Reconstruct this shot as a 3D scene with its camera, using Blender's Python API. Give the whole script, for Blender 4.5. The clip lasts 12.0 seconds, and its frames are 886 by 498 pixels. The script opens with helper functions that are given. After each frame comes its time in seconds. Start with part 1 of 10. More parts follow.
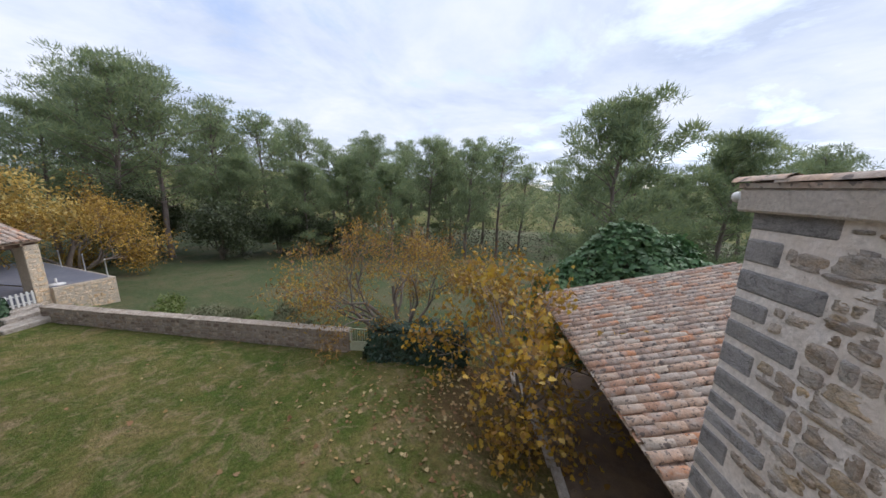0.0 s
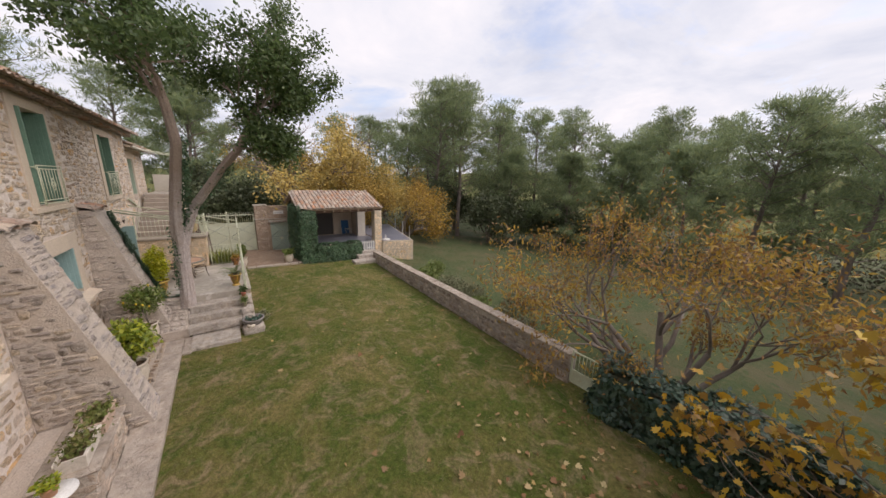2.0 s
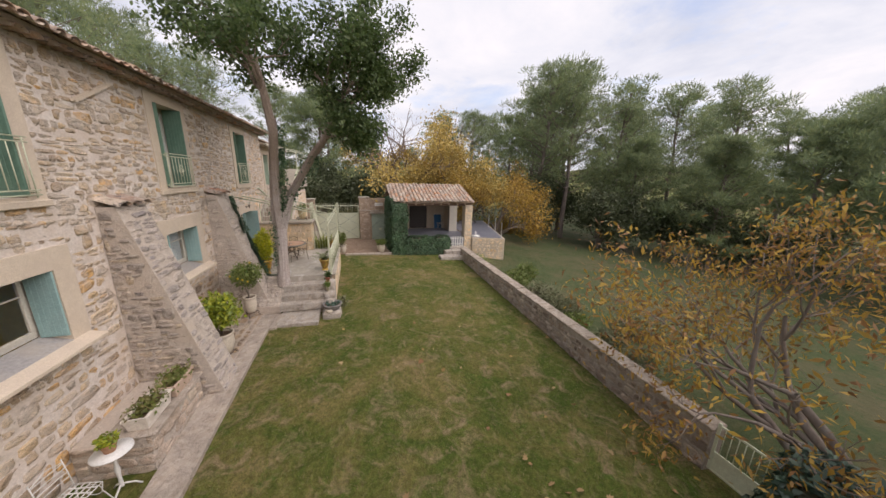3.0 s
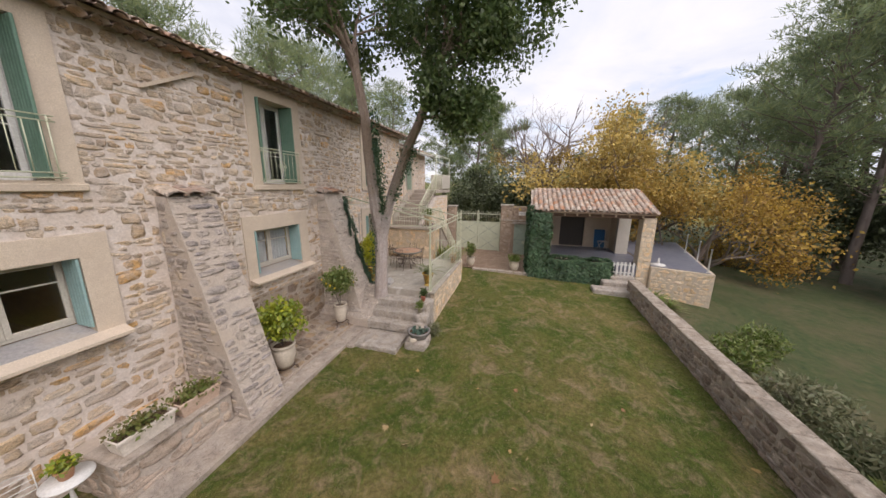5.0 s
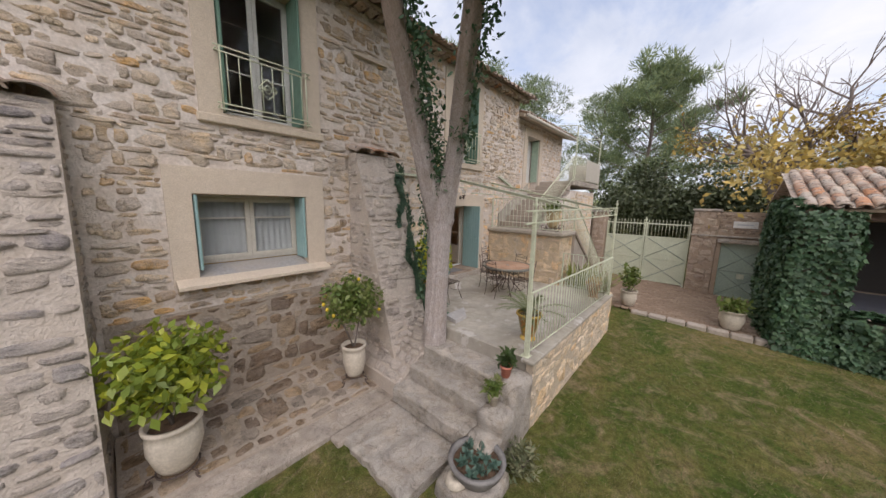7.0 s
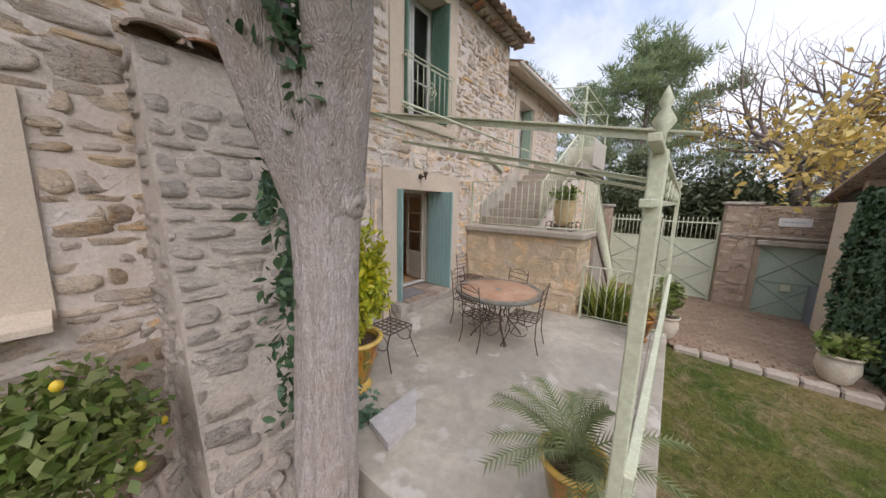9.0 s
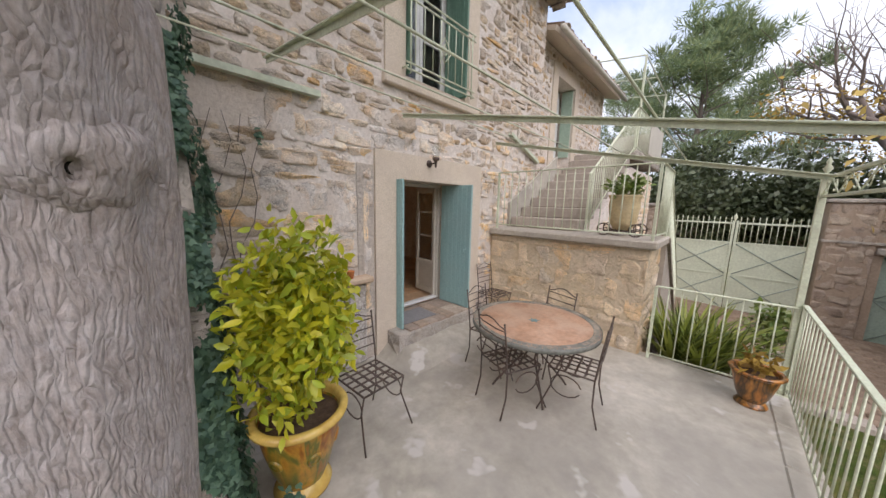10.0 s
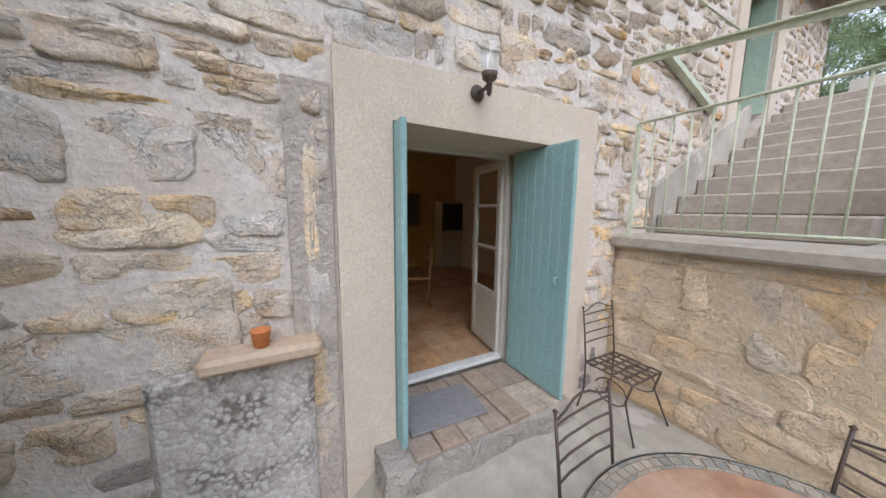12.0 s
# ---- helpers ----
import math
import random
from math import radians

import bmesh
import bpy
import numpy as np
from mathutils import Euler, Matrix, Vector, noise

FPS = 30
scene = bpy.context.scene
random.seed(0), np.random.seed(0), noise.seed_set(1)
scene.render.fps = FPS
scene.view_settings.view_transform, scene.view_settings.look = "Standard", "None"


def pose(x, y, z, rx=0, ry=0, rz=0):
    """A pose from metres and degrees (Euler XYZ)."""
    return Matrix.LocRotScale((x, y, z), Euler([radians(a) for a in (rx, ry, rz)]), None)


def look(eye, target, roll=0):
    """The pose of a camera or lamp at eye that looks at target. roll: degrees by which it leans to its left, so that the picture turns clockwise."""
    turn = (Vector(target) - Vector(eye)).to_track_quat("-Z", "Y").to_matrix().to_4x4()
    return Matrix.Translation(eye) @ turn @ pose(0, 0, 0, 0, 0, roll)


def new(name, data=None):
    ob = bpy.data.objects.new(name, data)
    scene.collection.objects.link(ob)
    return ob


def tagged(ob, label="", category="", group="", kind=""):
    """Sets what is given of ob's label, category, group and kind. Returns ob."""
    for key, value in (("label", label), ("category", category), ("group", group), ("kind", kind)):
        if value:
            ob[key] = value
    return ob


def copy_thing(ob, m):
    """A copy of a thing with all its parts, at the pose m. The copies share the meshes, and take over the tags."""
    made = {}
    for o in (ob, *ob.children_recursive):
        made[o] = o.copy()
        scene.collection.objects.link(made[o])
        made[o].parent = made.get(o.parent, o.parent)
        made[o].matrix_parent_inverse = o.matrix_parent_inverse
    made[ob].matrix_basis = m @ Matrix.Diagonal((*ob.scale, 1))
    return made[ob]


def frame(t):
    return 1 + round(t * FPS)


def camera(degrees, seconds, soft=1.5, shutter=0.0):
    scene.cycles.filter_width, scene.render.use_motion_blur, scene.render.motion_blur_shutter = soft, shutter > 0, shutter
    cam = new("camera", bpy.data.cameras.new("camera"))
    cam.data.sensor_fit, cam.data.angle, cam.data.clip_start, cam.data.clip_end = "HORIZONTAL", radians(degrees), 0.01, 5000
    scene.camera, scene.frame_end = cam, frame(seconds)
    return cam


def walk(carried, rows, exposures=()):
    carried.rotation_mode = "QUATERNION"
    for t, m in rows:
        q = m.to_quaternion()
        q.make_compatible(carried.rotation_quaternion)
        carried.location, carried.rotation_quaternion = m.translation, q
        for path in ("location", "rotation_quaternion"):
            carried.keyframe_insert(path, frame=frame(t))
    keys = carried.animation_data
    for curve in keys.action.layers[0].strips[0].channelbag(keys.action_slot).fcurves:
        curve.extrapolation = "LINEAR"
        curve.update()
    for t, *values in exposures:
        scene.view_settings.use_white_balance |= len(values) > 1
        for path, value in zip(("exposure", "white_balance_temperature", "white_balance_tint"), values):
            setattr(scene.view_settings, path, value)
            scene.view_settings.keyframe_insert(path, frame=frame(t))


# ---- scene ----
cam = camera(112.9, 12.0)
PATH = [
    (0, (0.546, -0.079, 6.729), (0.411, 1.874, 6.319), 1.9),
    (0.5, (0.475, 0.912, 6.539), (-0.076, 2.784, 6.1), 1.7),
    (1, (0.371, 1.812, 6.14), (-0.592, 3.51, 5.707), 1.6),
    (1.5, (0.124, 2.522, 5.845), (-1.175, 3.978, 5.406), 1.6),
    (2, (-0.138, 3.305, 5.501), (-1.704, 4.468, 5.059), 1.6),
    (2.5, (-0.538, 4.022, 5.291), (-2.286, 4.879, 4.833), 1.4),
    (3, (-1.151, 4.658, 5.208), (-3.012, 5.218, 4.734), 1.5),
    (3.2, (-1.437, 4.871, 5.208), (-3.327, 5.318, 4.73), 1.6),
    (4.8, (-3.999, 6.405, 4.778), (-5.908, 5.984, 4.354), 0.5),
    (5, (-4.427, 6.444, 4.75), (-6.314, 5.932, 4.332), 0.7),
    (5.5, (-5.623, 6.51, 4.551), (-7.432, 5.745, 4.176), 0.9),
    (6, (-7.19, 6.528, 4.092), (-8.834, 5.435, 3.776), 0.5),
    (6.5, (-8.419, 6.154, 3.808), (-9.912, 4.863, 3.489), 0.8),
    (7, (-9.407, 5.394, 3.531), (-10.879, 4.075, 3.228), 1.2),
    (7.5, (-10.315, 4.688, 3.274), (-11.863, 3.459, 2.971), 1.4),
    (7.6, (-10.487, 4.565, 3.258), (-12.048, 3.352, 2.957), 1.3),
    (7.7, (-10.625, 4.435, 3.244), (-12.21, 3.253, 2.94), 1.6),
    (9.3, (-12.49, 3.481, 3.276), (-14.03, 2.245, 2.961), 1.5),
    (9.5, (-12.721, 3.339, 3.266), (-14.239, 2.077, 2.947), 1.4),
    (10, (-13.249, 2.983, 3.189), (-14.692, 1.632, 2.888), 1.4),
    (10.5, (-13.74, 2.638, 3.104), (-15.08, 1.181, 2.818), 1.2),
    (11, (-14.181, 2.316, 3.029), (-15.407, 0.76, 2.758), 1.1),
    (11.5, (-14.61, 1.999, 3.023), (-15.696, 0.342, 2.753), 0.8),
    (12, (-14.988, 1.649, 2.999), (-15.926, -0.098, 2.738), 0.6),
]
EXPOSURES = [(0, 0.35, 6000, 17), (1, 0.33, 6500, 21), (2.5, 0.36, 6900, 21.5), (5.5, 0.42, 6700, 20.5), (6.5, 0.38, 6600, 19), (7, 0.36, 6500, 19), (7.5, 0.52, 6450, 19), (9.5, 0.6, 6300, 19), (11, 0.95, 6100, 18), (12, 1.0, 5750, 15)]
walk(cam, [(t, look(eye, target, roll)) for t, eye, target, roll in PATH], EXPOSURES)

# ---------------- world, sun, exposure ----------------
scene.view_settings.exposure = 0.0
world = bpy.data.worlds.new("sky")
scene.world = world
world.use_nodes = True
wn, wl = world.node_tree.nodes, world.node_tree.links
wn.clear()
w_out = wn.new("ShaderNodeOutputWorld")
w_bg = wn.new("ShaderNodeBackground")
w_sky = wn.new("ShaderNodeTexSky")
w_sky.sky_type, w_sky.sun_disc = "NISHITA", False
w_sky.sun_elevation, w_sky.sun_rotation = radians(46), radians(39)
w_co = wn.new("ShaderNodeTexCoord")
# clouds: stretched noise on a dome, flattened towards the horizon
w_sep = wn.new("ShaderNodeSeparateXYZ")
wl.new(w_co.outputs["Generated"], w_sep.inputs[0])


def w_math(op, a, b):
    n = wn.new("ShaderNodeMath")
    n.operation = op
    for k, v in enumerate((a, b)):
        if isinstance(v, (int, float)):
            n.inputs[k].default_value = v
        else:
            wl.new(v, n.inputs[k])
    return n.outputs[0]


w_den = w_math("ADD", w_math("MAXIMUM", w_sep.outputs[2], 0.0), 0.16)
w_cmb = wn.new("ShaderNodeCombineXYZ")
wl.new(w_math("DIVIDE", w_sep.outputs[0], w_den), w_cmb.inputs[0])
wl.new(w_math("DIVIDE", w_sep.outputs[1], w_den), w_cmb.inputs[1])


def w_noise(scale, detail, rough, dist):
    n = wn.new("ShaderNodeTexNoise")
    n.inputs["Scale"].default_value, n.inputs["Detail"].default_value = scale, detail
    n.inputs["Roughness"].default_value, n.inputs["Distortion"].default_value = rough, dist
    wl.new(w_cmb.outputs[0], n.inputs["Vector"])
    return n.outputs[0]


def w_ramp(fac, stops):
    r = wn.new("ShaderNodeValToRGB")
    wl.new(fac, r.inputs[0])
    for k, (p, c) in enumerate(stops):
        e = r.color_ramp.elements[k] if k < 2 else r.color_ramp.elements.new(p)
        e.position, e.color = p, (*c, 1)
    return r.outputs[0]


def w_mix(fac, a, b):
    m = wn.new("ShaderNodeMix")
    m.data_type = "RGBA"
    wl.new(fac, m.inputs[0])
    wl.new(a, m.inputs[6])
    wl.new(b, m.inputs[7])
    return m.outputs[2]


w_cover = w_ramp(w_noise(1.15, 7, 0.62, 0.3), [(0.22, (0, 0, 0)), (0.47, (1, 1, 1))])
w_cloud = w_ramp(w_noise(1.0, 7, 0.6, 0.3), [(0.30, (0.46, 0.535, 0.64)), (0.50, (0.63, 0.69, 0.75)), (0.70, (0.785, 0.81, 0.825))])
w_gain = wn.new("ShaderNodeVectorMath")
w_gain.operation = "SCALE"
w_gain.inputs["Scale"].default_value = 0.17
wl.new(w_sky.outputs[0], w_gain.inputs[0])
wl.new(w_mix(w_cover, w_gain.outputs[0], w_cloud), w_bg.inputs["Color"])
w_bg.inputs["Strength"].default_value = 1.0
wl.new(w_bg.outputs[0], w_out.inputs[0])

sun = new("sun", bpy.data.lights.new("sun", "SUN"))
sun.data.energy, sun.data.angle, sun.data.color = 2.1, radians(70), (1.0, 0.94, 0.86)
sun.matrix_world = look((9, 11.2, 15), (0, 0, 0))

# ---------------- mesh building ----------------
RND = random.Random(7)
NR = np.random.default_rng(7)


class Build:
    """Gathers vertices and faces of one mesh."""

    def __init__(self):
        self.v, self.f, self.smooth = [], [], []

    def add(self, verts, faces, smooth=False):
        o = len(self.v)
        self.v.extend(tuple(p) for p in verts)
        self.f.extend(tuple(i + o for i in f) for f in faces)
        self.smooth.extend([smooth] * len(faces))
        return self

    def box(self, lo, hi, bevel=0.0, m=None):
        """A box from corner lo to corner hi with chamfered edges."""
        lo, hi = Vector(lo), Vector(hi)
        c, h = (lo + hi) / 2, (hi - lo) / 2
        b = min(bevel, 0.45 * min(abs(a) * 2 for a in h))
        if b <= 0:
            vs = [(c.x + sx * h.x, c.y + sy * h.y, c.z + sz * h.z) for sx in (-1, 1) for sy in (-1, 1) for sz in (-1, 1)]
            fs = [(0, 1, 3, 2), (4, 6, 7, 5), (0, 4, 5, 1), (2, 3, 7, 6), (0, 2, 6, 4), (1, 5, 7, 3)]
        else:
            vs, ix = [], {}
            for sx in (-1, 1):
                for sy in (-1, 1):
                    for sz in (-1, 1):
                        for a in range(3):
                            s = [sx, sy, sz]
                            q = [s[k] * (h[k] - (0 if k == a else b)) for k in range(3)]
                            ix[(sx, sy, sz, a)] = len(vs)
                            vs.append((c.x + q[0], c.y + q[1], c.z + q[2]))
            fs = []
            for a in range(3):
                o1, o2 = (a + 1) % 3, (a + 2) % 3
                for s in (-1, 1):
                    loop = []
                    for p, r in ((-1, -1), (1, -1), (1, 1), (-1, 1)):
                        k = [0, 0, 0]
                        k[a], k[o1], k[o2] = s, p, r
                        loop.append(ix[(*k, a)])
                    fs.append(tuple(loop if s > 0 else loop[::-1]))
                for p in (-1, 1):
                    for r in (-1, 1):
                        k1, k2 = [0, 0, 0], [0, 0, 0]
                        k1[a], k2[a] = -1, 1
                        k1[o1] = k2[o1] = p
                        k1[o2] = k2[o2] = r
                        fs.append((ix[(*k1, o1)], ix[(*k2, o1)], ix[(*k2, o2)], ix[(*k1, o2)]))
            for sx in (-1, 1):
                for sy in (-1, 1):
                    for sz in (-1, 1):
                        fs.append(tuple(ix[(sx, sy, sz, a)] for a in range(3)))
        if m is not None:
            vs = [m @ Vector(p) for p in vs]
        return self.add(vs, fs)

    def tube(self, pts, radii, n=8, cap=True, wob=0.0, seed=0):
        """A round tube along pts; radii: one number or one for each point."""
        pts = [Vector(p) for p in pts]
        if isinstance(radii, (int, float)):
            radii = [radii] * len(pts)
        vs, fs = [], []
        ref = Vector((0.31, 0.17, 0.93)).normalized()
        d0 = (pts[-1] - pts[0]).normalized()
        if abs(d0.dot(ref)) > 0.9:
            ref = Vector((0.9, 0.3, 0.1)).normalized()
        rr = random.Random(seed)
        prof = [1 + wob * (rr.random() - 0.5) * 2 for _ in range(n)]
        for i, p in enumerate(pts):
            d = (pts[min(i + 1, len(pts) - 1)] - pts[max(i - 1, 0)])
            d = d.normalized() if d.length > 1e-9 else d0
            a = d.cross(ref).normalized()
            b = d.cross(a)
            for k in range(n):
                t = 2 * math.pi * k / n
                r = radii[i] * prof[k]
                vs.append(p + a * (r * math.cos(t)) + b * (r * math.sin(t)))
        for i in range(len(pts) - 1):
            for k in range(n):
                k2 = (k + 1) % n
                fs.append((i * n + k, i * n + k2, (i + 1) * n + k2, (i + 1) * n + k))
        if cap:
            fs.append(tuple(range(n - 1, -1, -1)))
            fs.append(tuple((len(pts) - 1) * n + k for k in range(n)))
        return self.add(vs, fs, n > 5)

    def lathe(self, profile, at=(0, 0, 0), n=24, close=False, squash=(1, 1)):
        """Turns a profile of (radius, height) about the upright through at."""
        vs, fs = [], []
        for r, z in profile:
            for k in range(n):
                t = 2 * math.pi * k / n
                vs.append((at[0] + squash[0] * r * math.cos(t), at[1] + squash[1] * r * math.sin(t), at[2] + z))
        for i in range(len(profile) - 1):
            for k in range(n):
                k2 = (k + 1) % n
                fs.append((i * n + k, i * n + k2, (i + 1) * n + k2, (i + 1) * n + k))
        if close:
            fs.append(tuple(range(n - 1, -1, -1)))
            fs.append(tuple((len(profile) - 1) * n + k for k in range(n)))
        return self.add(vs, fs, True)

    def prism(self, ring, lift, smooth=False):
        """Extrudes a closed ring of points by the vector lift."""
        n = len(ring)
        top = [Vector(p) + Vector(lift) for p in ring]
        fs = [tuple(range(n - 1, -1, -1)), tuple(range(n, 2 * n))]
        fs += [(k, (k + 1) % n, n + (k + 1) % n, n + k) for k in range(n)]
        return self.add([*ring, *top], fs, smooth)

    def mesh(self, name):
        me = bpy.data.meshes.new(name)
        me.from_pydata(self.v, [], self.f)
        me.polygons.foreach_set("use_smooth", self.smooth)
        me.update()
        return me


def part(name, bm, material, parent=None, label="", at=None):
    """Links a gathered mesh (or a finished one) as one object under parent."""
    me = bm.mesh(name) if isinstance(bm, Build) else bm
    if isinstance(bm, Build) or not me.materials:
        me.materials.clear()
        me.materials.append(material)
    ob = new(name, me)
    if parent is not None:
        ob.parent = parent
    if at is not None:
        ob.matrix_basis = at
    if label:
        ob["label"] = label
    return ob


def thing(name, label, category, at=(0, 0, 0), rz=0, group="", kind=""):
    """An Empty at the base of a thing, for its parts."""
    e = new(name)
    e.empty_display_size = 0.1
    e.matrix_basis = pose(*at, 0, 0, rz)
    return tagged(e, label, category, group, kind)


def bulk(name, verts, faces, smooth=False):
    """A mesh from arrays: verts (n, 3), faces (m, k) with one k."""
    me = bpy.data.meshes.new(name)
    verts, faces = np.asarray(verts, np.float32), np.asarray(faces, np.int32)
    k = faces.shape[1]
    me.vertices.add(len(verts))
    me.vertices.foreach_set("co", verts.ravel())
    me.loops.add(faces.size)
    me.loops.foreach_set("vertex_index", faces.ravel())
    me.polygons.add(len(faces))
    me.polygons.foreach_set("loop_start", np.arange(0, faces.size, k, dtype=np.int32))
    me.polygons.foreach_set("loop_total", np.full(len(faces), k, np.int32))
    if smooth:
        me.polygons.foreach_set("use_smooth", np.ones(len(faces), bool))
    me.update(calc_edges=True)
    me.validate()
    return me


def turns(n, rng, up=0.0, droop=0.0):
    """Random turns (n, 3, 3): columns across, along and normal of a leaf. up pulls the normals upward, droop the tips down."""
    along = rng.normal(size=(n, 3))
    along[:, 2] -= droop
    along /= np.linalg.norm(along, axis=1)[:, None]
    nor = rng.normal(size=(n, 3))
    nor[:, 2] += up
    nor -= along * np.sum(nor * along, axis=1)[:, None]
    nor /= np.linalg.norm(nor, axis=1)[:, None]
    return np.stack([np.cross(along, nor), along, nor], axis=2)


LEAF = (np.array([(0, 0, 0), (0.28, 0.45, 0.06), (0, 1, -0.06), (-0.28, 0.45, 0.06)]), np.array([(0, 1, 2, 3)]))
OVAL = (np.array([(0, 0, 0), (0.2, 0.22, 0.04), (0.26, 0.5, 0.05), (0.14, 0.8, 0.01), (0, 1, -0.06), (-0.14, 0.8, 0.01), (-0.26, 0.5, 0.05), (-0.2, 0.22, 0.04)]), np.array([(0, 1, 2, 3), (0, 3, 4, 5), (0, 5, 6, 7)]))
FINE = (np.array([(-0.07, 0, 0), (0.07, 0, 0), (0, 1, 0)]), np.array([(0, 1, 2)]))
NEEDLE = (np.array([(-0.085, 0, 0), (0.085, 0, 0), (0, 1, 0)]), np.array([(0, 1, 2)]))
LONG = (np.array([(0, 0, 0), (0.16, 0.4, 0.03), (0, 1, -0.1), (-0.16, 0.4, 0.03)]), np.array([(0, 1, 2, 3)]))
PALMATE = (
    np.array([(0, 0, 0), (0.34, -0.02, 0.03), (0.58, 0.3, 0.0), (0.3, 0.38, 0.03), (0.46, 0.8, -0.03), (0.17, 0.62, 0.02), (0, 1.08, -0.08),
              (-0.17, 0.62, 0.02), (-0.46, 0.8, -0.03), (-0.3, 0.38, 0.03), (-0.58, 0.3, 0.0), (-0.34, -0.02, 0.03), (0, 0.35, 0.0)]),
    np.array([(12, 0, 1, 2), (12, 2, 3, 4), (12, 4, 5, 6), (12, 6, 7, 8), (12, 8, 9, 10), (12, 10, 11, 0)]))
IVY = (
    np.array([(0, 0, 0.0), (0.42, 0.05, 0.04), (0.5, 0.42, 0.0), (0.2, 0.55, 0.03), (0, 1, -0.04), (-0.2, 0.55, 0.03), (-0.5, 0.42, 0.0), (-0.42, 0.05, 0.04)]),
    np.array([(0, 1, 2, 3), (0, 3, 4, 5), (0, 5, 6, 7)]))


def foliage(name, centres, size, shape, rng, up=0.0, droop=0.0, spread=0.3, var=0.35, turn=None):
    """One mesh of leaves of a shape round the centres (n, 3)."""
    tv, tf = shape
    n = len(centres)
    pos = np.asarray(centres) + rng.normal(size=(n, 3)) * spread
    rot = turns(n, rng, up, droop) if turn is None else turn
    sc = size * (1 + var * (rng.random(n) * 2 - 1))
    v = np.einsum("nij,kj->nki", rot, tv) * sc[:, None, None] + pos[:, None, :]
    f = tf[None] + (np.arange(n) * len(tv))[:, None, None]
    return bulk(name, v.reshape(-1, 3), f.reshape(-1, tf.shape[1]))


# ---------------- materials ----------------
def nodes_of(name):
    m = bpy.data.materials.new(name)
    m.use_nodes = True
    nt = m.node_tree
    return m, nt.nodes, nt.links, nt.nodes["Principled BSDF"]


def mixed(nt_n, nt_l, fac, a, b, blend="MIX"):
    m = nt_n.new("ShaderNodeMix")
    m.data_type, m.blend_type = "RGBA", blend
    for sock, v in ((m.inputs[0], fac), (m.inputs[6], a), (m.inputs[7], b)):
        if isinstance(v, (int, float)):
            sock.default_value = v
        elif isinstance(v, tuple):
            sock.default_value = (*v, 1)
        else:
            nt_l.new(v, sock)
    return m.outputs[2]


def ramped(nt_n, nt_l, fac, stops, step=False):
    r = nt_n.new("ShaderNodeValToRGB")
    nt_l.new(fac, r.inputs[0])
    if step:
        r.color_ramp.interpolation = "CONSTANT"
    for k, (p, c) in enumerate(stops):
        e = r.color_ramp.elements[k] if k < 2 else r.color_ramp.elements.new(p)
        e.position = p
        e.color = (*c, 1) if isinstance(c, tuple) else (c, c, c, 1)
    return r.outputs[0]


def noised(nt_n, nt_l, vec, scale, detail=4, rough=0.55, dist=0.0):
    n = nt_n.new("ShaderNodeTexNoise")
    n.inputs["Scale"].default_value, n.inputs["Detail"].default_value = scale, detail
    n.inputs["Roughness"].default_value, n.inputs["Distortion"].default_value = rough, dist
    nt_l.new(vec, n.inputs["Vector"])
    return n.outputs[0]


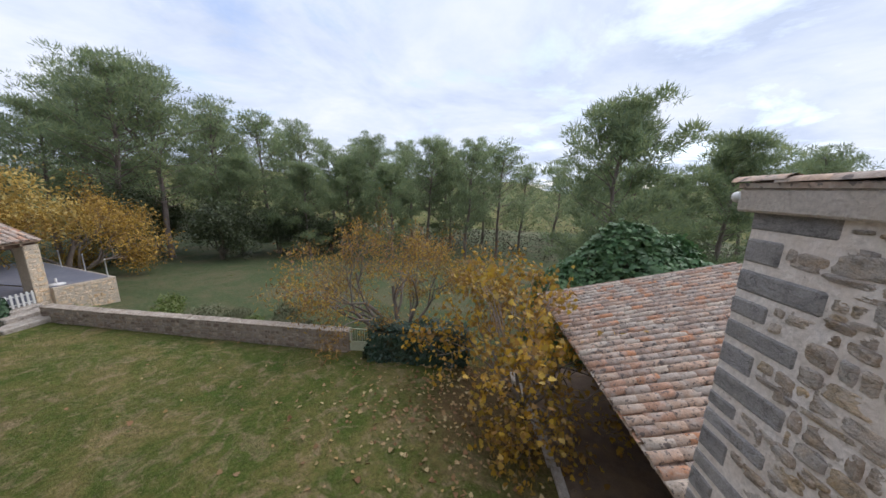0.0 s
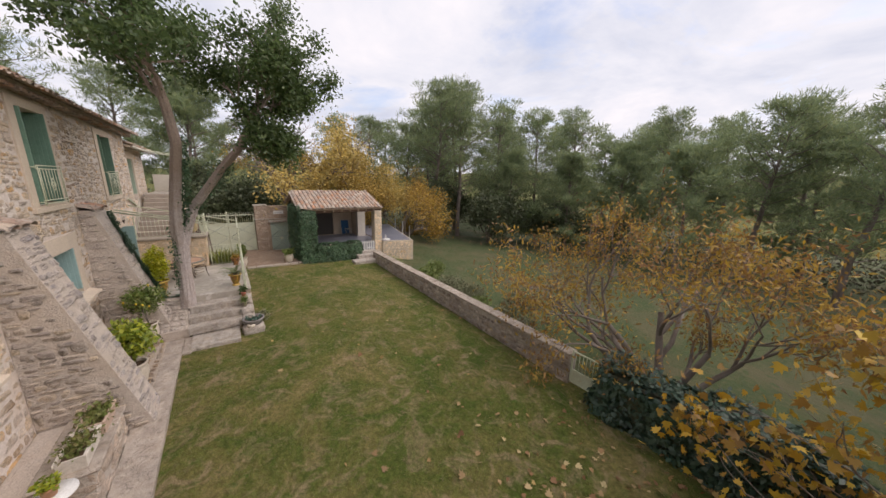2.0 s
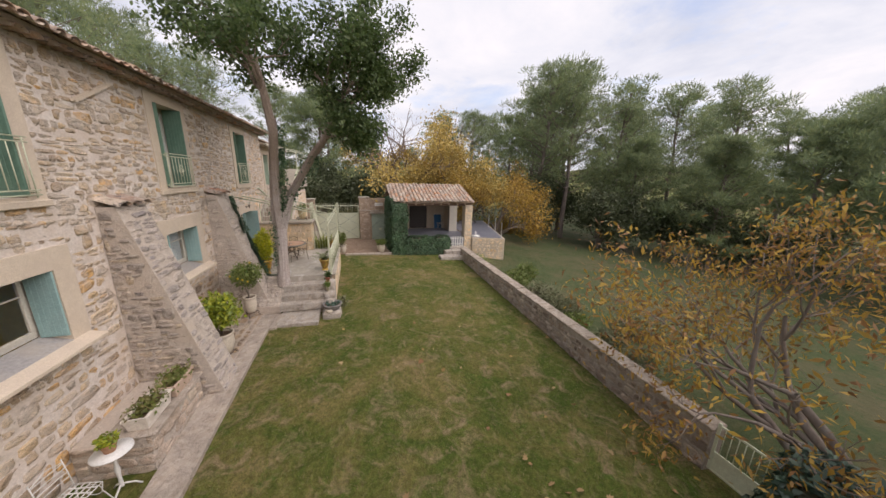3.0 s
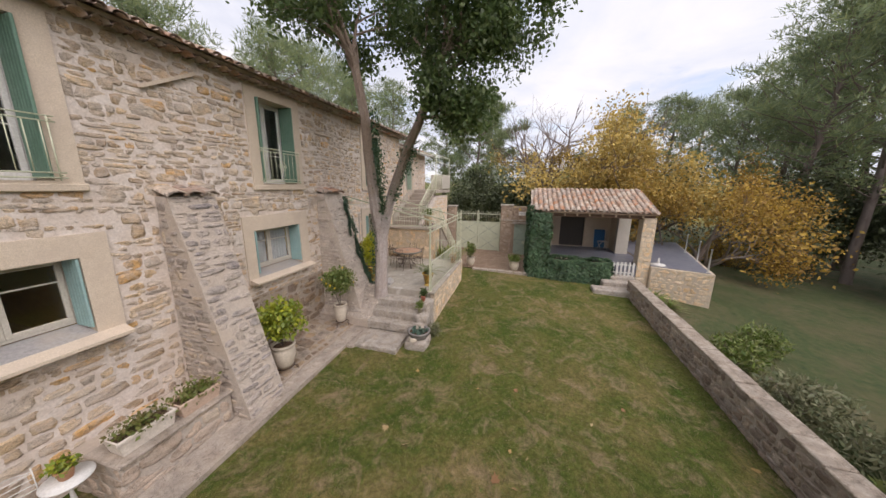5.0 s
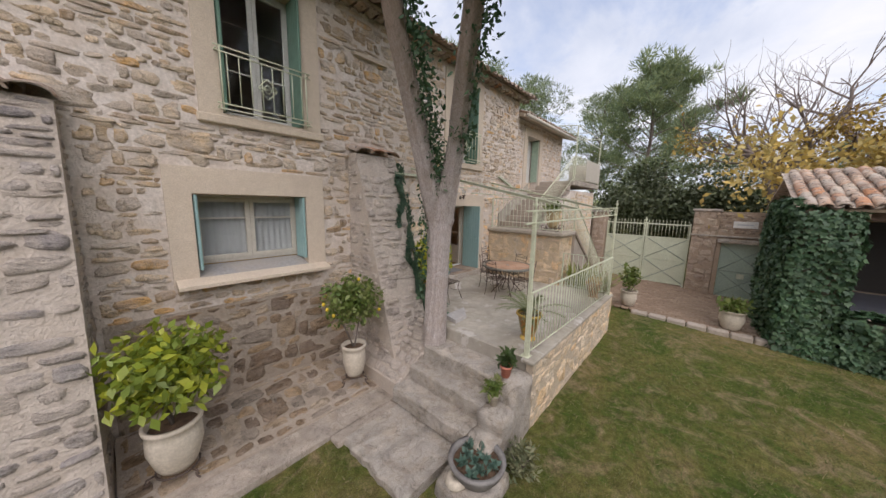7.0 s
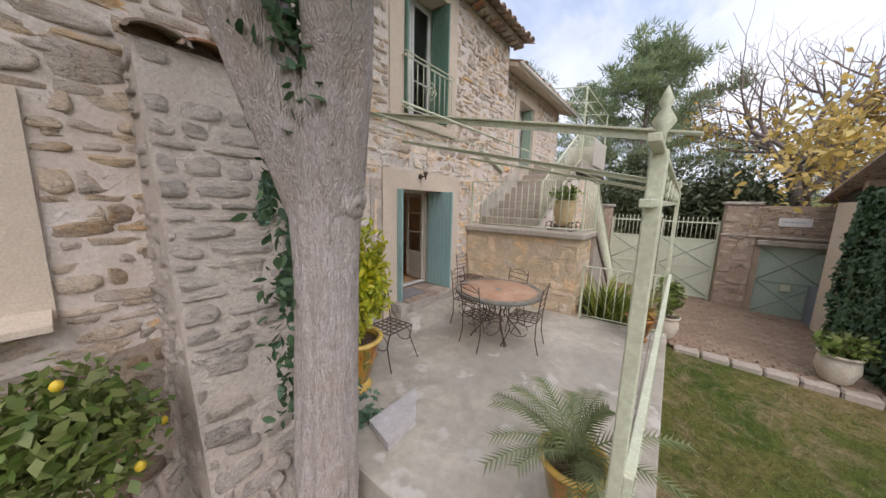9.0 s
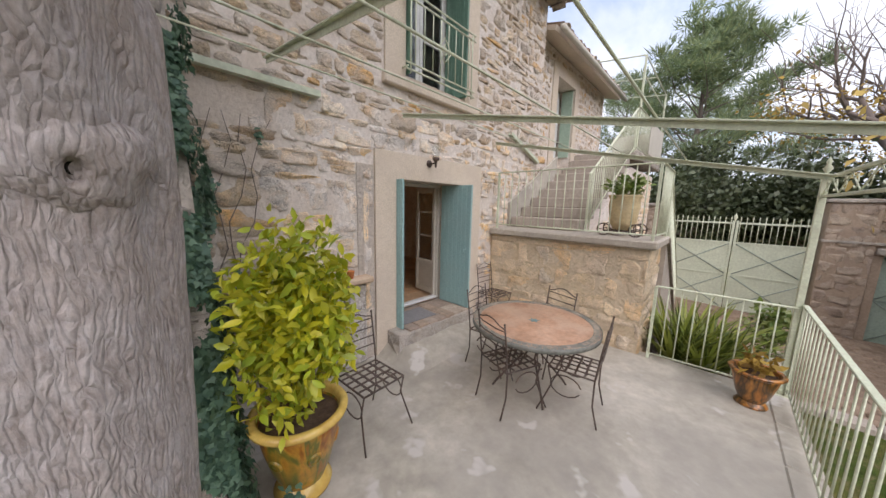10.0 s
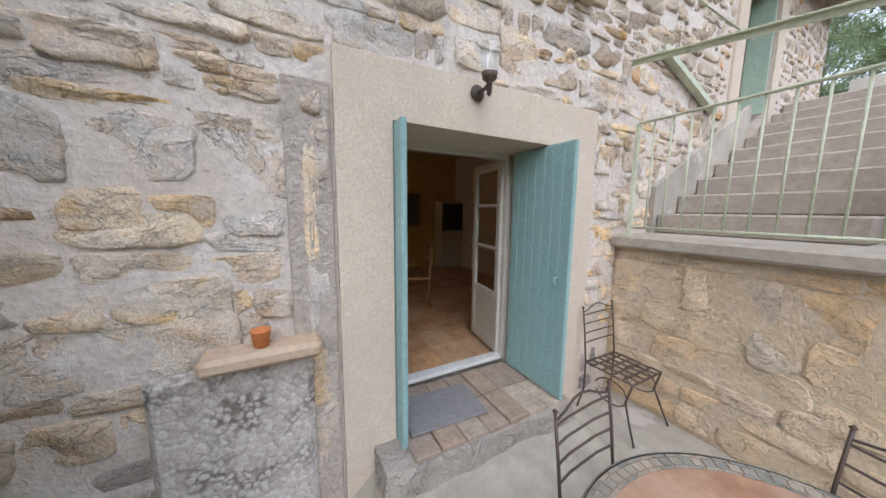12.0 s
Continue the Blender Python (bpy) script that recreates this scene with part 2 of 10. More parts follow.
def surface(name, palette, rough=0.85, grain=40.0, patch=2.0, patch_col=None, patch_amount=0.5, bump=0.3, bump_size=0.01,
            metal=0.0, pick="none", speck=None, stretch=None, coat=0.0):
    """A surface of a palette of colours. pick: none (noise chooses), island (each loose piece), object (each object).
    patch_col: stains of another colour; speck: (colour, scale, from) small spots; stretch: noise scaled along x, y, z."""
    m, n, l, bs = nodes_of(name)
    geo = n.new("ShaderNodeNewGeometry")
    pos = geo.outputs["Position"]
    if stretch:
        mp = n.new("ShaderNodeMapping")
        mp.inputs["Scale"].default_value = stretch
        l.new(pos, mp.inputs[0])
        pos = mp.outputs[0]
    k = len(palette)
    if pick == "none":
        fac = noised(n, l, pos, grain * 0.2, 6, 0.6)
        col = ramped(n, l, fac, [(0.3 + 0.4 * i / max(k - 1, 1), c) for i, c in enumerate(palette)])
    else:
        if pick == "island":
            fac = geo.outputs["Random Per Island"]
        else:
            fac = n.new("ShaderNodeObjectInfo").outputs["Random"]
        col = ramped(n, l, fac, [(i / k, c) for i, c in enumerate(palette)], True)
        tone = noised(n, l, pos, grain * 0.25, 5, 0.6)
        col = mixed(n, l, 0.55, col, ramped(n, l, tone, [(0.3, 0.55), (0.7, 1.35)]), "MULTIPLY")
    fine = noised(n, l, pos, grain, 5, 0.65)
    col = mixed(n, l, 0.5, col, ramped(n, l, fine, [(0.3, 0.62), (0.7, 1.3)]), "MULTIPLY")
    if patch_col:
        pf = ramped(n, l, noised(n, l, pos, patch, 6, 0.62, 0.4), [(0.45, 0.0), (0.62, patch_amount)])
        col = mixed(n, l, pf, col, patch_col)
    if speck:
        sf = ramped(n, l, noised(n, l, pos, speck[1], 3, 0.6), [(speck[2], 0.0), (speck[2] + 0.05, 0.9)])
        col = mixed(n, l, sf, col, speck[0])
    l.new(col, bs.inputs["Base Color"])
    bs.inputs["Roughness"].default_value = rough
    bs.inputs["Metallic"].default_value = metal
    bs.inputs["Coat Weight"].default_value = coat
    if bump:
        bp = n.new("ShaderNodeBump")
        bp.inputs["Strength"].default_value, bp.inputs["Distance"].default_value = bump, bump_size
        both = n.new("ShaderNodeMath")
        both.operation = "ADD"
        l.new(fine, both.inputs[0])
        l.new(noised(n, l, pos, grain * 0.22, 4, 0.6), both.inputs[1])
        l.new(both.outputs[0], bp.inputs["Height"])
        l.new(bp.outputs[0], bs.inputs["Normal"])
    return m


def rock(name, palette, pick="island", smear=0.5, smear_col=(0.60, 0.54, 0.48), layers=5.0, depth=0.03, dark=0.68, warm=0.0, gain=1.0):
    """Rough layered stone: bands, cracks, grains and smears of lime over a palette."""
    m, n, l, bs = nodes_of(name)
    geo = n.new("ShaderNodeNewGeometry")
    pos = geo.outputs["Position"]
    mp = n.new("ShaderNodeMapping")
    mp.inputs["Scale"].default_value = (1, 1, layers)
    l.new(pos, mp.inputs[0])
    k = len(palette)
    if pick == "none":
        col = ramped(n, l, noised(n, l, mp.outputs[0], 5.0, 6, 0.6, 0.4), [(0.3 + 0.4 * i / max(k - 1, 1), c) for i, c in enumerate(palette)])
    else:
        fac = geo.outputs["Random Per Island"] if pick == "island" else n.new("ShaderNodeObjectInfo").outputs["Random"]
        col = ramped(n, l, fac, [(i / k, c) for i, c in enumerate(palette)], True)
    big = noised(n, l, pos, 3.1, 4, 0.6)
    col = mixed(n, l, 0.8, col, ramped(n, l, big, [(0.3, 0.68), (0.7, 1.3)]), "MULTIPLY")
    if warm:
        wf = ramped(n, l, noised(n, l, pos, 4.3, 6, 0.6, 0.8), [(0.44, 0.0), (0.62, warm)])
        col = mixed(n, l, wf, col, (0.66, 0.42, 0.19))
    strata = noised(n, l, mp.outputs[0], 6.5, 9, 0.68, 0.5)
    col = mixed(n, l, 0.85, col, ramped(n, l, strata, [(0.26, dark), (0.44, 0.97), (0.74, 1.3)]), "MULTIPLY")
    vein = noised(n, l, mp.outputs[0], 3.2, 5, 0.6, 1.2)
    vr = ramped(n, l, vein, [(0.478, 1.0), (0.497, 0.42), (0.512, 1.0)])
    col = mixed(n, l, 0.75, col, vr, "MULTIPLY")
    if smear:
        sf = ramped(n, l, noised(n, l, pos, 4.0, 8, 0.7, 0.6), [(0.41, 0.0), (0.57, smear)])
        col = mixed(n, l, sf, col, smear_col)
    grain = noised(n, l, pos, 75, 4, 0.7)
    col = mixed(n, l, 0.6, col, ramped(n, l, grain, [(0.3, 0.62), (0.7, 1.3)]), "MULTIPLY")
    if gain != 1.0:
        col = mixed(n, l, 1.0, col, (gain, gain, gain), "MULTIPLY")
    l.new(col, bs.inputs["Base Color"])
    bs.inputs["Roughness"].default_value = 0.92
    bs.inputs["Specular IOR Level"].default_value = 0.25
    hgt = n.new("ShaderNodeMath")
    hgt.operation = "MULTIPLY_ADD"
    l.new(strata, hgt.inputs[0])
    hgt.inputs[1].default_value = 2.2
    l.new(grain, hgt.inputs[2])
    h2 = n.new("ShaderNodeMath")
    h2.operation = "MULTIPLY_ADD"
    l.new(vr, h2.inputs[0])
    h2.inputs[1].default_value = 0.8
    l.new(hgt.outputs[0], h2.inputs[2])
    bp = n.new("ShaderNodeBump")
    bp.inputs["Strength"].default_value, bp.inputs["Distance"].default_value = 0.9, depth
    l.new(h2.outputs[0], bp.inputs["Height"])
    l.new(bp.outputs[0], bs.inputs["Normal"])
    return m


def pebbled(name, palette, scale=26.0, gap=(0.21, 0.185, 0.16)):
    """Conglomerate: pale pebbles in a dark pitted ground."""
    m, n, l, bs = nodes_of(name)
    pos = n.new("ShaderNodeNewGeometry").outputs["Position"]
    warp = n.new("ShaderNodeTexNoise")
    warp.inputs["Scale"].default_value, warp.inputs["Detail"].default_value = 14.0, 4
    l.new(pos, warp.inputs["Vector"])
    bent = n.new("ShaderNodeVectorMath")
    bent.operation = "MULTIPLY_ADD"
    l.new(warp.outputs["Color"], bent.inputs[0])
    bent.inputs[1].default_value = (0.06, 0.06, 0.06)
    l.new(pos, bent.inputs[2])
    v = n.new("ShaderNodeTexVoronoi")
    v.inputs["Scale"].default_value = scale
    l.new(bent.outputs[0], v.inputs["Vector"])
    k = len(palette)
    sep = n.new("ShaderNodeSeparateColor")
    l.new(v.outputs["Color"], sep.inputs[0])
    col = ramped(n, l, sep.outputs[0], [(i / k, c) for i, c in enumerate(palette)], True)
    edge = ramped(n, l, v.outputs["Distance"], [(0.35, 0.0), (0.62, 1.0)])
    pit = ramped(n, l, noised(n, l, pos, 5, 5, 0.6), [(0.46, 0.0), (0.62, 1.0)])
    col = mixed(n, l, mixed(n, l, 1.0, edge, pit, "MULTIPLY"), col, gap)
    col = mixed(n, l, 0.6, col, ramped(n, l, noised(n, l, pos, 70, 4, 0.7), [(0.3, 0.6), (0.7, 1.3)]), "MULTIPLY")
    l.new(col, bs.inputs["Base Color"])
    bs.inputs["Roughness"].default_value = 0.95
    bp = n.new("ShaderNodeBump")
    bp.invert = True
    bp.inputs["Strength"].default_value, bp.inputs["Distance"].default_value = 0.55, 0.012
    l.new(v.outputs["Distance"], bp.inputs["Height"])
    l.new(bp.outputs[0], bs.inputs["Normal"])
    return m


def leafy(name, palette, rough=0.5, through_col=1.0, pick="island", tone=0.8):
    """Leaves: each takes a colour of the palette; some light passes through."""
    m, n, l, bs = nodes_of(name)
    geo = n.new("ShaderNodeNewGeometry")
    k = len(palette)
    col = ramped(n, l, geo.outputs["Random Per Island"], [(i / k, c) for i, c in enumerate(palette)], False)
    big = noised(n, l, geo.outputs["Position"], tone, 3, 0.6)
    col = mixed(n, l, 0.6, col, ramped(n, l, big, [(0.3, 0.55), (0.7, 1.35)]), "MULTIPLY")
    l.new(col, bs.inputs["Base Color"])
    bs.inputs["Roughness"].default_value = rough
    tr = n.new("ShaderNodeBsdfTranslucent")
    l.new(col, tr.inputs[0])
    mx = n.new("ShaderNodeMixShader")
    mx.inputs[0].default_value = 0.3 * through_col
    l.new(bs.outputs[0], mx.inputs[1])
    l.new(tr.outputs[0], mx.inputs[2])
    l.new(mx.outputs[0], n["Material Output"].inputs[0])
    return m


def plain(name, col, rough=0.5, metal=0.0, grain=60.0, wear=None):
    return surface(name, [tuple(c * 0.9 for c in col), tuple(min(1, c * 1.08) for c in col)], rough, grain, 3.0, wear, 0.6, 0.12, 0.003, metal)


def glassy(name, tint=(0.9, 0.95, 0.95)):
    m, n, l, bs = nodes_of(name)
    bs.inputs["Base Color"].default_value = (*tint, 1)
    bs.inputs["Roughness"].default_value = 0.02
    bs.inputs["Transmission Weight"].default_value = 1.0
    bs.inputs["IOR"].default_value = 1.45
    return m


def streaked_glaze(name, palette):
    """A running glaze: long vertical streaks of colour that bleed into one another."""
    m, n, l, bs = nodes_of(name)
    pos = n.new("ShaderNodeNewGeometry").outputs["Position"]
    mp = n.new("ShaderNodeMapping")
    mp.inputs["Scale"].default_value = (1, 1, 0.16)
    l.new(pos, mp.inputs[0])
    run = noised(n, l, mp.outputs[0], 8.5, 3, 0.55, 0.5)
    k = len(palette)
    col = ramped(n, l, run, [(0.3 + 0.4 * i / (k - 1), c) for i, c in enumerate(palette)])
    spot = noised(n, l, pos, 30.0, 5, 0.65)
    col = mixed(n, l, 0.55, col, ramped(n, l, spot, [(0.3, 0.6), (0.7, 1.35)]), "MULTIPLY")
    l.new(col, bs.inputs["Base Color"])
    bs.inputs["Roughness"].default_value = 0.28
    bs.inputs["Coat Weight"].default_value = 0.35
    bp = n.new("ShaderNodeBump")
    bp.inputs["Strength"].default_value, bp.inputs["Distance"].default_value = 0.25, 0.004
    l.new(spot, bp.inputs["Height"])
    l.new(bp.outputs[0], bs.inputs["Normal"])
    return m


def furrow_bark():
    """Old grey bark: long interlacing ridges over brown furrows, with patches of pale lichen."""
    m, n, l, bs = nodes_of("grey_bark")
    pos = n.new("ShaderNodeNewGeometry").outputs["Position"]
    warp = n.new("ShaderNodeTexNoise")
    warp.inputs["Scale"].default_value, warp.inputs["Detail"].default_value = 9.0, 5
    l.new(pos, warp.inputs["Vector"])
    off = n.new("ShaderNodeVectorMath")
    off.operation = "MULTIPLY_ADD"
    l.new(warp.outputs["Color"], off.inputs[0])
    off.inputs[1].default_value = (0.045, 0.045, 0.04)
    l.new(pos, off.inputs[2])
    mp = n.new("ShaderNodeMapping")
    mp.inputs["Scale"].default_value = (1, 1, 0.2)
    l.new(off.outputs[0], mp.inputs[0])
    v = n.new("ShaderNodeTexVoronoi")
    v.feature = "DISTANCE_TO_EDGE"
    v.inputs["Scale"].default_value = 72.0
    l.new(mp.outputs[0], v.inputs["Vector"])
    ridge = ramped(n, l, v.outputs["Distance"], [(0.0, 0.0), (0.22, 0.7), (0.5, 1.0)])
    strand = noised(n, l, mp.outputs[0], 48.0, 8, 0.75, 0.3)
    flake = noised(n, l, pos, 46.0, 6, 0.75)
    col = ramped(n, l, strand, [(0.28, (0.30, 0.245, 0.215)), (0.42, (0.45, 0.39, 0.36)), (0.55, (0.56, 0.50, 0.475)), (0.7, (0.66, 0.61, 0.59))])
    col = mixed(n, l, 0.35, col, ramped(n, l, ridge, [(0.0, 0.55), (0.5, 1.0), (1.0, 1.15)]), "MULTIPLY")
    col = mixed(n, l, ramped(n, l, noised(n, l, pos, 2.6, 6, 0.65, 0.5), [(0.45, 0.0), (0.62, 0.45)]), col, (0.43, 0.345, 0.28))
    col = mixed(n, l, ramped(n, l, noised(n, l, pos, 8.0, 8, 0.72, 0.4), [(0.52, 0.0), (0.64, 0.5)]), col, (0.65, 0.61, 0.61))
    col = mixed(n, l, 0.6, col, ramped(n, l, flake, [(0.3, 0.68), (0.7, 1.25)]), "MULTIPLY")
    # the younger bark of the limbs is smoother and brown
    sep = n.new("ShaderNodeSeparateXYZ")
    l.new(pos, sep.inputs[0])
    young = n.new("ShaderNodeMapRange")
    young.inputs["From Min"].default_value, young.inputs["From Max"].default_value, young.inputs["To Max"].default_value = 4.3, 5.8, 0.85
    l.new(sep.outputs[2], young.inputs["Value"])
    col = mixed(n, l, young.outputs[0], col, ramped(n, l, strand, [(0.3, (0.19, 0.14, 0.105)), (0.7, (0.36, 0.28, 0.215))]))
    l.new(col, bs.inputs["Base Color"])
    bs.inputs["Roughness"].default_value = 0.95
    bs.inputs["Specular IOR Level"].default_value = 0.2
    h = n.new("ShaderNodeMath")
    h.operation = "MULTIPLY_ADD"
    l.new(strand, h.inputs[0])
    h.inputs[1].default_value = 1.6
    l.new(ridge, h.inputs[2])
    h2 = n.new("ShaderNodeMath")
    h2.operation = "MULTIPLY_ADD"
    l.new(flake, h2.inputs[0])
    h2.inputs[1].default_value = 0.35
    l.new(h.outputs[0], h2.inputs[2])
    bp = n.new("ShaderNodeBump")
    bp.inputs["Strength"].default_value, bp.inputs["Distance"].default_value = 0.75, 0.012
    l.new(h2.outputs[0], bp.inputs["Height"])
    l.new(bp.outputs[0], bs.inputs["Normal"])
    return m


STONES = [(0.695, 0.538, 0.354), (0.63, 0.51, 0.374), (0.753, 0.602, 0.419), (0.575, 0.502, 0.415), (0.755, 0.473, 0.206), (0.693, 0.586, 0.452), (0.681, 0.551, 0.393), (0.438, 0.331, 0.229),
          (0.701, 0.577, 0.429), (0.616, 0.542, 0.454), (0.736, 0.619, 0.472), (0.64, 0.53, 0.408), (0.548, 0.424, 0.295), (0.548, 0.479, 0.407), (0.653, 0.565, 0.465)]
BLOCKS = [(0.76, 0.60, 0.42), (0.68, 0.58, 0.475), (0.84, 0.67, 0.45), (0.64, 0.585, 0.525), (0.80, 0.57, 0.30), (0.57, 0.45, 0.33), (0.72, 0.655, 0.59), (0.80, 0.69, 0.55)]
PALES = [(0.56, 0.49, 0.42), (0.60, 0.53, 0.46), (0.50, 0.44, 0.385), (0.62, 0.54, 0.45), (0.46, 0.40, 0.35)]
GREYS = [(0.40, 0.36, 0.33), (0.47, 0.42, 0.375), (0.33, 0.30, 0.285), (0.51, 0.45, 0.395), (0.36, 0.33, 0.31), (0.29, 0.265, 0.26), (0.44, 0.385, 0.33)]
WALLS = [(0.375, 0.288, 0.225), (0.450, 0.362, 0.288), (0.312, 0.250, 0.213), (0.525, 0.438, 0.362), (0.425, 0.362, 0.325), (0.263, 0.200, 0.163)]
DARKS = [(0.341, 0.242, 0.154), (0.418, 0.319, 0.220), (0.286, 0.209, 0.143), (0.473, 0.341, 0.209), (0.352, 0.297, 0.242), (0.264, 0.193, 0.138), (0.484, 0.396, 0.297)]
WARMS = [(0.60, 0.47, 0.31), (0.55, 0.44, 0.31), (0.64, 0.50, 0.33), (0.52, 0.42, 0.31), (0.62, 0.44, 0.25), (0.58, 0.49, 0.38), (0.56, 0.44, 0.29), (0.65, 0.52, 0.36)]
M = {}
M["mortar"] = surface("lime_mortar", [(0.61, 0.535, 0.465), (0.75, 0.69, 0.635)], 0.95, 24, 0.9, (0.62, 0.515, 0.42), 0.5, 0.7, 0.025, speck=((0.33, 0.28, 0.23), 9, 0.66))
M["stone"] = rock("rubble_stone", STONES, "island", 0.6, (0.60, 0.525, 0.455), 2.4, 0.018, 0.62, warm=0.3, gain=0.96)
M["stone_piece"] = rock("rubble_stone_piece", BLOCKS, "object", 0.5, (0.74, 0.69, 0.64), 1.5, 0.016, 0.55, warm=0.5, gain=1.06)
M["grey_stone"] = rock("grey_schist", GREYS, "island", 0.6, (0.56, 0.49, 0.425), 4.0, 0.025, 0.72, gain=1.12)
M["pale_stone"] = rock("lime_washed_stone", PALES, "island", 0.9, (0.62, 0.55, 0.485), 4.0, 0.03, 0.6)
M["flank_stone"] = rock("grey_beige_stone", [(0.46, 0.39, 0.32), (0.52, 0.44, 0.36), (0.40, 0.35, 0.30), (0.55, 0.45, 0.33), (0.35, 0.305, 0.27)], "island", 0.5, (0.54, 0.47, 0.41), 3.0, 0.025, 0.62)
M["wall_stone"] = rock("garden_wall_stone", WALLS, "island", 0.3, (0.42, 0.36, 0.30))
M["dark_stone"] = rock("foundation_stone", DARKS, "island", 0.3, (0.48, 0.41, 0.35), 3.0)
M["dark_piece"] = rock("foundation_stone_piece", DARKS, "object", 0.3, (0.48, 0.41, 0.35), 3.0)
M["wing_stone"] = rock("brown_wing_stone", [(0.44, 0.35, 0.27), (0.52, 0.43, 0.34), (0.37, 0.31, 0.26), (0.56, 0.44, 0.30), (0.47, 0.42, 0.37)], "object", 0.55, (0.58, 0.53, 0.48), 2.0, 0.02, 0.65, warm=0.3)
M["quoin"] = rock("grey_quoin", [(0.30, 0.285, 0.275), (0.36, 0.34, 0.33), (0.26, 0.245, 0.24), (0.33, 0.31, 0.295)], "object", 0.5, (0.43, 0.40, 0.375), 2.0, 0.02, 0.7)
M["bed_stone"] = rock("bed_stone", [(0.50, 0.41, 0.32), (0.56, 0.47, 0.37), (0.44, 0.37, 0.30), (0.53, 0.42, 0.33)], "island", 0.5, (0.56, 0.49, 0.42), 2.0, 0.02, 0.7)
M["ashlar"] = rock("warm_ashlar", WARMS, "island", 0.6, (0.62, 0.52, 0.40), 2.0, 0.016, 0.7, gain=1.2)
M["ashlar_piece"] = rock("warm_ashlar_piece", WARMS, "object", 0.5, (0.60, 0.49, 0.37), 1.6, 0.014, 0.6, warm=0.12, gain=1.2)
M["warm_mortar"] = surface("warm_mortar", [(0.50, 0.415, 0.31), (0.60, 0.51, 0.40)], 0.95, 30, 0.9, (0.52, 0.41, 0.28), 0.6, 1.0, 0.03)
M["butt_mortar"] = surface("beige_mortar", [(0.48, 0.42, 0.36), (0.57, 0.505, 0.44)], 0.95, 30, 1.2, (0.52, 0.435, 0.35), 0.6, 1.0, 0.03)
M["foot_mortar"] = surface("brown_foot_mortar", [(0.36, 0.305, 0.25), (0.46, 0.395, 0.33)], 0.95, 26, 1.0, (0.42, 0.34, 0.26), 0.6, 1.0, 0.03)
M["wall_mortar"] = surface("dark_wall_mortar", [(0.32, 0.27, 0.225), (0.46, 0.40, 0.345)], 0.95, 30, 1.5, (0.50, 0.44, 0.38), 0.5, 1.0, 0.03)
M["render"] = surface("cream_render", [(0.60, 0.51, 0.40), (0.66, 0.57, 0.46)], 0.92, 60, 1.6, (0.52, 0.44, 0.36), 0.4, 0.4, 0.006)
M["concrete"] = surface("terrace_concrete", [(0.315, 0.285, 0.23), (0.42, 0.385, 0.32), (0.50, 0.46, 0.39)], 0.75, 7, 0.8, (0.30, 0.275, 0.24), 0.55, 0.3, 0.006, speck=((0.52, 0.49, 0.45), 2.6, 0.6))
M["sill"] = surface("blue_grey_cement", [(0.31, 0.305, 0.305), (0.375, 0.36, 0.345)], 0.85, 24, 1.6, (0.41, 0.36, 0.30), 0.5, 0.3, 0.006)
M["step"] = rock("step_stone", [(0.335, 0.285, 0.228), (0.435, 0.385, 0.325), (0.49, 0.45, 0.395)], "none", 0.5, (0.44, 0.41, 0.375), 1.2, 0.02, 0.72)
M["cap"] = rock("weathered_coping", [(0.27, 0.22, 0.17), (0.37, 0.31, 0.25), (0.47, 0.41, 0.345)], "none", 0.4, (0.44, 0.39, 0.33), 1.0, 0.02, 0.6)
M["strip"] = rock("worn_footing", [(0.32, 0.265, 0.21), (0.39, 0.335, 0.28), (0.45, 0.395, 0.34)], "none", 0.4, (0.44, 0.39, 0.34), 1.0, 0.015, 0.7)
CLAYS = [(0.40, 0.24, 0.16), (0.46, 0.33, 0.24), (0.33, 0.235, 0.18), (0.52, 0.36, 0.26), (0.38, 0.29, 0.23), (0.48, 0.24, 0.13), (0.52, 0.43, 0.34), (0.42, 0.345, 0.28)]
M["tile"] = surface("clay_tile", CLAYS, 0.92, 26, 4, (0.45, 0.41, 0.36), 0.62, 0.8, 0.014, pick="object", speck=((0.13, 0.11, 0.10), 11, 0.57))
M["tile_bulk"] = surface("clay_tile_bulk", CLAYS, 0.92, 26, 4, (0.45, 0.41, 0.36), 0.62, 0.8, 0.014, pick="island", speck=((0.13, 0.11, 0.10), 11, 0.57))
M["shutter"] = surface("blue_green_paint", [(0.25, 0.405, 0.40), (0.29, 0.45, 0.44)], 0.5, 40, 3, (0.28, 0.40, 0.39), 0.4, 0.15, 0.004)
M["dark_shutter"] = surface("green_paint", [(0.11, 0.215, 0.16), (0.14, 0.26, 0.195)], 0.5, 40, 3, (0.17, 0.28, 0.215), 0.4, 0.15, 0.004)
M["iron_paint"] = surface("pale_green_iron", [(0.56, 0.60, 0.44), (0.63, 0.66, 0.50)], 0.45, 50, 6, (0.48, 0.47, 0.34), 0.5, 0.15, 0.003)
M["gate_paint"] = surface("pale_green_sheet", [(0.53, 0.575, 0.44), (0.58, 0.62, 0.48)], 0.5, 20, 1.5, (0.48, 0.51, 0.39), 0.4, 0.1, 0.003)
M["black_iron"] = surface("wrought_iron", [(0.065, 0.047, 0.038), (0.095, 0.07, 0.057)], 0.6, 60, 8, (0.13, 0.08, 0.055), 0.5, 0.3, 0.003, 0.15)
M["white_wood"] = surface("white_painted_wood", [(0.62, 0.62, 0.60), (0.70, 0.70, 0.68)], 0.5, 40, 3, (0.52, 0.51, 0.47), 0.4, 0.1, 0.003)
M["bark"] = furrow_bark()
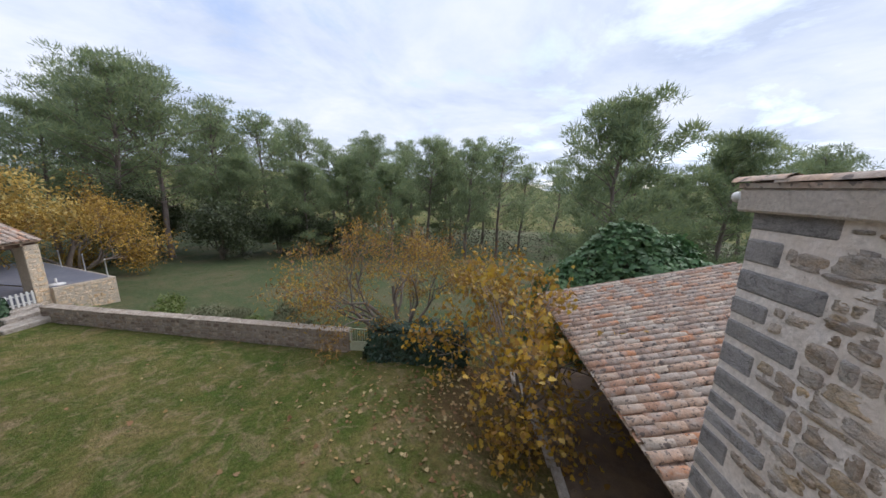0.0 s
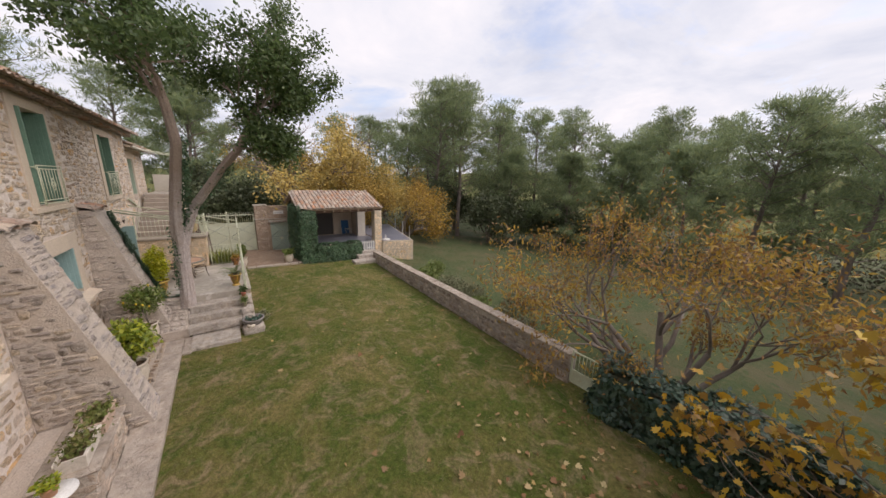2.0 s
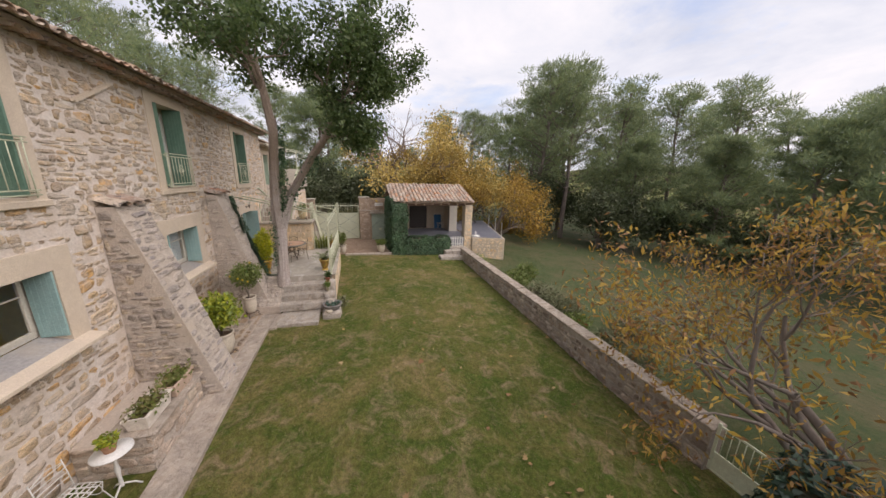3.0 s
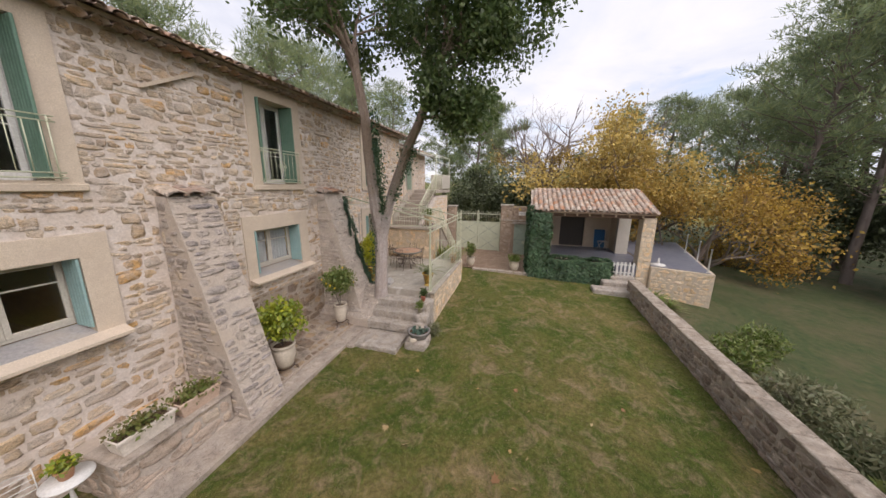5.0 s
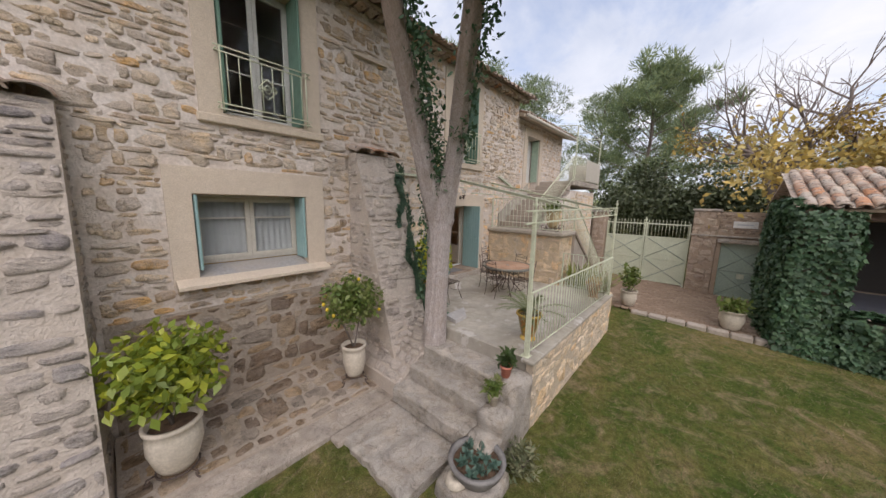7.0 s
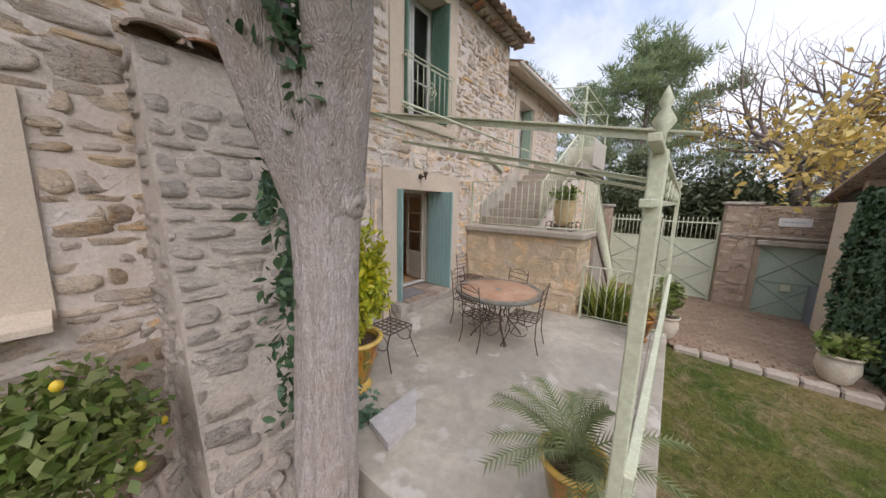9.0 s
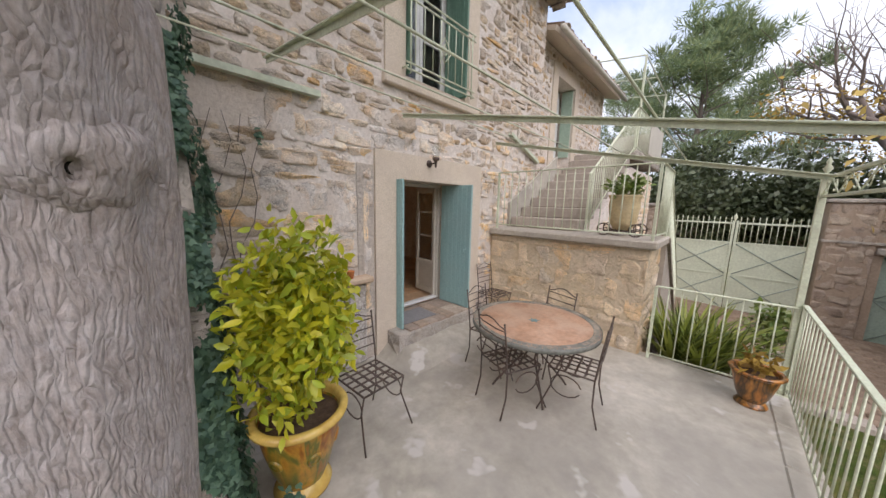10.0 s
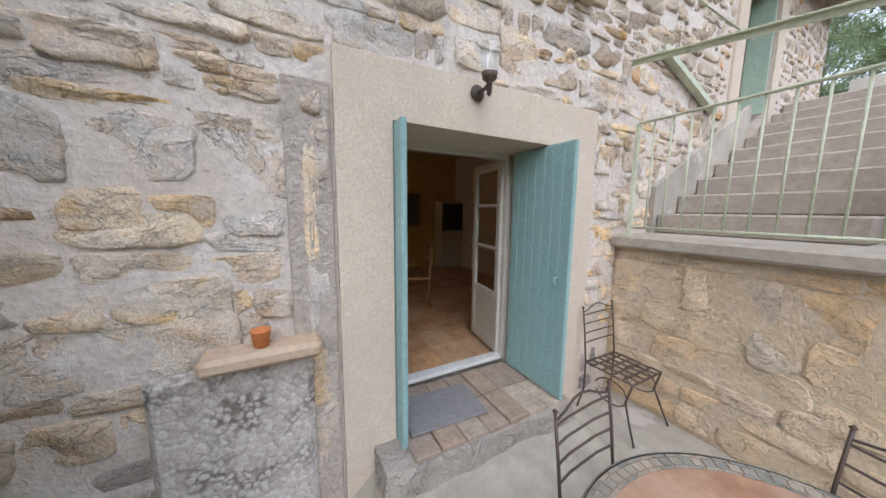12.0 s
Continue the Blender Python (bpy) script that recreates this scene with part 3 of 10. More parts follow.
M["thin_bark"] = surface("twig_bark", [(0.15, 0.12, 0.10), (0.23, 0.19, 0.16)], 0.95, 20, 3, (0.26, 0.24, 0.21), 0.5, 0.6, 0.02, stretch=(1, 1, 0.35))
M["pale_twig"] = surface("pale_twig_bark", [(0.34, 0.29, 0.26), (0.44, 0.39, 0.36)], 0.9, 30, 4, (0.30, 0.22, 0.18), 0.5, 0.3, 0.006)
M["pine_bark"] = surface("pine_bark", [(0.13, 0.10, 0.085), (0.22, 0.175, 0.15)], 0.95, 12, 2, (0.26, 0.22, 0.20), 0.5, 0.8, 0.03, stretch=(1, 1, 0.35))
M["pine"] = leafy("pine_needles", [(0.185, 0.25, 0.135), (0.24, 0.305, 0.15), (0.33, 0.37, 0.17), (0.21, 0.27, 0.155)], 0.6, 1.8, tone=0.35)
M["oak"] = leafy("evergreen_leaf", [(0.075, 0.13, 0.045), (0.105, 0.165, 0.055), (0.15, 0.205, 0.07), (0.085, 0.135, 0.05)], 0.38, 1.6, tone=0.8)
M["holm"] = leafy("holm_oak_leaf", [(0.055, 0.075, 0.035), (0.075, 0.098, 0.045), (0.105, 0.125, 0.06)], 0.5, 0.6, tone=0.6)
M["laurel"] = leafy("laurel_leaf", [(0.020, 0.05, 0.034), (0.032, 0.07, 0.045), (0.05, 0.095, 0.06)], 0.4, 0.4, tone=1.2)
M["ivy"] = leafy("ivy_leaf", [(0.032, 0.08, 0.036), (0.048, 0.108, 0.05), (0.075, 0.14, 0.062)], 0.55, 0.5, tone=1.5)
M["mound_ivy"] = leafy("fresh_ivy_leaf", [(0.06, 0.135, 0.05), (0.085, 0.17, 0.065), (0.12, 0.21, 0.08)], 0.5, 0.8, tone=1.0)
M["fig_leaf"] = leafy("yellow_fig_leaf", [(0.50, 0.31, 0.025), (0.42, 0.235, 0.025), (0.54, 0.37, 0.035), (0.27, 0.15, 0.04), (0.38, 0.27, 0.035), (0.30, 0.165, 0.035)], 0.55, 0.9, tone=1.2)
M["ochre"] = leafy("dull_ochre_leaf", [(0.42, 0.27, 0.05), (0.52, 0.34, 0.055), (0.33, 0.20, 0.045), (0.46, 0.31, 0.065), (0.28, 0.165, 0.045)], 0.8, 0.8, tone=0.7)
M["walnut"] = leafy("russet_leaf", [(0.43, 0.27, 0.05), (0.55, 0.36, 0.05), (0.31, 0.165, 0.05), (0.47, 0.32, 0.06), (0.27, 0.14, 0.055)], 0.6, 1.0, tone=0.9)
M["gold"] = leafy("gold_leaf", [(0.56, 0.40, 0.10), (0.62, 0.45, 0.12), (0.46, 0.33, 0.10), (0.52, 0.42, 0.15)], 0.6, 1.0, tone=0.5)
M["lemon_leaf"] = leafy("lemon_leaf", [(0.15, 0.22, 0.03), (0.27, 0.32, 0.03), (0.40, 0.42, 0.04), (0.20, 0.27, 0.04)], 0.4, 0.8, tone=3.0)
M["lime_leaf"] = leafy("yellow_green_leaf", [(0.50, 0.50, 0.02), (0.66, 0.60, 0.03), (0.27, 0.37, 0.03), (0.66, 0.59, 0.05), (0.38, 0.45, 0.03)], 0.35, 0.9, tone=3.0)
M["green_leaf"] = leafy("green_leaf", [(0.09, 0.15, 0.035), (0.13, 0.20, 0.04), (0.17, 0.23, 0.05), (0.21, 0.24, 0.08)], 0.45, 0.8, tone=2.0)
M["palm_leaf"] = leafy("palm_leaf", [(0.10, 0.14, 0.05), (0.15, 0.19, 0.075), (0.20, 0.22, 0.10)], 0.45, 0.7, tone=3.0)
M["moss_leaf"] = leafy("olive_sedum_leaf", [(0.11, 0.15, 0.035), (0.17, 0.19, 0.05), (0.23, 0.19, 0.08), (0.14, 0.18, 0.04)], 0.5, 0.8, tone=3.0)
M["grey_leaf"] = leafy("grey_green_shrub", [(0.12, 0.15, 0.075), (0.17, 0.19, 0.10), (0.20, 0.20, 0.11)], 0.6, 0.7, tone=1.0)
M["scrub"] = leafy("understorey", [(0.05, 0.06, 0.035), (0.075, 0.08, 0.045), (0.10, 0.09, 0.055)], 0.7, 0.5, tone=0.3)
M["terracotta"] = surface("terracotta", [(0.42, 0.19, 0.09), (0.50, 0.24, 0.12)], 0.7, 40, 5, (0.52, 0.34, 0.23), 0.5, 0.2, 0.004)
M["pale_pot"] = surface("weathered_pale_clay", [(0.52, 0.46, 0.37), (0.60, 0.54, 0.45)], 0.85, 30, 4, (0.42, 0.37, 0.30), 0.5, 0.3, 0.005)
M["glaze"] = streaked_glaze("ochre_glaze", [(0.16, 0.055, 0.008), (0.32, 0.11, 0.012), (0.50, 0.25, 0.03), (0.12, 0.14, 0.02), (0.36, 0.13, 0.014), (0.10, 0.125, 0.022)])
M["amber_glaze"] = streaked_glaze("amber_glaze", [(0.36, 0.13, 0.02), (0.46, 0.19, 0.035), (0.08, 0.045, 0.018), (0.42, 0.16, 0.03), (0.30, 0.11, 0.02)])
M["yellow_glaze"] = surface("yellow_glaze", [(0.62, 0.42, 0.09), (0.72, 0.52, 0.15)], 0.25, 14, 5, (0.52, 0.28, 0.05), 0.5, 0.1, 0.003, coat=0.3)
M["soil"] = surface("potting_soil", [(0.06, 0.035, 0.022), (0.14, 0.085, 0.05)], 0.95, 60, 10, (0.20, 0.13, 0.08), 0.4, 1.0, 0.02)
M["glass"] = glassy("window_glass")
M["clear"], _n, _l, _b = nodes_of("clear_thin_glass")
_t, _g, _m = _n.new("ShaderNodeBsdfTransparent"), _n.new("ShaderNodeBsdfGlossy"), _n.new("ShaderNodeMixShader")
_t.inputs[0].default_value, _g.inputs["Roughness"].default_value, _m.inputs[0].default_value = (0.97, 0.98, 0.98, 1), 0.05, 0.07
_l.new(_t.outputs[0], _m.inputs[1])
_l.new(_g.outputs[0], _m.inputs[2])
_l.new(_m.outputs[0], _n["Material Output"].inputs[0])
# near-black colour painted for unlit rooms behind openings; also on a cabinet door
M["dark_in"] = plain("dim_interior_paint", (0.05, 0.045, 0.04), 0.9)
M["curtain"] = plain("sheer_curtain", (0.45, 0.45, 0.46), 0.9)

# ---------------- ground ----------------
def court_z(x, y):
    """The paved court, falling from the lawn's edge to the gate."""
    q = min(max((-19.9 - x) / 5.6, 0.0), 1.1)
    v = min(max(y, 0.0), 9.0) - 3.5
    return 0.44 - 0.0165 * v - q * (0.19 + 0.04 * v)


def ground_z(x, y):
    """The height of the ground: the lawn falls gently to the low wall, the field beyond it further."""
    cx, cy = min(max(x, -27.0), 8.0), min(max(y, 0.0), 11.4)
    z = 0.17 - 0.03 * (cx + 11.4) - 0.031 * (cy - 1.9)
    if cy > 9.6 and x > -18.5:
        z -= 0.035 * (cy - 9.6)
    if -29.0 < x < -20.2 and -7.0 < y < 8.6:
        z = min(z, court_z(x, y) - 0.12)
    if y > 11.4:
        z -= 0.078 * (min(y, 40.0) - 11.4) + 0.25 * min((y - 11.4) / 0.6, 1.0)
    r = math.hypot(x + 8, y - 5)
    if r > 150:
        z += min((r - 150) / 170, 1.0) ** 2 * (15 + 7 * math.sin(math.atan2(y, x) * 9) + 4 * math.sin(math.atan2(y, x) * 23 + 1))
    return z


def spaced(lo, hi, near_lo, near_hi, step):
    out = list(np.arange(near_lo, near_hi + 1e-6, step))
    d, p = step, near_hi
    while p < hi:
        d *= 1.25
        p = min(p + d, hi)
        out.append(p)
    d, p = step, near_lo
    while p > lo:
        d *= 1.25
        p = max(p - d, lo)
        out.insert(0, p)
    return out


gx, gy = spaced(-900, 900, -36, 14, 0.5), spaced(-900, 900, -6, 40, 0.5)
gv = [(x, y, ground_z(x, y) + 0.025 * noise.noise((x * 0.7, y * 0.7, 0))) for y in gy for x in gx]
gf = [(j * len(gx) + i, j * len(gx) + i + 1, (j + 1) * len(gx) + i + 1, (j + 1) * len(gx) + i) for j in range(len(gy) - 1) for i in range(len(gx) - 1)]


def grass_ground():
    m, n, l, bs = nodes_of("grass_ground")
    pos = n.new("ShaderNodeNewGeometry").outputs["Position"]
    base = ramped(n, l, noised(n, l, pos, 0.55, 9, 0.74, 0.6), [(0.33, (0.050, 0.084, 0.016)), (0.45, (0.086, 0.108, 0.025)), (0.55, (0.140, 0.132, 0.042)), (0.68, (0.225, 0.175, 0.08))])
    bare = ramped(n, l, noised(n, l, pos, 1.7, 8, 0.7, 1.0), [(0.50, 0.0), (0.66, 0.8)])
    col = mixed(n, l, bare, base, (0.275, 0.205, 0.125))
    tuft = ramped(n, l, noised(n, l, pos, 3.3, 7, 0.72, 0.8), [(0.56, 0.0), (0.66, 0.7)])
    col = mixed(n, l, tuft, col, (0.058, 0.105, 0.018))
    away = n.new("ShaderNodeVectorMath")
    away.operation = "DISTANCE"
    l.new(pos, away.inputs[0])
    away.inputs[1].default_value = (2.6, 9.0, -0.5)
    reach = n.new("ShaderNodeMath")
    reach.operation = "MULTIPLY_ADD"
    l.new(noised(n, l, pos, 1.1, 7, 0.7, 0.5), reach.inputs[0])
    reach.inputs[1].default_value = -5.0
    l.new(away.outputs["Value"], reach.inputs[2])
    litter = n.new("ShaderNodeMapRange")
    litter.inputs["From Min"].default_value, litter.inputs["From Max"].default_value = 1.6, -0.6
    litter.inputs["To Max"].default_value = 0.85
    l.new(reach.outputs[0], litter.inputs["Value"])
    col = mixed(n, l, litter.outputs[0], col, (0.125, 0.078, 0.04))
    clump = ramped(n, l, noised(n, l, pos, 11.0, 6, 0.7), [(0.3, 0.5), (0.7, 1.45)])
    col = mixed(n, l, 0.8, col, clump, "MULTIPLY")
    blade = ramped(n, l, noised(n, l, pos, 70.0, 4, 0.75), [(0.3, 0.4), (0.7, 1.6)])
    col = mixed(n, l, 0.8, col, blade, "MULTIPLY")
    l.new(col, bs.inputs["Base Color"])
    bs.inputs["Roughness"].default_value = 0.95
    bs.inputs["Specular IOR Level"].default_value = 0.1
    bp = n.new("ShaderNodeBump")
    bp.inputs["Strength"].default_value, bp.inputs["Distance"].default_value = 0.9, 0.05
    l.new(noised(n, l, pos, 26.0, 6, 0.75), bp.inputs["Height"])
    l.new(bp.outputs[0], bs.inputs["Normal"])
    return m


M["ground"] = grass_ground()
ground = part("ground", bulk("ground", gv, gf, True), M["ground"])
tagged(ground, "mown lawn and rough autumn grass falling towards a pine wood", "ground", kind="structure")


M["field"] = surface("rough_field_grass", [(0.038, 0.066, 0.02), (0.062, 0.088, 0.026), (0.105, 0.105, 0.043)], 0.95, 22, 0.35, (0.145, 0.115, 0.06), 0.6, 1.0, 0.07, speck=((0.05, 0.085, 0.022), 3.0, 0.6))
fx, fy = np.concatenate([np.arange(-70, -24, 3.0), np.arange(-24, 14.1, 1.0), np.arange(17, 60, 3.0)]), np.concatenate([np.arange(11.9, 42, 1.0), np.arange(45, 75, 4.0)])
fv = [(x, y, ground_z(x, y) + 0.05 + 0.03 * noise.noise((x * 0.7, y * 0.7, 3))) for y in fy for x in fx]
ff = [(j * len(fx) + i, j * len(fx) + i + 1, (j + 1) * len(fx) + i + 1, (j + 1) * len(fx) + i) for j in range(len(fy) - 1) for i in range(len(fx) - 1)]
tagged(part("field", bulk("field", fv, ff, True), M["field"]), "rough dark green grass of the field under the pines", "field", kind="structure")

# ---------------- rubble masonry ----------------
class Face:
    """A flat face of masonry: a corner, two directions along it and the outward normal."""

    def __init__(self, o, u, v):
        self.o, self.u, self.v = Vector(o), Vector(u).normalized(), Vector(v).normalized()
        self.n = self.u.cross(self.v)

    def at(self, u, v, n=0.0):
        return self.o + self.u * u + self.v * v + self.n * n


def rubble(u0, u1, v0, v1, holes, seed, hs=(0.07, 0.2), ws=(0.14, 0.5), gap=0.03, wave=0.04, keep=1.0, inside=None):
    """Lays uneven courses of stones; returns cells (u0, u1, v0, v1)."""
    r = random.Random(seed)
    out, v = [], v0
    while v < v1 - 0.04:
        h = min(hs[0] + (hs[1] - hs[0]) * r.random() ** 1.6, v1 - v)
        u, ph = u0 - r.random() * ws[0], r.random() * 6
        while u < u1 - 0.05:
            w = ws[0] + (ws[1] - ws[0]) * r.random() ** 1.8
            a, b = max(u, u0), min(u + w, u1)
            hh = h * (1 + (0.55 if r.random() < 0.1 else 0))
            dv = wave * math.sin(u * 1.7 + ph * 0.2 + v * 0.4)
            c, d = max(v + dv, v0), min(v + dv + hh, v1)
            u += w
            if b - a < 0.06 or d - c < 0.04 or r.random() > keep:
                continue
            ok = True
            for x0, x1, z0, z1 in holes:
                if b > x0 and a < x1 and d > z0 and c < z1:
                    if (a + b) / 2 < x0:
                        b = x0
                    elif (a + b) / 2 > x1:
                        a = x1
                    elif (c + d) / 2 < z0:
                        d = z0
                    elif (c + d) / 2 > z1:
                        c = z1
                    else:
                        ok = False
            if ok and b - a > 0.07 and d - c > 0.045 and (inside is None or inside((a + b) / 2, (c + d) / 2, (b - a) / 2)):
                out.append((a + gap / 2, b - gap / 2, c + gap / 2, d - gap / 2))
        v += h
    return out


def stone(bd, face, cell, r, proud=(0.006, 0.03), crag=False):
    """One rough stone: an uneven outline and a broken face whose edges sink into the mortar."""
    a, b, c, d = cell
    cu, cv, hu, hv = (a + b) / 2, (c + d) / 2, (b - a) / 2, (d - c) / 2
    n = 20 if crag else 13
    dep = proud[0] + (proud[1] - proud[0]) * r.random() ** 1.3
    tu, tv = (r.random() - 0.5) * 0.03 / max(hu, 0.05), (r.random() - 0.5) * 0.024 / max(hv, 0.05)
    ph, ex = r.random() * 6.28, 3.6 + 7.0 * r.random()
    skew = (r.random() - 0.5) * 0.5 * hv
    k1, k2, a1, a2 = r.randint(2, 3), r.randint(4, 6), 0.02 + 0.045 * r.random(), 0.045 * r.random()
    rim = []
    for k in range(n):
        t = 2 * math.pi * (k + 0.7 * (r.random() - 0.5)) / n
        ct, st = math.cos(t), math.sin(t)
        q = 1.0 / max(abs(ct) ** ex + abs(st) ** ex, 1e-6) ** (1 / ex)
        q *= 1.09 - a1 + a1 * math.cos(k1 * t + ph) + a2 * math.cos(k2 * t - ph) - 0.11 * r.random()
        u, v = hu * q * ct, hv * q * st
        rim.append((u, v + skew * u / max(hu, 0.01)))
    e = min(0.016 / max(min(hu, hv), 0.02), 0.3)
    vs = [face.at(cu + u, cv + v, -0.008) for u, v in rim]
    rings = ((1 - e * (0.4 + 0.5 * r.random()), 0.78, 0.007), (0.6, 1.0, 0.009))
    if crag:
        rings = ((1 - e * 0.3, 0.7, 0.004), (1 - e * 0.9, 0.95, 0.005), (0.66, 1.0, 0.012), (0.33, 1.0, 0.012))
    for q, lift, jag in rings:
        for u, v in rim:
            w = q * (1 + 0.12 * (r.random() - 0.5))
            vs.append(face.at(cu + u * w, cv + v * w, dep * lift + tu * u + tv * v + jag * (r.random() - 0.5)))
    vs.append(face.at(cu + hu * 0.3 * (r.random() - 0.5), cv + hv * 0.3 * (r.random() - 0.5), dep + 0.008 * (r.random() - 0.5)))
    fs = [(i * n + k, i * n + (k + 1) % n, (i + 1) * n + (k + 1) % n, (i + 1) * n + k) for i in range(len(rings)) for k in range(n)]
    top = len(rings) * n
    fs += [(top + k, top + (k + 1) % n, top + n) for k in range(n)]
    bd.add(vs, fs, True)


def stones(face, cells, material, parent, seed, near=None, near_mat=None, proud=(0.003, 0.02), name="stone"):
    """Stones of one face: those that near(cell) picks are parts, the rest one joined part."""
    r, rest, made = random.Random(seed), Build(), 0
    for cell in cells:
        if near is not None and made < 290 and near(cell):
            one = Build()
            stone(one, face, cell, r, proud, True)
            part(name, one, near_mat, parent)
            made += 1
        else:
            stone(rest, face, cell, r, proud)
    if rest.v:
        tagged(part("rubble_facing", rest, material, parent), kind="stuff")


def holed_wall(face, u0, u1, v0, v1, holes, thick):
    """A wall of that thickness behind a face, with openings right through it."""
    us = sorted({u0, u1, *[h[0] for h in holes], *[h[1] for h in holes]})
    vs = sorted({v0, v1, *[h[2] for h in holes], *[h[3] for h in holes]})
    us, vs = [u for u in us if u0 <= u <= u1], [v for v in vs if v0 <= v <= v1]
    bd = Build()

    def solid(i, j):
        if i < 0 or j < 0 or i >= len(us) - 1 or j >= len(vs) - 1:
            return False
        cu, cv = (us[i] + us[i + 1]) / 2, (vs[j] + vs[j + 1]) / 2
        return not any(h[0] < cu < h[1] and h[2] < cv < h[3] for h in holes)

    for i in range(len(us) - 1):
        for j in range(len(vs) - 1):
            if not solid(i, j):
                continue
            a, b, c, d = us[i], us[i + 1], vs[j], vs[j + 1]
            F = lambda u, v, n: face.at(u, v, n)
            bd.add([F(a, c, 0), F(b, c, 0), F(b, d, 0), F(a, d, 0)], [(0, 1, 2, 3)])
            bd.add([F(a, c, -thick), F(b, c, -thick), F(b, d, -thick), F(a, d, -thick)], [(3, 2, 1, 0)])
            for di, dj, p, q in ((-1, 0, (a, d), (a, c)), (1, 0, (b, c), (b, d)), (0, -1, (a, c), (b, c)), (0, 1, (b, d), (a, d))):
                if not solid(i + di, j + dj):
                    bd.add([F(*p, 0), F(*p, -thick), F(*q, -thick), F(*q, 0)], [(0, 1, 2, 3)])
    return bd


# ---------------- the house ----------------
# the facade looks north (+y); u runs along -x from the east corner
EAST, WEST, EAVE = -2.6, -19.3, 7.12
slope = math.tan(radians(17))
front = Face((EAST, 0, 0), (-1, 0, 0), (0, 0, 1))


def U(x):
    return EAST - x


# openings: x of the east and west jamb, sill, head; then the surround's outer edges
WINDOWS = {
    "w1": ((-5.68, -7.15, 2.36, 3.64), (-5.28, -7.48, 2.30, 3.98)),
    "w2": ((-10.13, -11.72, 2.36, 3.62), (-9.86, -12.03, 2.30, 3.97)),
    "u1": ((-5.92, -7.10, 4.76, 6.84), (-5.66, -7.38, 4.62, 7.02)),
    "u2": ((-10.58, -11.75, 4.76, 6.83), (-10.32, -12.03, 4.61, 7.00)),
    "u3": ((-15.66, -16.80, 4.70, 6.80), (-15.38, -17.08, 4.55, 6.98)),
}
DOOR = ((-15.52, -16.80, 1.50, 3.50), (-15.23, -17.27, 1.27, 3.80))
TERRACE = 1.28
holes = [(U(o[0]), U(o[1]), o[2], o[3]) for o, s in WINDOWS.values()] + [(U(DOOR[0][0]), U(DOOR[0][1]), DOOR[0][2], DOOR[0][3])]
wall_front = part("wall_north", holed_wall(front, 0, U(WEST), -0.8, EAVE, holes, 0.5), M["mortar"])
tagged(wall_front, "old rubble stone facade with pale lime mortar", "wall", kind="structure")
surrounds = [(U(s[0]), U(s[1]), s[2], s[3]) for o, s in WINDOWS.values()] + [(U(DOOR[1][0]), U(DOOR[1][1]), DOOR[1][2], DOOR[1][3])]
butts = [(U(-8.22), U(-9.16), -1, 4.45), (U(-12.83), U(-13.56), -1, 4.42)]
cells = [c for c in rubble(0, U(WEST), 1.9, EAVE - 0.05, surrounds + butts + [(U(-15.0), U(-15.23), 1.2, 3.65)], 11, (0.06, 0.20), (0.12, 0.52), 0.004, 0.06, 0.93) if not (U(-13.5) < (c[0] + c[1]) / 2 < U(-15.3) and c[3] < 3.45)]
cells += rubble(U(-13.56), U(-15.0), 1.9, 3.45, [], 19, (0.09, 0.30), (0.22, 0.75), 0.0, 0.05, 0.97)
stones(front, [c for c in cells if c[0] < U(-14.0) or c[0] > U(-18.2) or c[3] > 4.3], M["stone"], wall_front, 12)
stones(front, [c for c in cells if U(-14.0) <= c[0] <= U(-18.2) and c[3] <= 4.3], M["stone"], wall_front, 13,
       lambda c: True, M["stone_piece"], (0.001, 0.013))
part("old_jamb", Build().box((-15.215, 0.002, 1.3), (-15.0, 0.022, 3.62), 0.006), M["butt_mortar"], wall_front)
jamb = Face((EAST, 0.02, 0), (-1, 0, 0), (0, 0, 1))
stones(jamb, rubble(U(-15.06), U(-15.215), 1.45, 3.6, [], 119, (0.28, 0.5), (0.3, 0.4), 0.02, 0.0), M["stone"], wall_front, 120, lambda c: True, M["stone_piece"], (0.002, 0.012))
low = rubble(U(-9.16), U(-12.83), 0.3, 1.92, surrounds, 14, (0.13, 0.32), (0.18, 0.62), 0.035, 0.05)
low_e = rubble(U(-4.0), U(-8.22), 0.2, 1.92, surrounds, 15, (0.13, 0.30), (0.18, 0.58), 0.035, 0.05)
foot = Face((EAST, 0.014, 0), (-1, 0, 0), (0, 0, 1))
part("foundation_coat", Build().box((-12.83, 0.002, 0.1), (-9.16, 0.014, 1.94)), M["foot_mortar"], wall_front)
stones(foot, low, M["dark_stone"], wall_front, 16)
stones(front, low_e, M["stone"], wall_front, 116)
stones(front, rubble(U(-13.56), U(-17.6), TERRACE, 1.92, surrounds, 17, (0.14, 0.3), (0.25, 0.7), 0.04, 0.03), M["grey_stone"], wall_front, 18)

# set-back western part with the upper door
west_face = Face((WEST, -0.2, 0), (-1, 0, 0), (0, 0, 1))
D3 = (1.15, 2.25, 4.2, 6.22)
wall_west = part("wall_west_wing", holed_wall(west_face, 0, 4.7, -0.8, 6.72, [D3], 0.5), M["mortar"])
tagged(wall_west, "rubble stone wall of the lower western wing", "wall", kind="structure")
stones(west_face, rubble(0.05, 4.7, 2.8, 6.7, [(0.85, 2.5, 4.0, 6.5)], 21, (0.08, 0.2), (0.14, 0.45), 0.035), M["stone"], wall_west, 22)
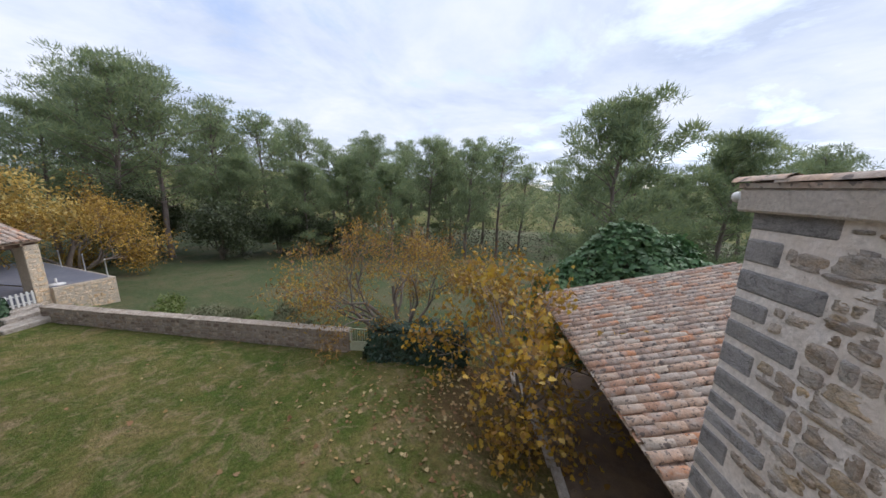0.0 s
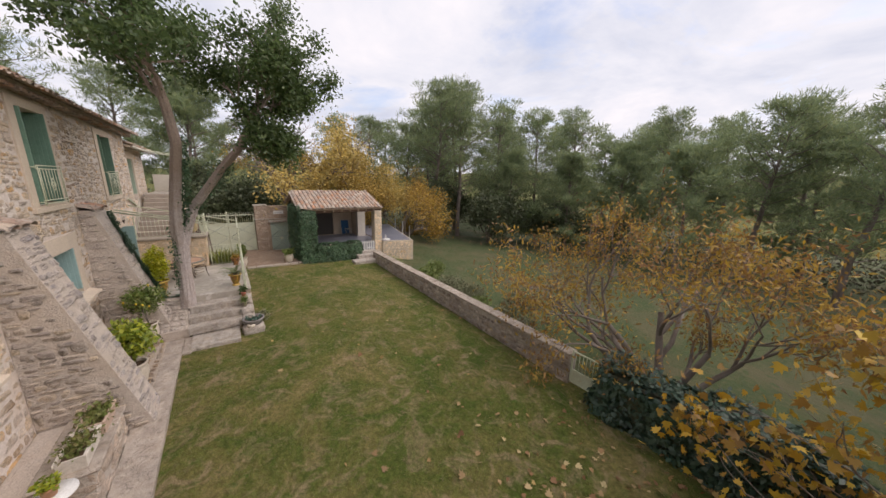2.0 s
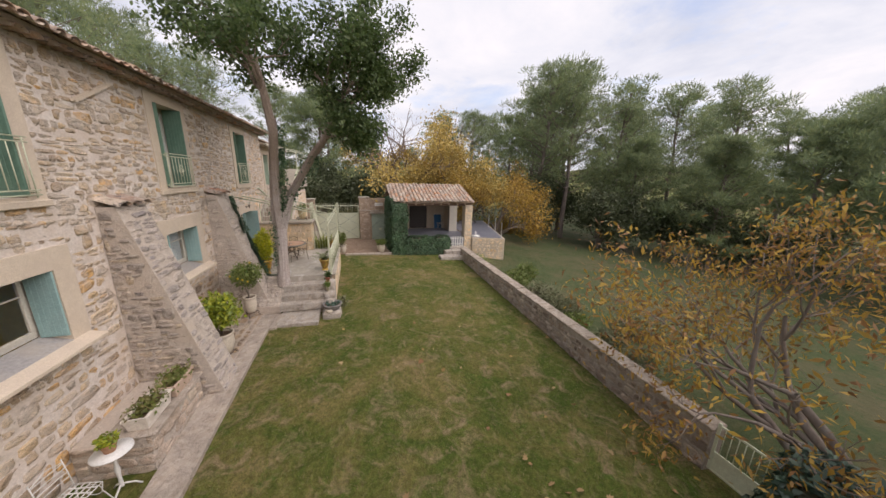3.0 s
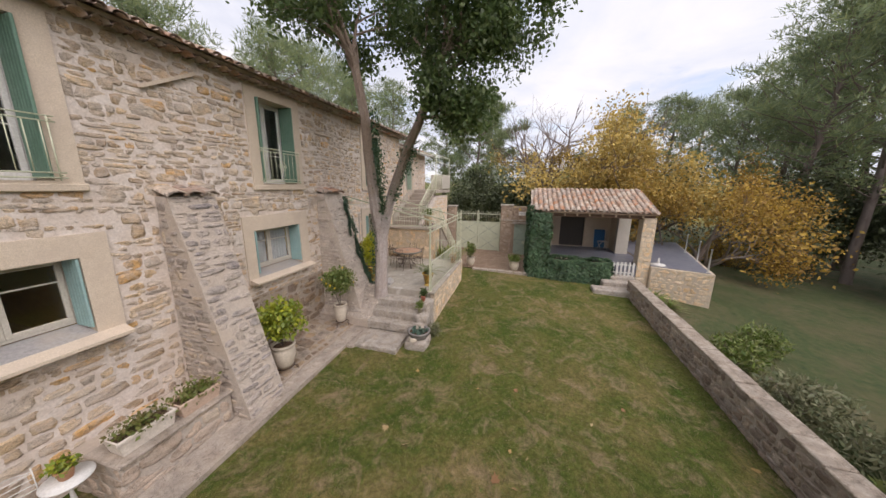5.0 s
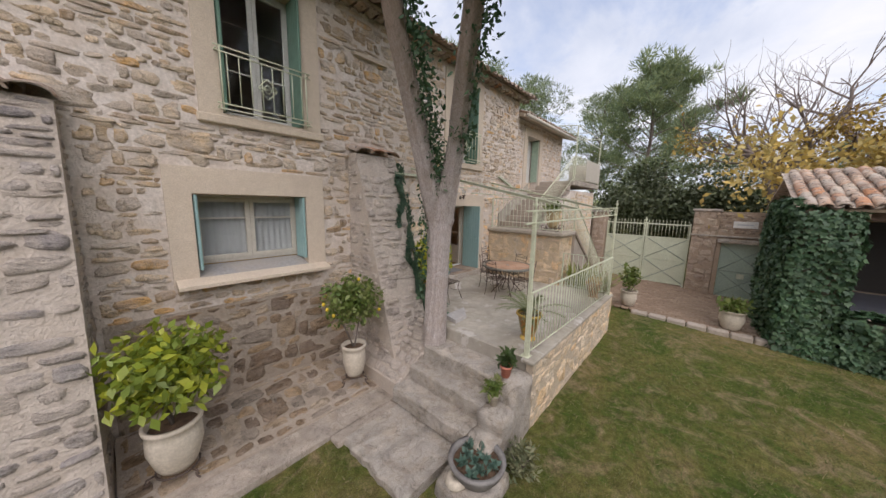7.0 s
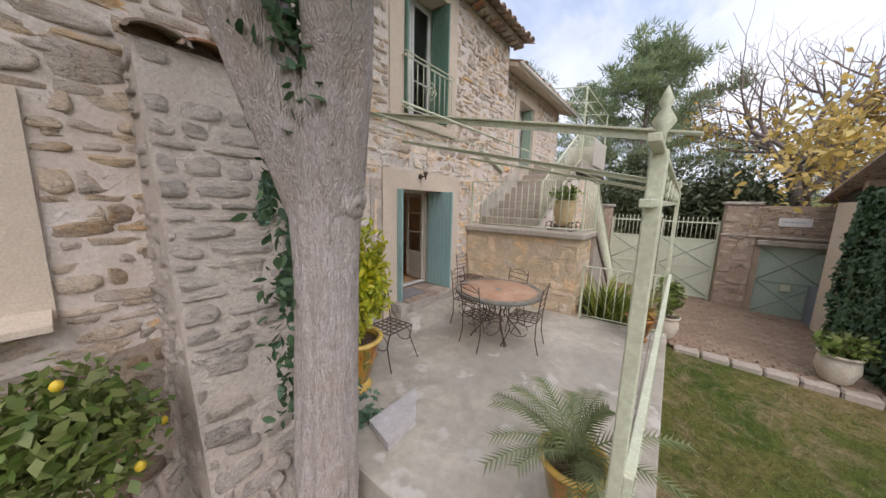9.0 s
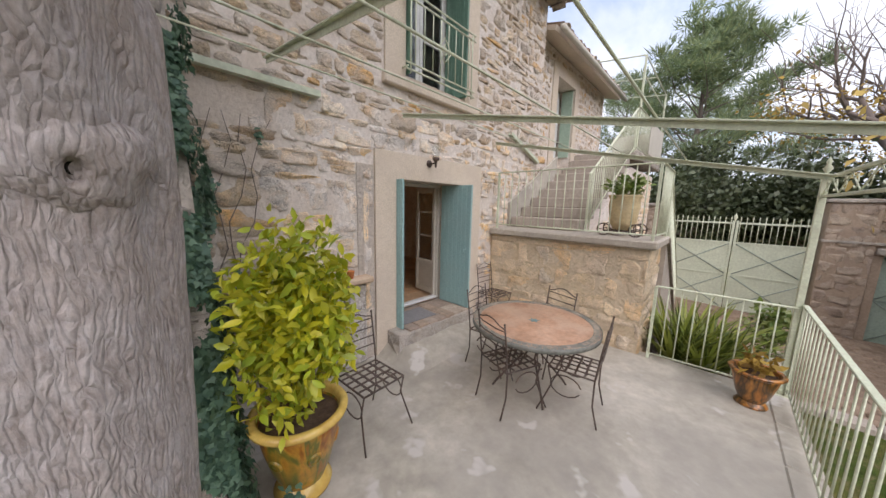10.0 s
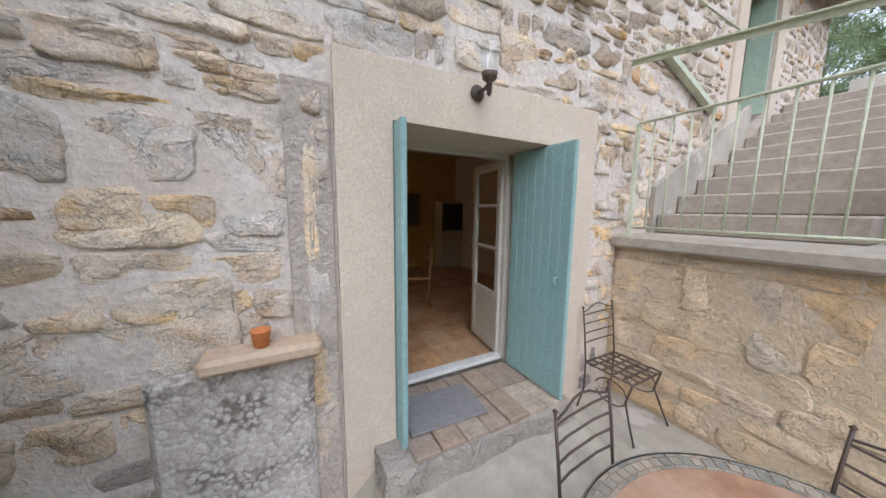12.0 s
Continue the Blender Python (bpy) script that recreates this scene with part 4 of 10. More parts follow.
# plain closing walls and floors
shell = Build()
rise = lambda y: EAVE - 0.05 - slope * (y - 0.38)
shell.box((-24.0, -8.2, -0.8), (EAST, -7.7, rise(-7.7)))
for xa, xb, top in ((EAST - 0.5, EAST, 0.0), (WEST, WEST + 0.4, 0.0), (-24.0, -23.5, -0.42)):
    shell.prism([(xa, -7.69, -0.8), (xa, -0.72, -0.8), (xa, -0.72, rise(-0.72) + top), (xa, -7.69, rise(-7.69) + top)], (xb - xa, 0, 0))
tagged(part("wall_south", shell, M["mortar"]), "plain stone walls closing the house", "wall", kind="structure")
floors = Build()
floors.box((-23.45, -7.65, 4.3), (EAST - 0.52, -0.52, 4.5))
tagged(part("ceiling", floors, M["render"]), "pale plaster ceiling of the ground floor", "ceiling", kind="structure")
fl = Build()
fl.box((-23.45, -7.65, 1.4), (EAST - 0.52, -0.505, 1.6))
M["floor_tile"] = surface("terracotta_floor", [(0.44, 0.25, 0.12), (0.52, 0.31, 0.16)], 0.5, 8, 3, (0.40, 0.22, 0.11), 0.4, 0.1, 0.003)
tagged(part("floor", fl, M["floor_tile"]), "warm terracotta tiled floor inside the house", "floor", kind="structure")


def tile_mesh(length=0.46, w0=0.112, w1=0.09, rise=0.075, thick=0.013, n=6):
    """A canal tile: a tapering half barrel, open below; its lower end at the origin, running up along +x."""
    b = Build()
    for inner in (0, 1):
        vs = []
        for x, w in ((0, w0), (length, w1)):
            for k in range(n + 1):
                t = math.pi * k / n
                q = 1 - inner * thick / 0.09
                vs.append((x, -w * math.cos(t) * q, rise * (w / w0) * math.sin(t) * q - inner * 0.001))
        fs = [(k, k + 1, n + 2 + k, n + 1 + k) for k in range(n)]
        b.add(vs, [f[::-1] for f in fs] if not inner else fs, True)
    o = len(b.v)
    n1 = 2 * (n + 1)
    b.f.extend((k, k + 1, n1 + k + 1, n1 + k) for k in range(n))
    b.smooth.extend([False] * n)
    return b


TILE = tile_mesh().mesh("roof_tile")
TILE.materials.append(M["tile"])


def tiled(parent, origin, up, across, rows, cols, seed, pitch=0.245, lap=0.37, near=None):
    """Canal tiles on a roof plane: origin at the lower corner, up the slope, across the eave. near(row, col): tiles that are parts."""
    up, across = Vector(up).normalized(), Vector(across).normalized()
    nor = up.cross(across)
    if nor.z < 0:
        nor = -nor
        side = -1
    else:
        side = 1
    r, rest = random.Random(seed), Build()
    for i in range(rows):
        for j in range(cols):
            p = Vector(origin) + up * (i * lap + (r.random() - 0.5) * 0.075) + across * (j * pitch + (r.random() - 0.5) * 0.03)
            p += nor * (0.02 + 0.022 * r.random() + 0.02 * noise.noise((p.x * 0.8, p.y * 0.8, seed)))
            yaw = (r.random() - 0.5) * 0.13
            a = (up + across * yaw).normalized()
            tilt = (a + nor * (0.05 + 0.05 * (r.random() - 0.5))).normalized()
            c = nor.cross(tilt).normalized()
            m = Matrix((tilt, c, tilt.cross(c))).transposed().to_4x4()
            m.translation = p
            if near is not None and near(i, j):
                part("roof_tile", TILE, M["tile"], parent, at=m)
            else:
                rest.add([m @ v.co for v in TILE.vertices], [tuple(q.vertices) for q in TILE.polygons], True)
    if rest.v:
        tagged(part("tile_field", rest, M["tile_bulk"], parent), kind="stuff")
    # channel tiles between the cover tiles
    ch = Build()
    for j in range(cols + 1):
        for i in range(rows):
            p = Vector(origin) + up * (i * lap - 0.03) + across * ((j - 0.5) * pitch)
            vs = []
            for s in (0, lap + 0.06):
                for k in range(5):
                    t = math.pi * k / 4
                    vs.append(p + up * s + across * (-0.1 * math.cos(t)) + nor * (0.05 - 0.05 * math.sin(t) + (0.012 if s == 0 else 0)))
            ch.add(vs, [(k, k + 1, 6 + k, 5 + k) for k in range(4)], True)
    tagged(part("channel_tiles", ch, M["tile_bulk"], parent), kind="stuff")


def roof_slab(origin, up, across, length, width, thick=0.09):
    up, across = Vector(up).normalized(), Vector(across).normalized()
    nor = up.cross(across)
    if nor.z < 0:
        nor = -nor
    o = Vector(origin) - nor * 0.004
    ring = [o, o + across * width, o + across * width + up * length, o + up * length]
    return Build().prism(ring, -nor * thick)


M["eave_wood"] = surface("brown_eave_board", [(0.34, 0.24, 0.17), (0.43, 0.32, 0.24)], 0.8, 30, 2, (0.46, 0.37, 0.29), 0.4, 0.3, 0.006)
up_s = (0, -1, slope)
roof = part("roof_main", roof_slab((WEST - 0.25, 0.26, EAVE + 0.095), up_s, (1, 0, 0), 8.9, EAST - WEST + 0.5, 0.06), M["butt_mortar"])
tagged(roof, "low-pitched roof of weathered clay canal tiles", "roof", kind="structure")
tiled(roof, (WEST - 0.2, 0.44, EAVE + 0.045), up_s, (1, 0, 0), 3, 70, 31)
corbel, rcb = Build(), random.Random(37)
for k in range(72):
    m = Matrix.Translation((WEST - 0.1 + k * 0.236 + 0.01 * rcb.random(), 0.27 + 0.02 * rcb.random(), EAVE - 0.055)) @ Matrix.Rotation(-math.pi / 2, 4, "Z")
    corbel.add([m @ Vector((v.co.x * 0.55, v.co.y, v.co.z)) for v in TILE.vertices], [tuple(q.vertices) for q in TILE.polygons], True)
tagged(part("corbel_tiles", corbel, M["tile_bulk"], roof), kind="stuff")
part("corbel_bed", Build().box((WEST - 0.12, 0.004, EAVE + 0.024), (EAST + 0.05, 0.25, EAVE + 0.075), 0.01), M["butt_mortar"], roof)
roof_w = part("roof_west_wing", roof_slab((-24.4, 0.2, 6.72), up_s, (1, 0, 0), 8.4, 24.4 + WEST - 0.02), M["render"])
tagged(roof_w, "lower tiled roof of the western wing", "roof", kind="structure")
tiled(roof_w, (-24.3, 0.26, 6.725), up_s, (1, 0, 0), 3, 20, 32)


def buttress(x0, x1, top, foot_y, top_y, base, seed, name, mortar, keep, facing, flank, label):
    """A sloping rubble buttress against the facade, with a cap of clay tile."""
    t = thing(name, label, "buttress", ((x0 + x1) / 2, 0, base), group="buttresses")
    inv = t.matrix_basis.inverted()
    ring = [Vector((x0, 0.003, base)), Vector((x0, foot_y, base)), Vector((x0, top_y, top)), Vector((x0, 0.003, top))]
    core = Build().prism([inv @ p for p in ring], (x1 - x0, 0, 0))
    part("core", core, M[mortar], t)
    L = math.hypot(foot_y - top_y, top - base)
    f = Face(inv @ Vector((x1, foot_y, base)), (-(x1 - x0), 0, 0), (0, top_y - foot_y, top - base))
    stones(f, rubble(0.0, x1 - x0, 0.0, L, [], seed, (0.08, 0.2), (0.2, 0.62), 0.03, 0.03, keep), M[facing], t, seed + 1, proud=(0.006, 0.035))
    inside = lambda u, v, h: u + h < foot_y + (top_y - foot_y) * v / (top - base) - 0.03
    fe = Face(inv @ Vector((x1, 0.0, base)), (0, 1, 0), (0, 0, 1))
    stones(fe, rubble(0.0, foot_y, 0.0, top - base, [], seed + 2, (0.07, 0.18), (0.16, 0.42), 0.03, 0.03, 0.9, inside), M[flank], t, seed + 3, proud=(0.008, 0.035))
    fw = Face(inv @ Vector((x0, foot_y, base)), (0, -1, 0), (0, 0, 1))
    insw = lambda u, v, h: foot_y - u + h < foot_y + (top_y - foot_y) * v / (top - base) - 0.03
    stones(fw, rubble(0.0, foot_y, 0.0, top - base, [], seed + 4, (0.07, 0.18), (0.16, 0.42), 0.04, 0.03, 1.0, insw), M[flank], t, seed + 5)
    for k in range(3):
        w = (x1 - x0) / 3
        p = inv @ Vector((x0 + w * (k + 0.5), top_y + 0.1, top + 0.01))
        m = Matrix.Translation(p) @ Matrix.Rotation(-math.pi / 2, 4, "Z") @ Matrix.Rotation(-0.3, 4, "Y") @ Matrix.Diagonal((1.0, w / 0.17, 1.3, 1))
        part("cap_tile", TILE, M["tile"], t, at=m)
    return t


buttress(-9.10, -8.24, 4.50, 1.66, 0.30, -0.25, 41, "buttress", "butt_mortar", 0.9, "grey_stone", "flank_stone", "sloping buttress of grey stones capped with a clay tile")
buttress(-13.52, -12.58, 4.46, 1.62, 0.28, 0.0, 51, "buttress", "butt_mortar", 0.8, "pale_stone", "pale_stone", "lime-washed sloping stone buttress with ivy on one side")

# ---------------- eastern wing at the start of the walk ----------------
wing_face = Face((3.2, 2.83, 0), (0, -1, 0), (0, 0, 1))
wing = part("wall_east_wing", Build().box((3.2, -3.0, -0.9), (8.5, 2.83, 6.78)), M["mortar"])
tagged(wing, "rubble stone gable wing with grey dressed quoins", "wall", kind="structure")
rq = random.Random(5)
v, k = -0.4, 0
qh = []
while v < 6.5:
    h = 0.2 + 0.1 * rq.random()
    w = (0.62 if k % 2 else 0.30) + 0.1 * rq.random()
    qh.append((0, w, v, v + h))
    b = Build()
    b.box((3.2 - 0.008 - 0.012 * rq.random(), 2.83 - w + 0.03 * rq.random(), v + 0.012 + 0.02 * rq.random()), (3.2 + (0.3 if k % 2 else 0.6), 2.845 + 0.012 * rq.random(), v + h - 0.012 - 0.02 * rq.random()), 0.03)
    part("quoin_stone", b, M["quoin"], wing)
    v, k = v + h, k + 1
wc = rubble(0.0, 5.6, -0.4, 6.6, qh, 61, (0.06, 0.2), (0.1, 0.36), 0.02, 0.06, 0.95)
stones(wing_face, wc, M["stone"], wing, 62, lambda c: c[0] < 1.7 and c[3] > 2.4, M["wing_stone"], (0.004, 0.026))
# west eave of the wing: tiles run up along +x
rw = part("roof_east_wing", roof_slab((3.08, -3.2, 6.86), (1, 0, 0.12), (0, 1, 0), 5.6, 6.12, 0.045), M["tile_bulk"])
tagged(rw, "clay tile roof edge of the eastern wing", "roof", kind="structure")
rv = random.Random(64)
for k in range(16):
    m = Matrix.Translation((3.13 + 0.02 * rv.random(), 2.96 - k * 0.38, 6.855 + 0.012 * rv.random())) @ Matrix.Rotation(-math.pi / 2 + 0.05 * (rv.random() - 0.5), 4, "Z") @ Matrix.Rotation(-0.05, 4, "Y") @ Matrix.Diagonal((1.0, 0.9, 0.75, 1))
    part("verge_tile", TILE, M["tile"], rw, at=m)
part("plaster_band", Build().box((3.10, -3.1, 6.60), (3.6, 2.93, 6.812), 0.02), M["butt_mortar"], rw)
part("gutter_end", Build().tube([(3.14, 2.9, 6.74), (3.14, 2.99, 6.73)], 0.05, 10), M["white_wood"], rw)
link = Build().box((EAST + 0.02, -1.8, -0.8), (3.15, -1.3, 6.6))
tagged(part("wall_link", link, M["mortar"]), "plain wall joining house and wing", "wall", kind="structure")

# ---------------- shed with the canal tile roof ----------------
SH0, SH1, SHX, SHZ = 2.9, 11.25, 3.62, 2.66
shed_up = (1, 0, 0.235)
shed = thing("shed", "open lean-to shed under a weathered canal tile roof", "shed", (SHX, SH0, ground_z(5, 7)))
si = shed.matrix_basis.inverted()
part("roof_deck", Build().prism([si @ p for p in [Vector((SHX + 0.05, SH0, SHZ)), Vector((SHX + 0.05, SH1, SHZ)), Vector((SHX + 7.0, SH1, SHZ + 1.64)), Vector((SHX + 7.0, SH0, SHZ + 1.64))]], (0, 0, -0.1)), M["eave_wood"], shed)
tiled(shed, si @ Vector((SHX, SH0 + 0.1, SHZ + 0.01)), shed_up, (0, 1, 0), 19, 34, 71, near=lambda i, j: i < 9 and j < 33)
# wall colour darkened to stand for the shade inside the open shed
M["shed_shade"] = surface("shaded_shed_wall", [(0.10, 0.08, 0.07), (0.15, 0.12, 0.10)], 0.95, 20, 2, (0.08, 0.07, 0.06), 0.5, 0.5, 0.01)
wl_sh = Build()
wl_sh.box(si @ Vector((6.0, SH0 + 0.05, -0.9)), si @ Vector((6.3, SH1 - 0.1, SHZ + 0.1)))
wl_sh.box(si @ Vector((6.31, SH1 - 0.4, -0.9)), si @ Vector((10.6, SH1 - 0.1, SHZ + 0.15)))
part("shed_wall", wl_sh, M["shed_shade"], shed)
for yy in np.arange(SH0 + 0.5, SH1, 0.62):
    part("rafter", Build().box(si @ Vector((SHX + 0.1, yy, SHZ - 0.2)), si @ Vector((5.99, yy + 0.08, SHZ - 0.08)), 0.006), M["eave_wood"], shed)
# ---------------- earth path and kerb by the shed ----------------
M["earth"] = surface("leaf_strewn_earth", [(0.10, 0.07, 0.05), (0.16, 0.115, 0.08)], 0.95, 20, 1.5, (0.20, 0.13, 0.07), 0.5, 0.7, 0.02)


def draped(pts_x, pts_y, lift, edge=None):
    """A sheet that follows the ground a little above it."""
    v = [(x, y, ground_z(x, y) + lift) for y in pts_y for x in pts_x]
    n = len(pts_x)
    return Build().add(v, [(j * n + i, j * n + i + 1, (j + 1) * n + i + 1, (j + 1) * n + i) for j in range(len(pts_y) - 1) for i in range(n - 1)], True)


tagged(part("path", draped(np.arange(3.25, 6.6, 0.5), np.arange(2.8, 12.6, 0.5), 0.045), M["earth"]), "dark earth path strewn with leaves", "path", kind="structure")
kerb = thing("kerb", "worn stone kerb between lawn and earth path", "kerb", (3.1, 3.0, -0.4), kind="structure")
rk = random.Random(8)
y = 3.0
while y < 10.4:
    ln = 0.7 + 0.5 * rk.random()
    x = 3.22 - 0.05 * (y - 3.0) + 0.012 * (y - 5.8) ** 2 * (1 if y > 5.8 else 0) * -1
    z = ground_z(x, y)
    b = Build().box((x - 3.1, y - 3.0, z - 0.15 + 0.4), (x - 3.1 + 0.24, y - 3.0 + ln - 0.02, z + 0.07 + 0.4 + 0.015 * rk.random()), 0.02)
    part("kerb_stone", b, M["step"], kerb)
    y += ln

# ---------------- low garden wall ----------------
LW_Y, LW0, LW1 = 11.14, -18.7, -4.15
lw = part("wall_garden", Build(), M["wall_mortar"])
cells_b, cap_b = Build(), None
lw_face = Face((LW1, LW_Y, 0), (-1, 0, 0), (0, 0, 1))
lw_face.n = Vector((0, -1, 0))
seg = 12
top_z = lambda x: 0.575 - 0.013 * (x + 4.2)
for k in range(seg):
    a, b2 = LW1 + (LW0 - LW1) * k / seg, LW1 + (LW0 - LW1) * (k + 1) / seg
    ring = [(a, LW_Y, ground_z(a, LW_Y) - 0.5), (b2, LW_Y, ground_z(b2, LW_Y) - 0.5), (b2, LW_Y, top_z(b2) - 0.08), (a, LW_Y, top_z(a) - 0.08)]
    cells_b.prism(ring, (0, 0.38, 0))
lw.data = cells_b.mesh("wall_garden")
lw.data.materials.append(M["wall_mortar"])
tagged(lw, "low dry garden wall of small stones with a flat coping", "garden wall", kind="structure")
ins = lambda u, v, h: ground_z(LW1 - u, LW_Y) - 0.1 < v < top_z(LW1 - u) - 0.12
stones(lw_face, rubble(0.0, LW1 - LW0, -0.75, 0.85, [], 81, (0.07, 0.19), (0.12, 0.42), 0.025, 0.03, 1.0, ins), M["wall_stone"], lw, 82, proud=(0.008, 0.035))
u = 0.0
rk = random.Random(9)
while u < LW1 - LW0:
    ln = min(0.5 + 0.45 * rk.random(), LW1 - LW0 - u)
    x = LW1 - u
    m = Matrix.Translation((x, LW_Y + 0.19, top_z(x - ln / 2) - 0.04)) @ Matrix.Rotation(0.012, 4, "Y")
    part("coping_stone", Build().box((-ln + 0.008 + 0.01 * rk.random(), -0.205 - 0.025 * rk.random(), -0.037), (0, 0.22, 0.036 + 0.018 * rk.random()), 0.016, m), M["cap"], lw)
    u += ln

# ---------------- terrace, steps, pavements ----------------
TX0, TX1, TY = -17.86, -13.32, 3.62
ter = part("terrace_slab", Build().box((TX0, 0.002, -0.3), (TX1, TY, TERRACE), 0.02), M["concrete"])
tagged(ter, "smooth pale concrete terrace floor", "terrace", kind="structure")
tw = part("wall_terrace", Build().box((TX0 - 0.02, TY + 0.002, -0.4), (TX1 + 0.02, TY + 0.12, TERRACE - 0.05)), M["warm_mortar"])
tagged(tw, "rubble retaining wall of the terrace with a stone edge", "retaining wall", kind="structure")
tf = Face((TX0 - 0.02, TY + 0.122, 0), (1, 0, 0), (0, 0, 1))
tf.n = Vector((0, 1, 0))
stones(tf, rubble(0.0, TX1 - TX0 + 0.07, 0.1, TERRACE - 0.06, [], 91, (0.10, 0.26), (0.2, 0.6), 0.002, 0.03), M["ashlar"], tw, 92, proud=(0.0, 0.007))
x = TX0 - 0.05
while x < TX1 + 0.05:
    ln = 0.62 + 0.3 * rk.random()
    part("edge_stone", Build().box((x, TY - 0.06, TERRACE - 0.048), (min(x + ln, TX1 + 0.1) - 0.006, TY + 0.15, TERRACE + 0.012), 0.014), M["concrete"], tw)
    x += ln

def rough_slab(lo, hi, seed, wear=0.014, n=9):
    """A stone slab with worn, wavering edges, lofted along y."""
    r, b = random.Random(seed), Build()
    vs = []
    for k in range(n):
        y = lo[1] + (hi[1] - lo[1]) * k / (n - 1)
        j = [(r.random() - 0.5) * 2 * wear for _ in range(6)]
        e = 0.02 + 0.012 * r.random()
        vs += [(lo[0], y, lo[2]), (hi[0] + j[0] * 0.5, y, lo[2]), (hi[0] + j[1], y, hi[2] - e + j[2] * 0.4), (hi[0] - e * 0.9 + j[1], y, hi[2] + j[3] * 0.35), ((lo[0] + hi[0]) / 2, y, hi[2] + j[4] * 0.4 - 0.004), (lo[0], y, hi[2])]
    fs = [(k * 6 + i, k * 6 + (i + 1) % 6, (k + 1) * 6 + (i + 1) % 6, (k + 1) * 6 + i) for k in range(n - 1) for i in range(6)]
    fs += [tuple(range(5, -1, -1)), tuple((n - 1) * 6 + i for i in range(6))]
    return b.add(vs, fs, False)


stair = thing("garden_steps", "worn stone steps climbing from the lawn to the terrace", "steps", (-12.4, 2.6, 0.2))
gi = stair.matrix_basis.inverted()
edges = [(-12.86, 1.05), (-12.52, 0.80), (-12.19, 0.56)]
for i, (xe, zt) in enumerate(edges):
    lo, hi = gi @ Vector((-13.315 if i == 0 else xe - 0.62, 1.92 - 0.02 * i, zt - 0.25)), gi @ Vector((xe + 0.01, 3.40 - 0.02 * i, zt))
    part("tread", rough_slab(lo, hi, 900 + i, 0.022, 14), M["step"], stair)
lo, hi = gi @ Vector((-12.35, 1.96, 0.0)), gi @ Vector((-11.24, 3.25, 0.265))
part("tread", rough_slab(lo, hi, 910, 0.03, 12), M["step"], stair)
part("foundation", Build().prism([gi @ Vector(p) for p in ((-13.31, 1.95, -0.2), (-12.25, 1.95, -0.2), (-12.25, 1.95, 0.24), (-13.31, 1.95, 0.98))], (0, 1.45, 0)), M["warm_mortar"], stair)


def boulder(lo, hi, seed, rough=0.04, cuts=4):
    """A weathered boulder or block: a cut cube with rounded corners and an uneven skin."""
    bm = bmesh.new()
    bmesh.ops.create_cube(bm, size=2.0)
    bmesh.ops.subdivide_edges(bm, edges=bm.edges[:], cuts=cuts, use_grid_fill=True)
    lo, hi = Vector(lo), Vector(hi)
    c, h = (lo + hi) / 2, (hi - lo) / 2
    b = Build()
    for v in bm.verts:
        p = v.co.copy()
        q = p.normalized() * 1.22
        p = p.lerp(q, 0.28)
        w = Vector((p.x * h.x, p.y * h.y, p.z * h.z))
        nz = noise.noise(w * 4.0 + Vector((seed, 0, 0))) + 0.5 * noise.noise(w * 11.0 + Vector((0, seed, 0)))
        b.v.append(tuple(c + w + p.normalized() * nz * rough))
    b.f = [tuple(v.index for v in f.verts) for f in bm.faces]
    b.smooth = [True] * len(b.f)
    bm.free()
    return b


flank = thing("stair_flank", "stepped rubble wall beside the steps carrying pots", "wall", (-12.8, 3.55, 0.2))
fi = flank.matrix_basis.inverted()
for k, (a, b2, zt) in enumerate(((-13.30, -12.76, 1.10), (-12.84, -12.42, 0.81), (-12.50, -12.12, 0.58))):
    part("block", boulder(fi @ Vector((a, 3.36, -0.3)), fi @ Vector((b2, 3.75, zt)), k + 3.3, 0.03, 6), M["step"], flank)

# stepped mass between the buttress and the steps
mass = thing("stair_wall", "rubble wall retaining the terrace beside the steps", "wall", (-13.0, 1.2, 0.2))
mi = mass.matrix_basis.inverted()
part("core", Build().prism([mi @ Vector(p) for p in ((-13.37, 0.01, -0.2), (-13.37, 0.01, 1.26), (-12.85, 0.01, 0.90), (-12.3, 0.01, 0.5), (-12.3, 0.01, -0.2))], (0, 1.86, 0)), M["butt_mortar"], mass)
mf = Face(mi @ Vector((-12.31, 1.89, 0.2)), (-1, 0, 0), (0, 0, 1))
stones(mf, rubble(0.0, 1.0, 0.0, 1.1, [], 95, (0.09, 0.2), (0.14, 0.4), 0.03, 0.03, 1.0, lambda u, v, h: v < 0.28 + 0.8 * u), M["pale_stone"], mass, 96)

ms_f = Face(mi @ Vector((-12.29, 0.03, 0.505)), (0, 1, 0), (-1.07, 0, 0.88))
stones(ms_f, rubble(0.0, 1.83, 0.0, 1.36, [], 195, (0.1, 0.24), (0.14, 0.42), 0.03, 0.03), M["pale_stone"], mass, 196, proud=(0.004, 0.02))

strip = part("pavement_strip", Build(), M["concrete"])
sb = Build()
sb.prism([(-12.35, 1.15, 0.1), (-3.0, 1.15, -0.2), (-3.0, 1.15, 0.03), (-9.0, 1.15, 0.21), (-12.35, 1.15, 0.24)], (0, 0.60, 0))
sb.box((-12.3, 1.745, 0.02), (-11.15, 1.965, 0.225), 0.015)
strip.data = sb.mesh("pavement_strip")
strip.data.materials.append(M["strip"])
tagged(strip, "narrow concrete strip along the foot of the house", "pavement", kind="structure")
ledge = thing("plinth", "low sloping plinth of bricks and stones along the facade", "plinth", (-11.0, 0.7, 0.0), kind="structure")
li = ledge.matrix_basis.inverted()
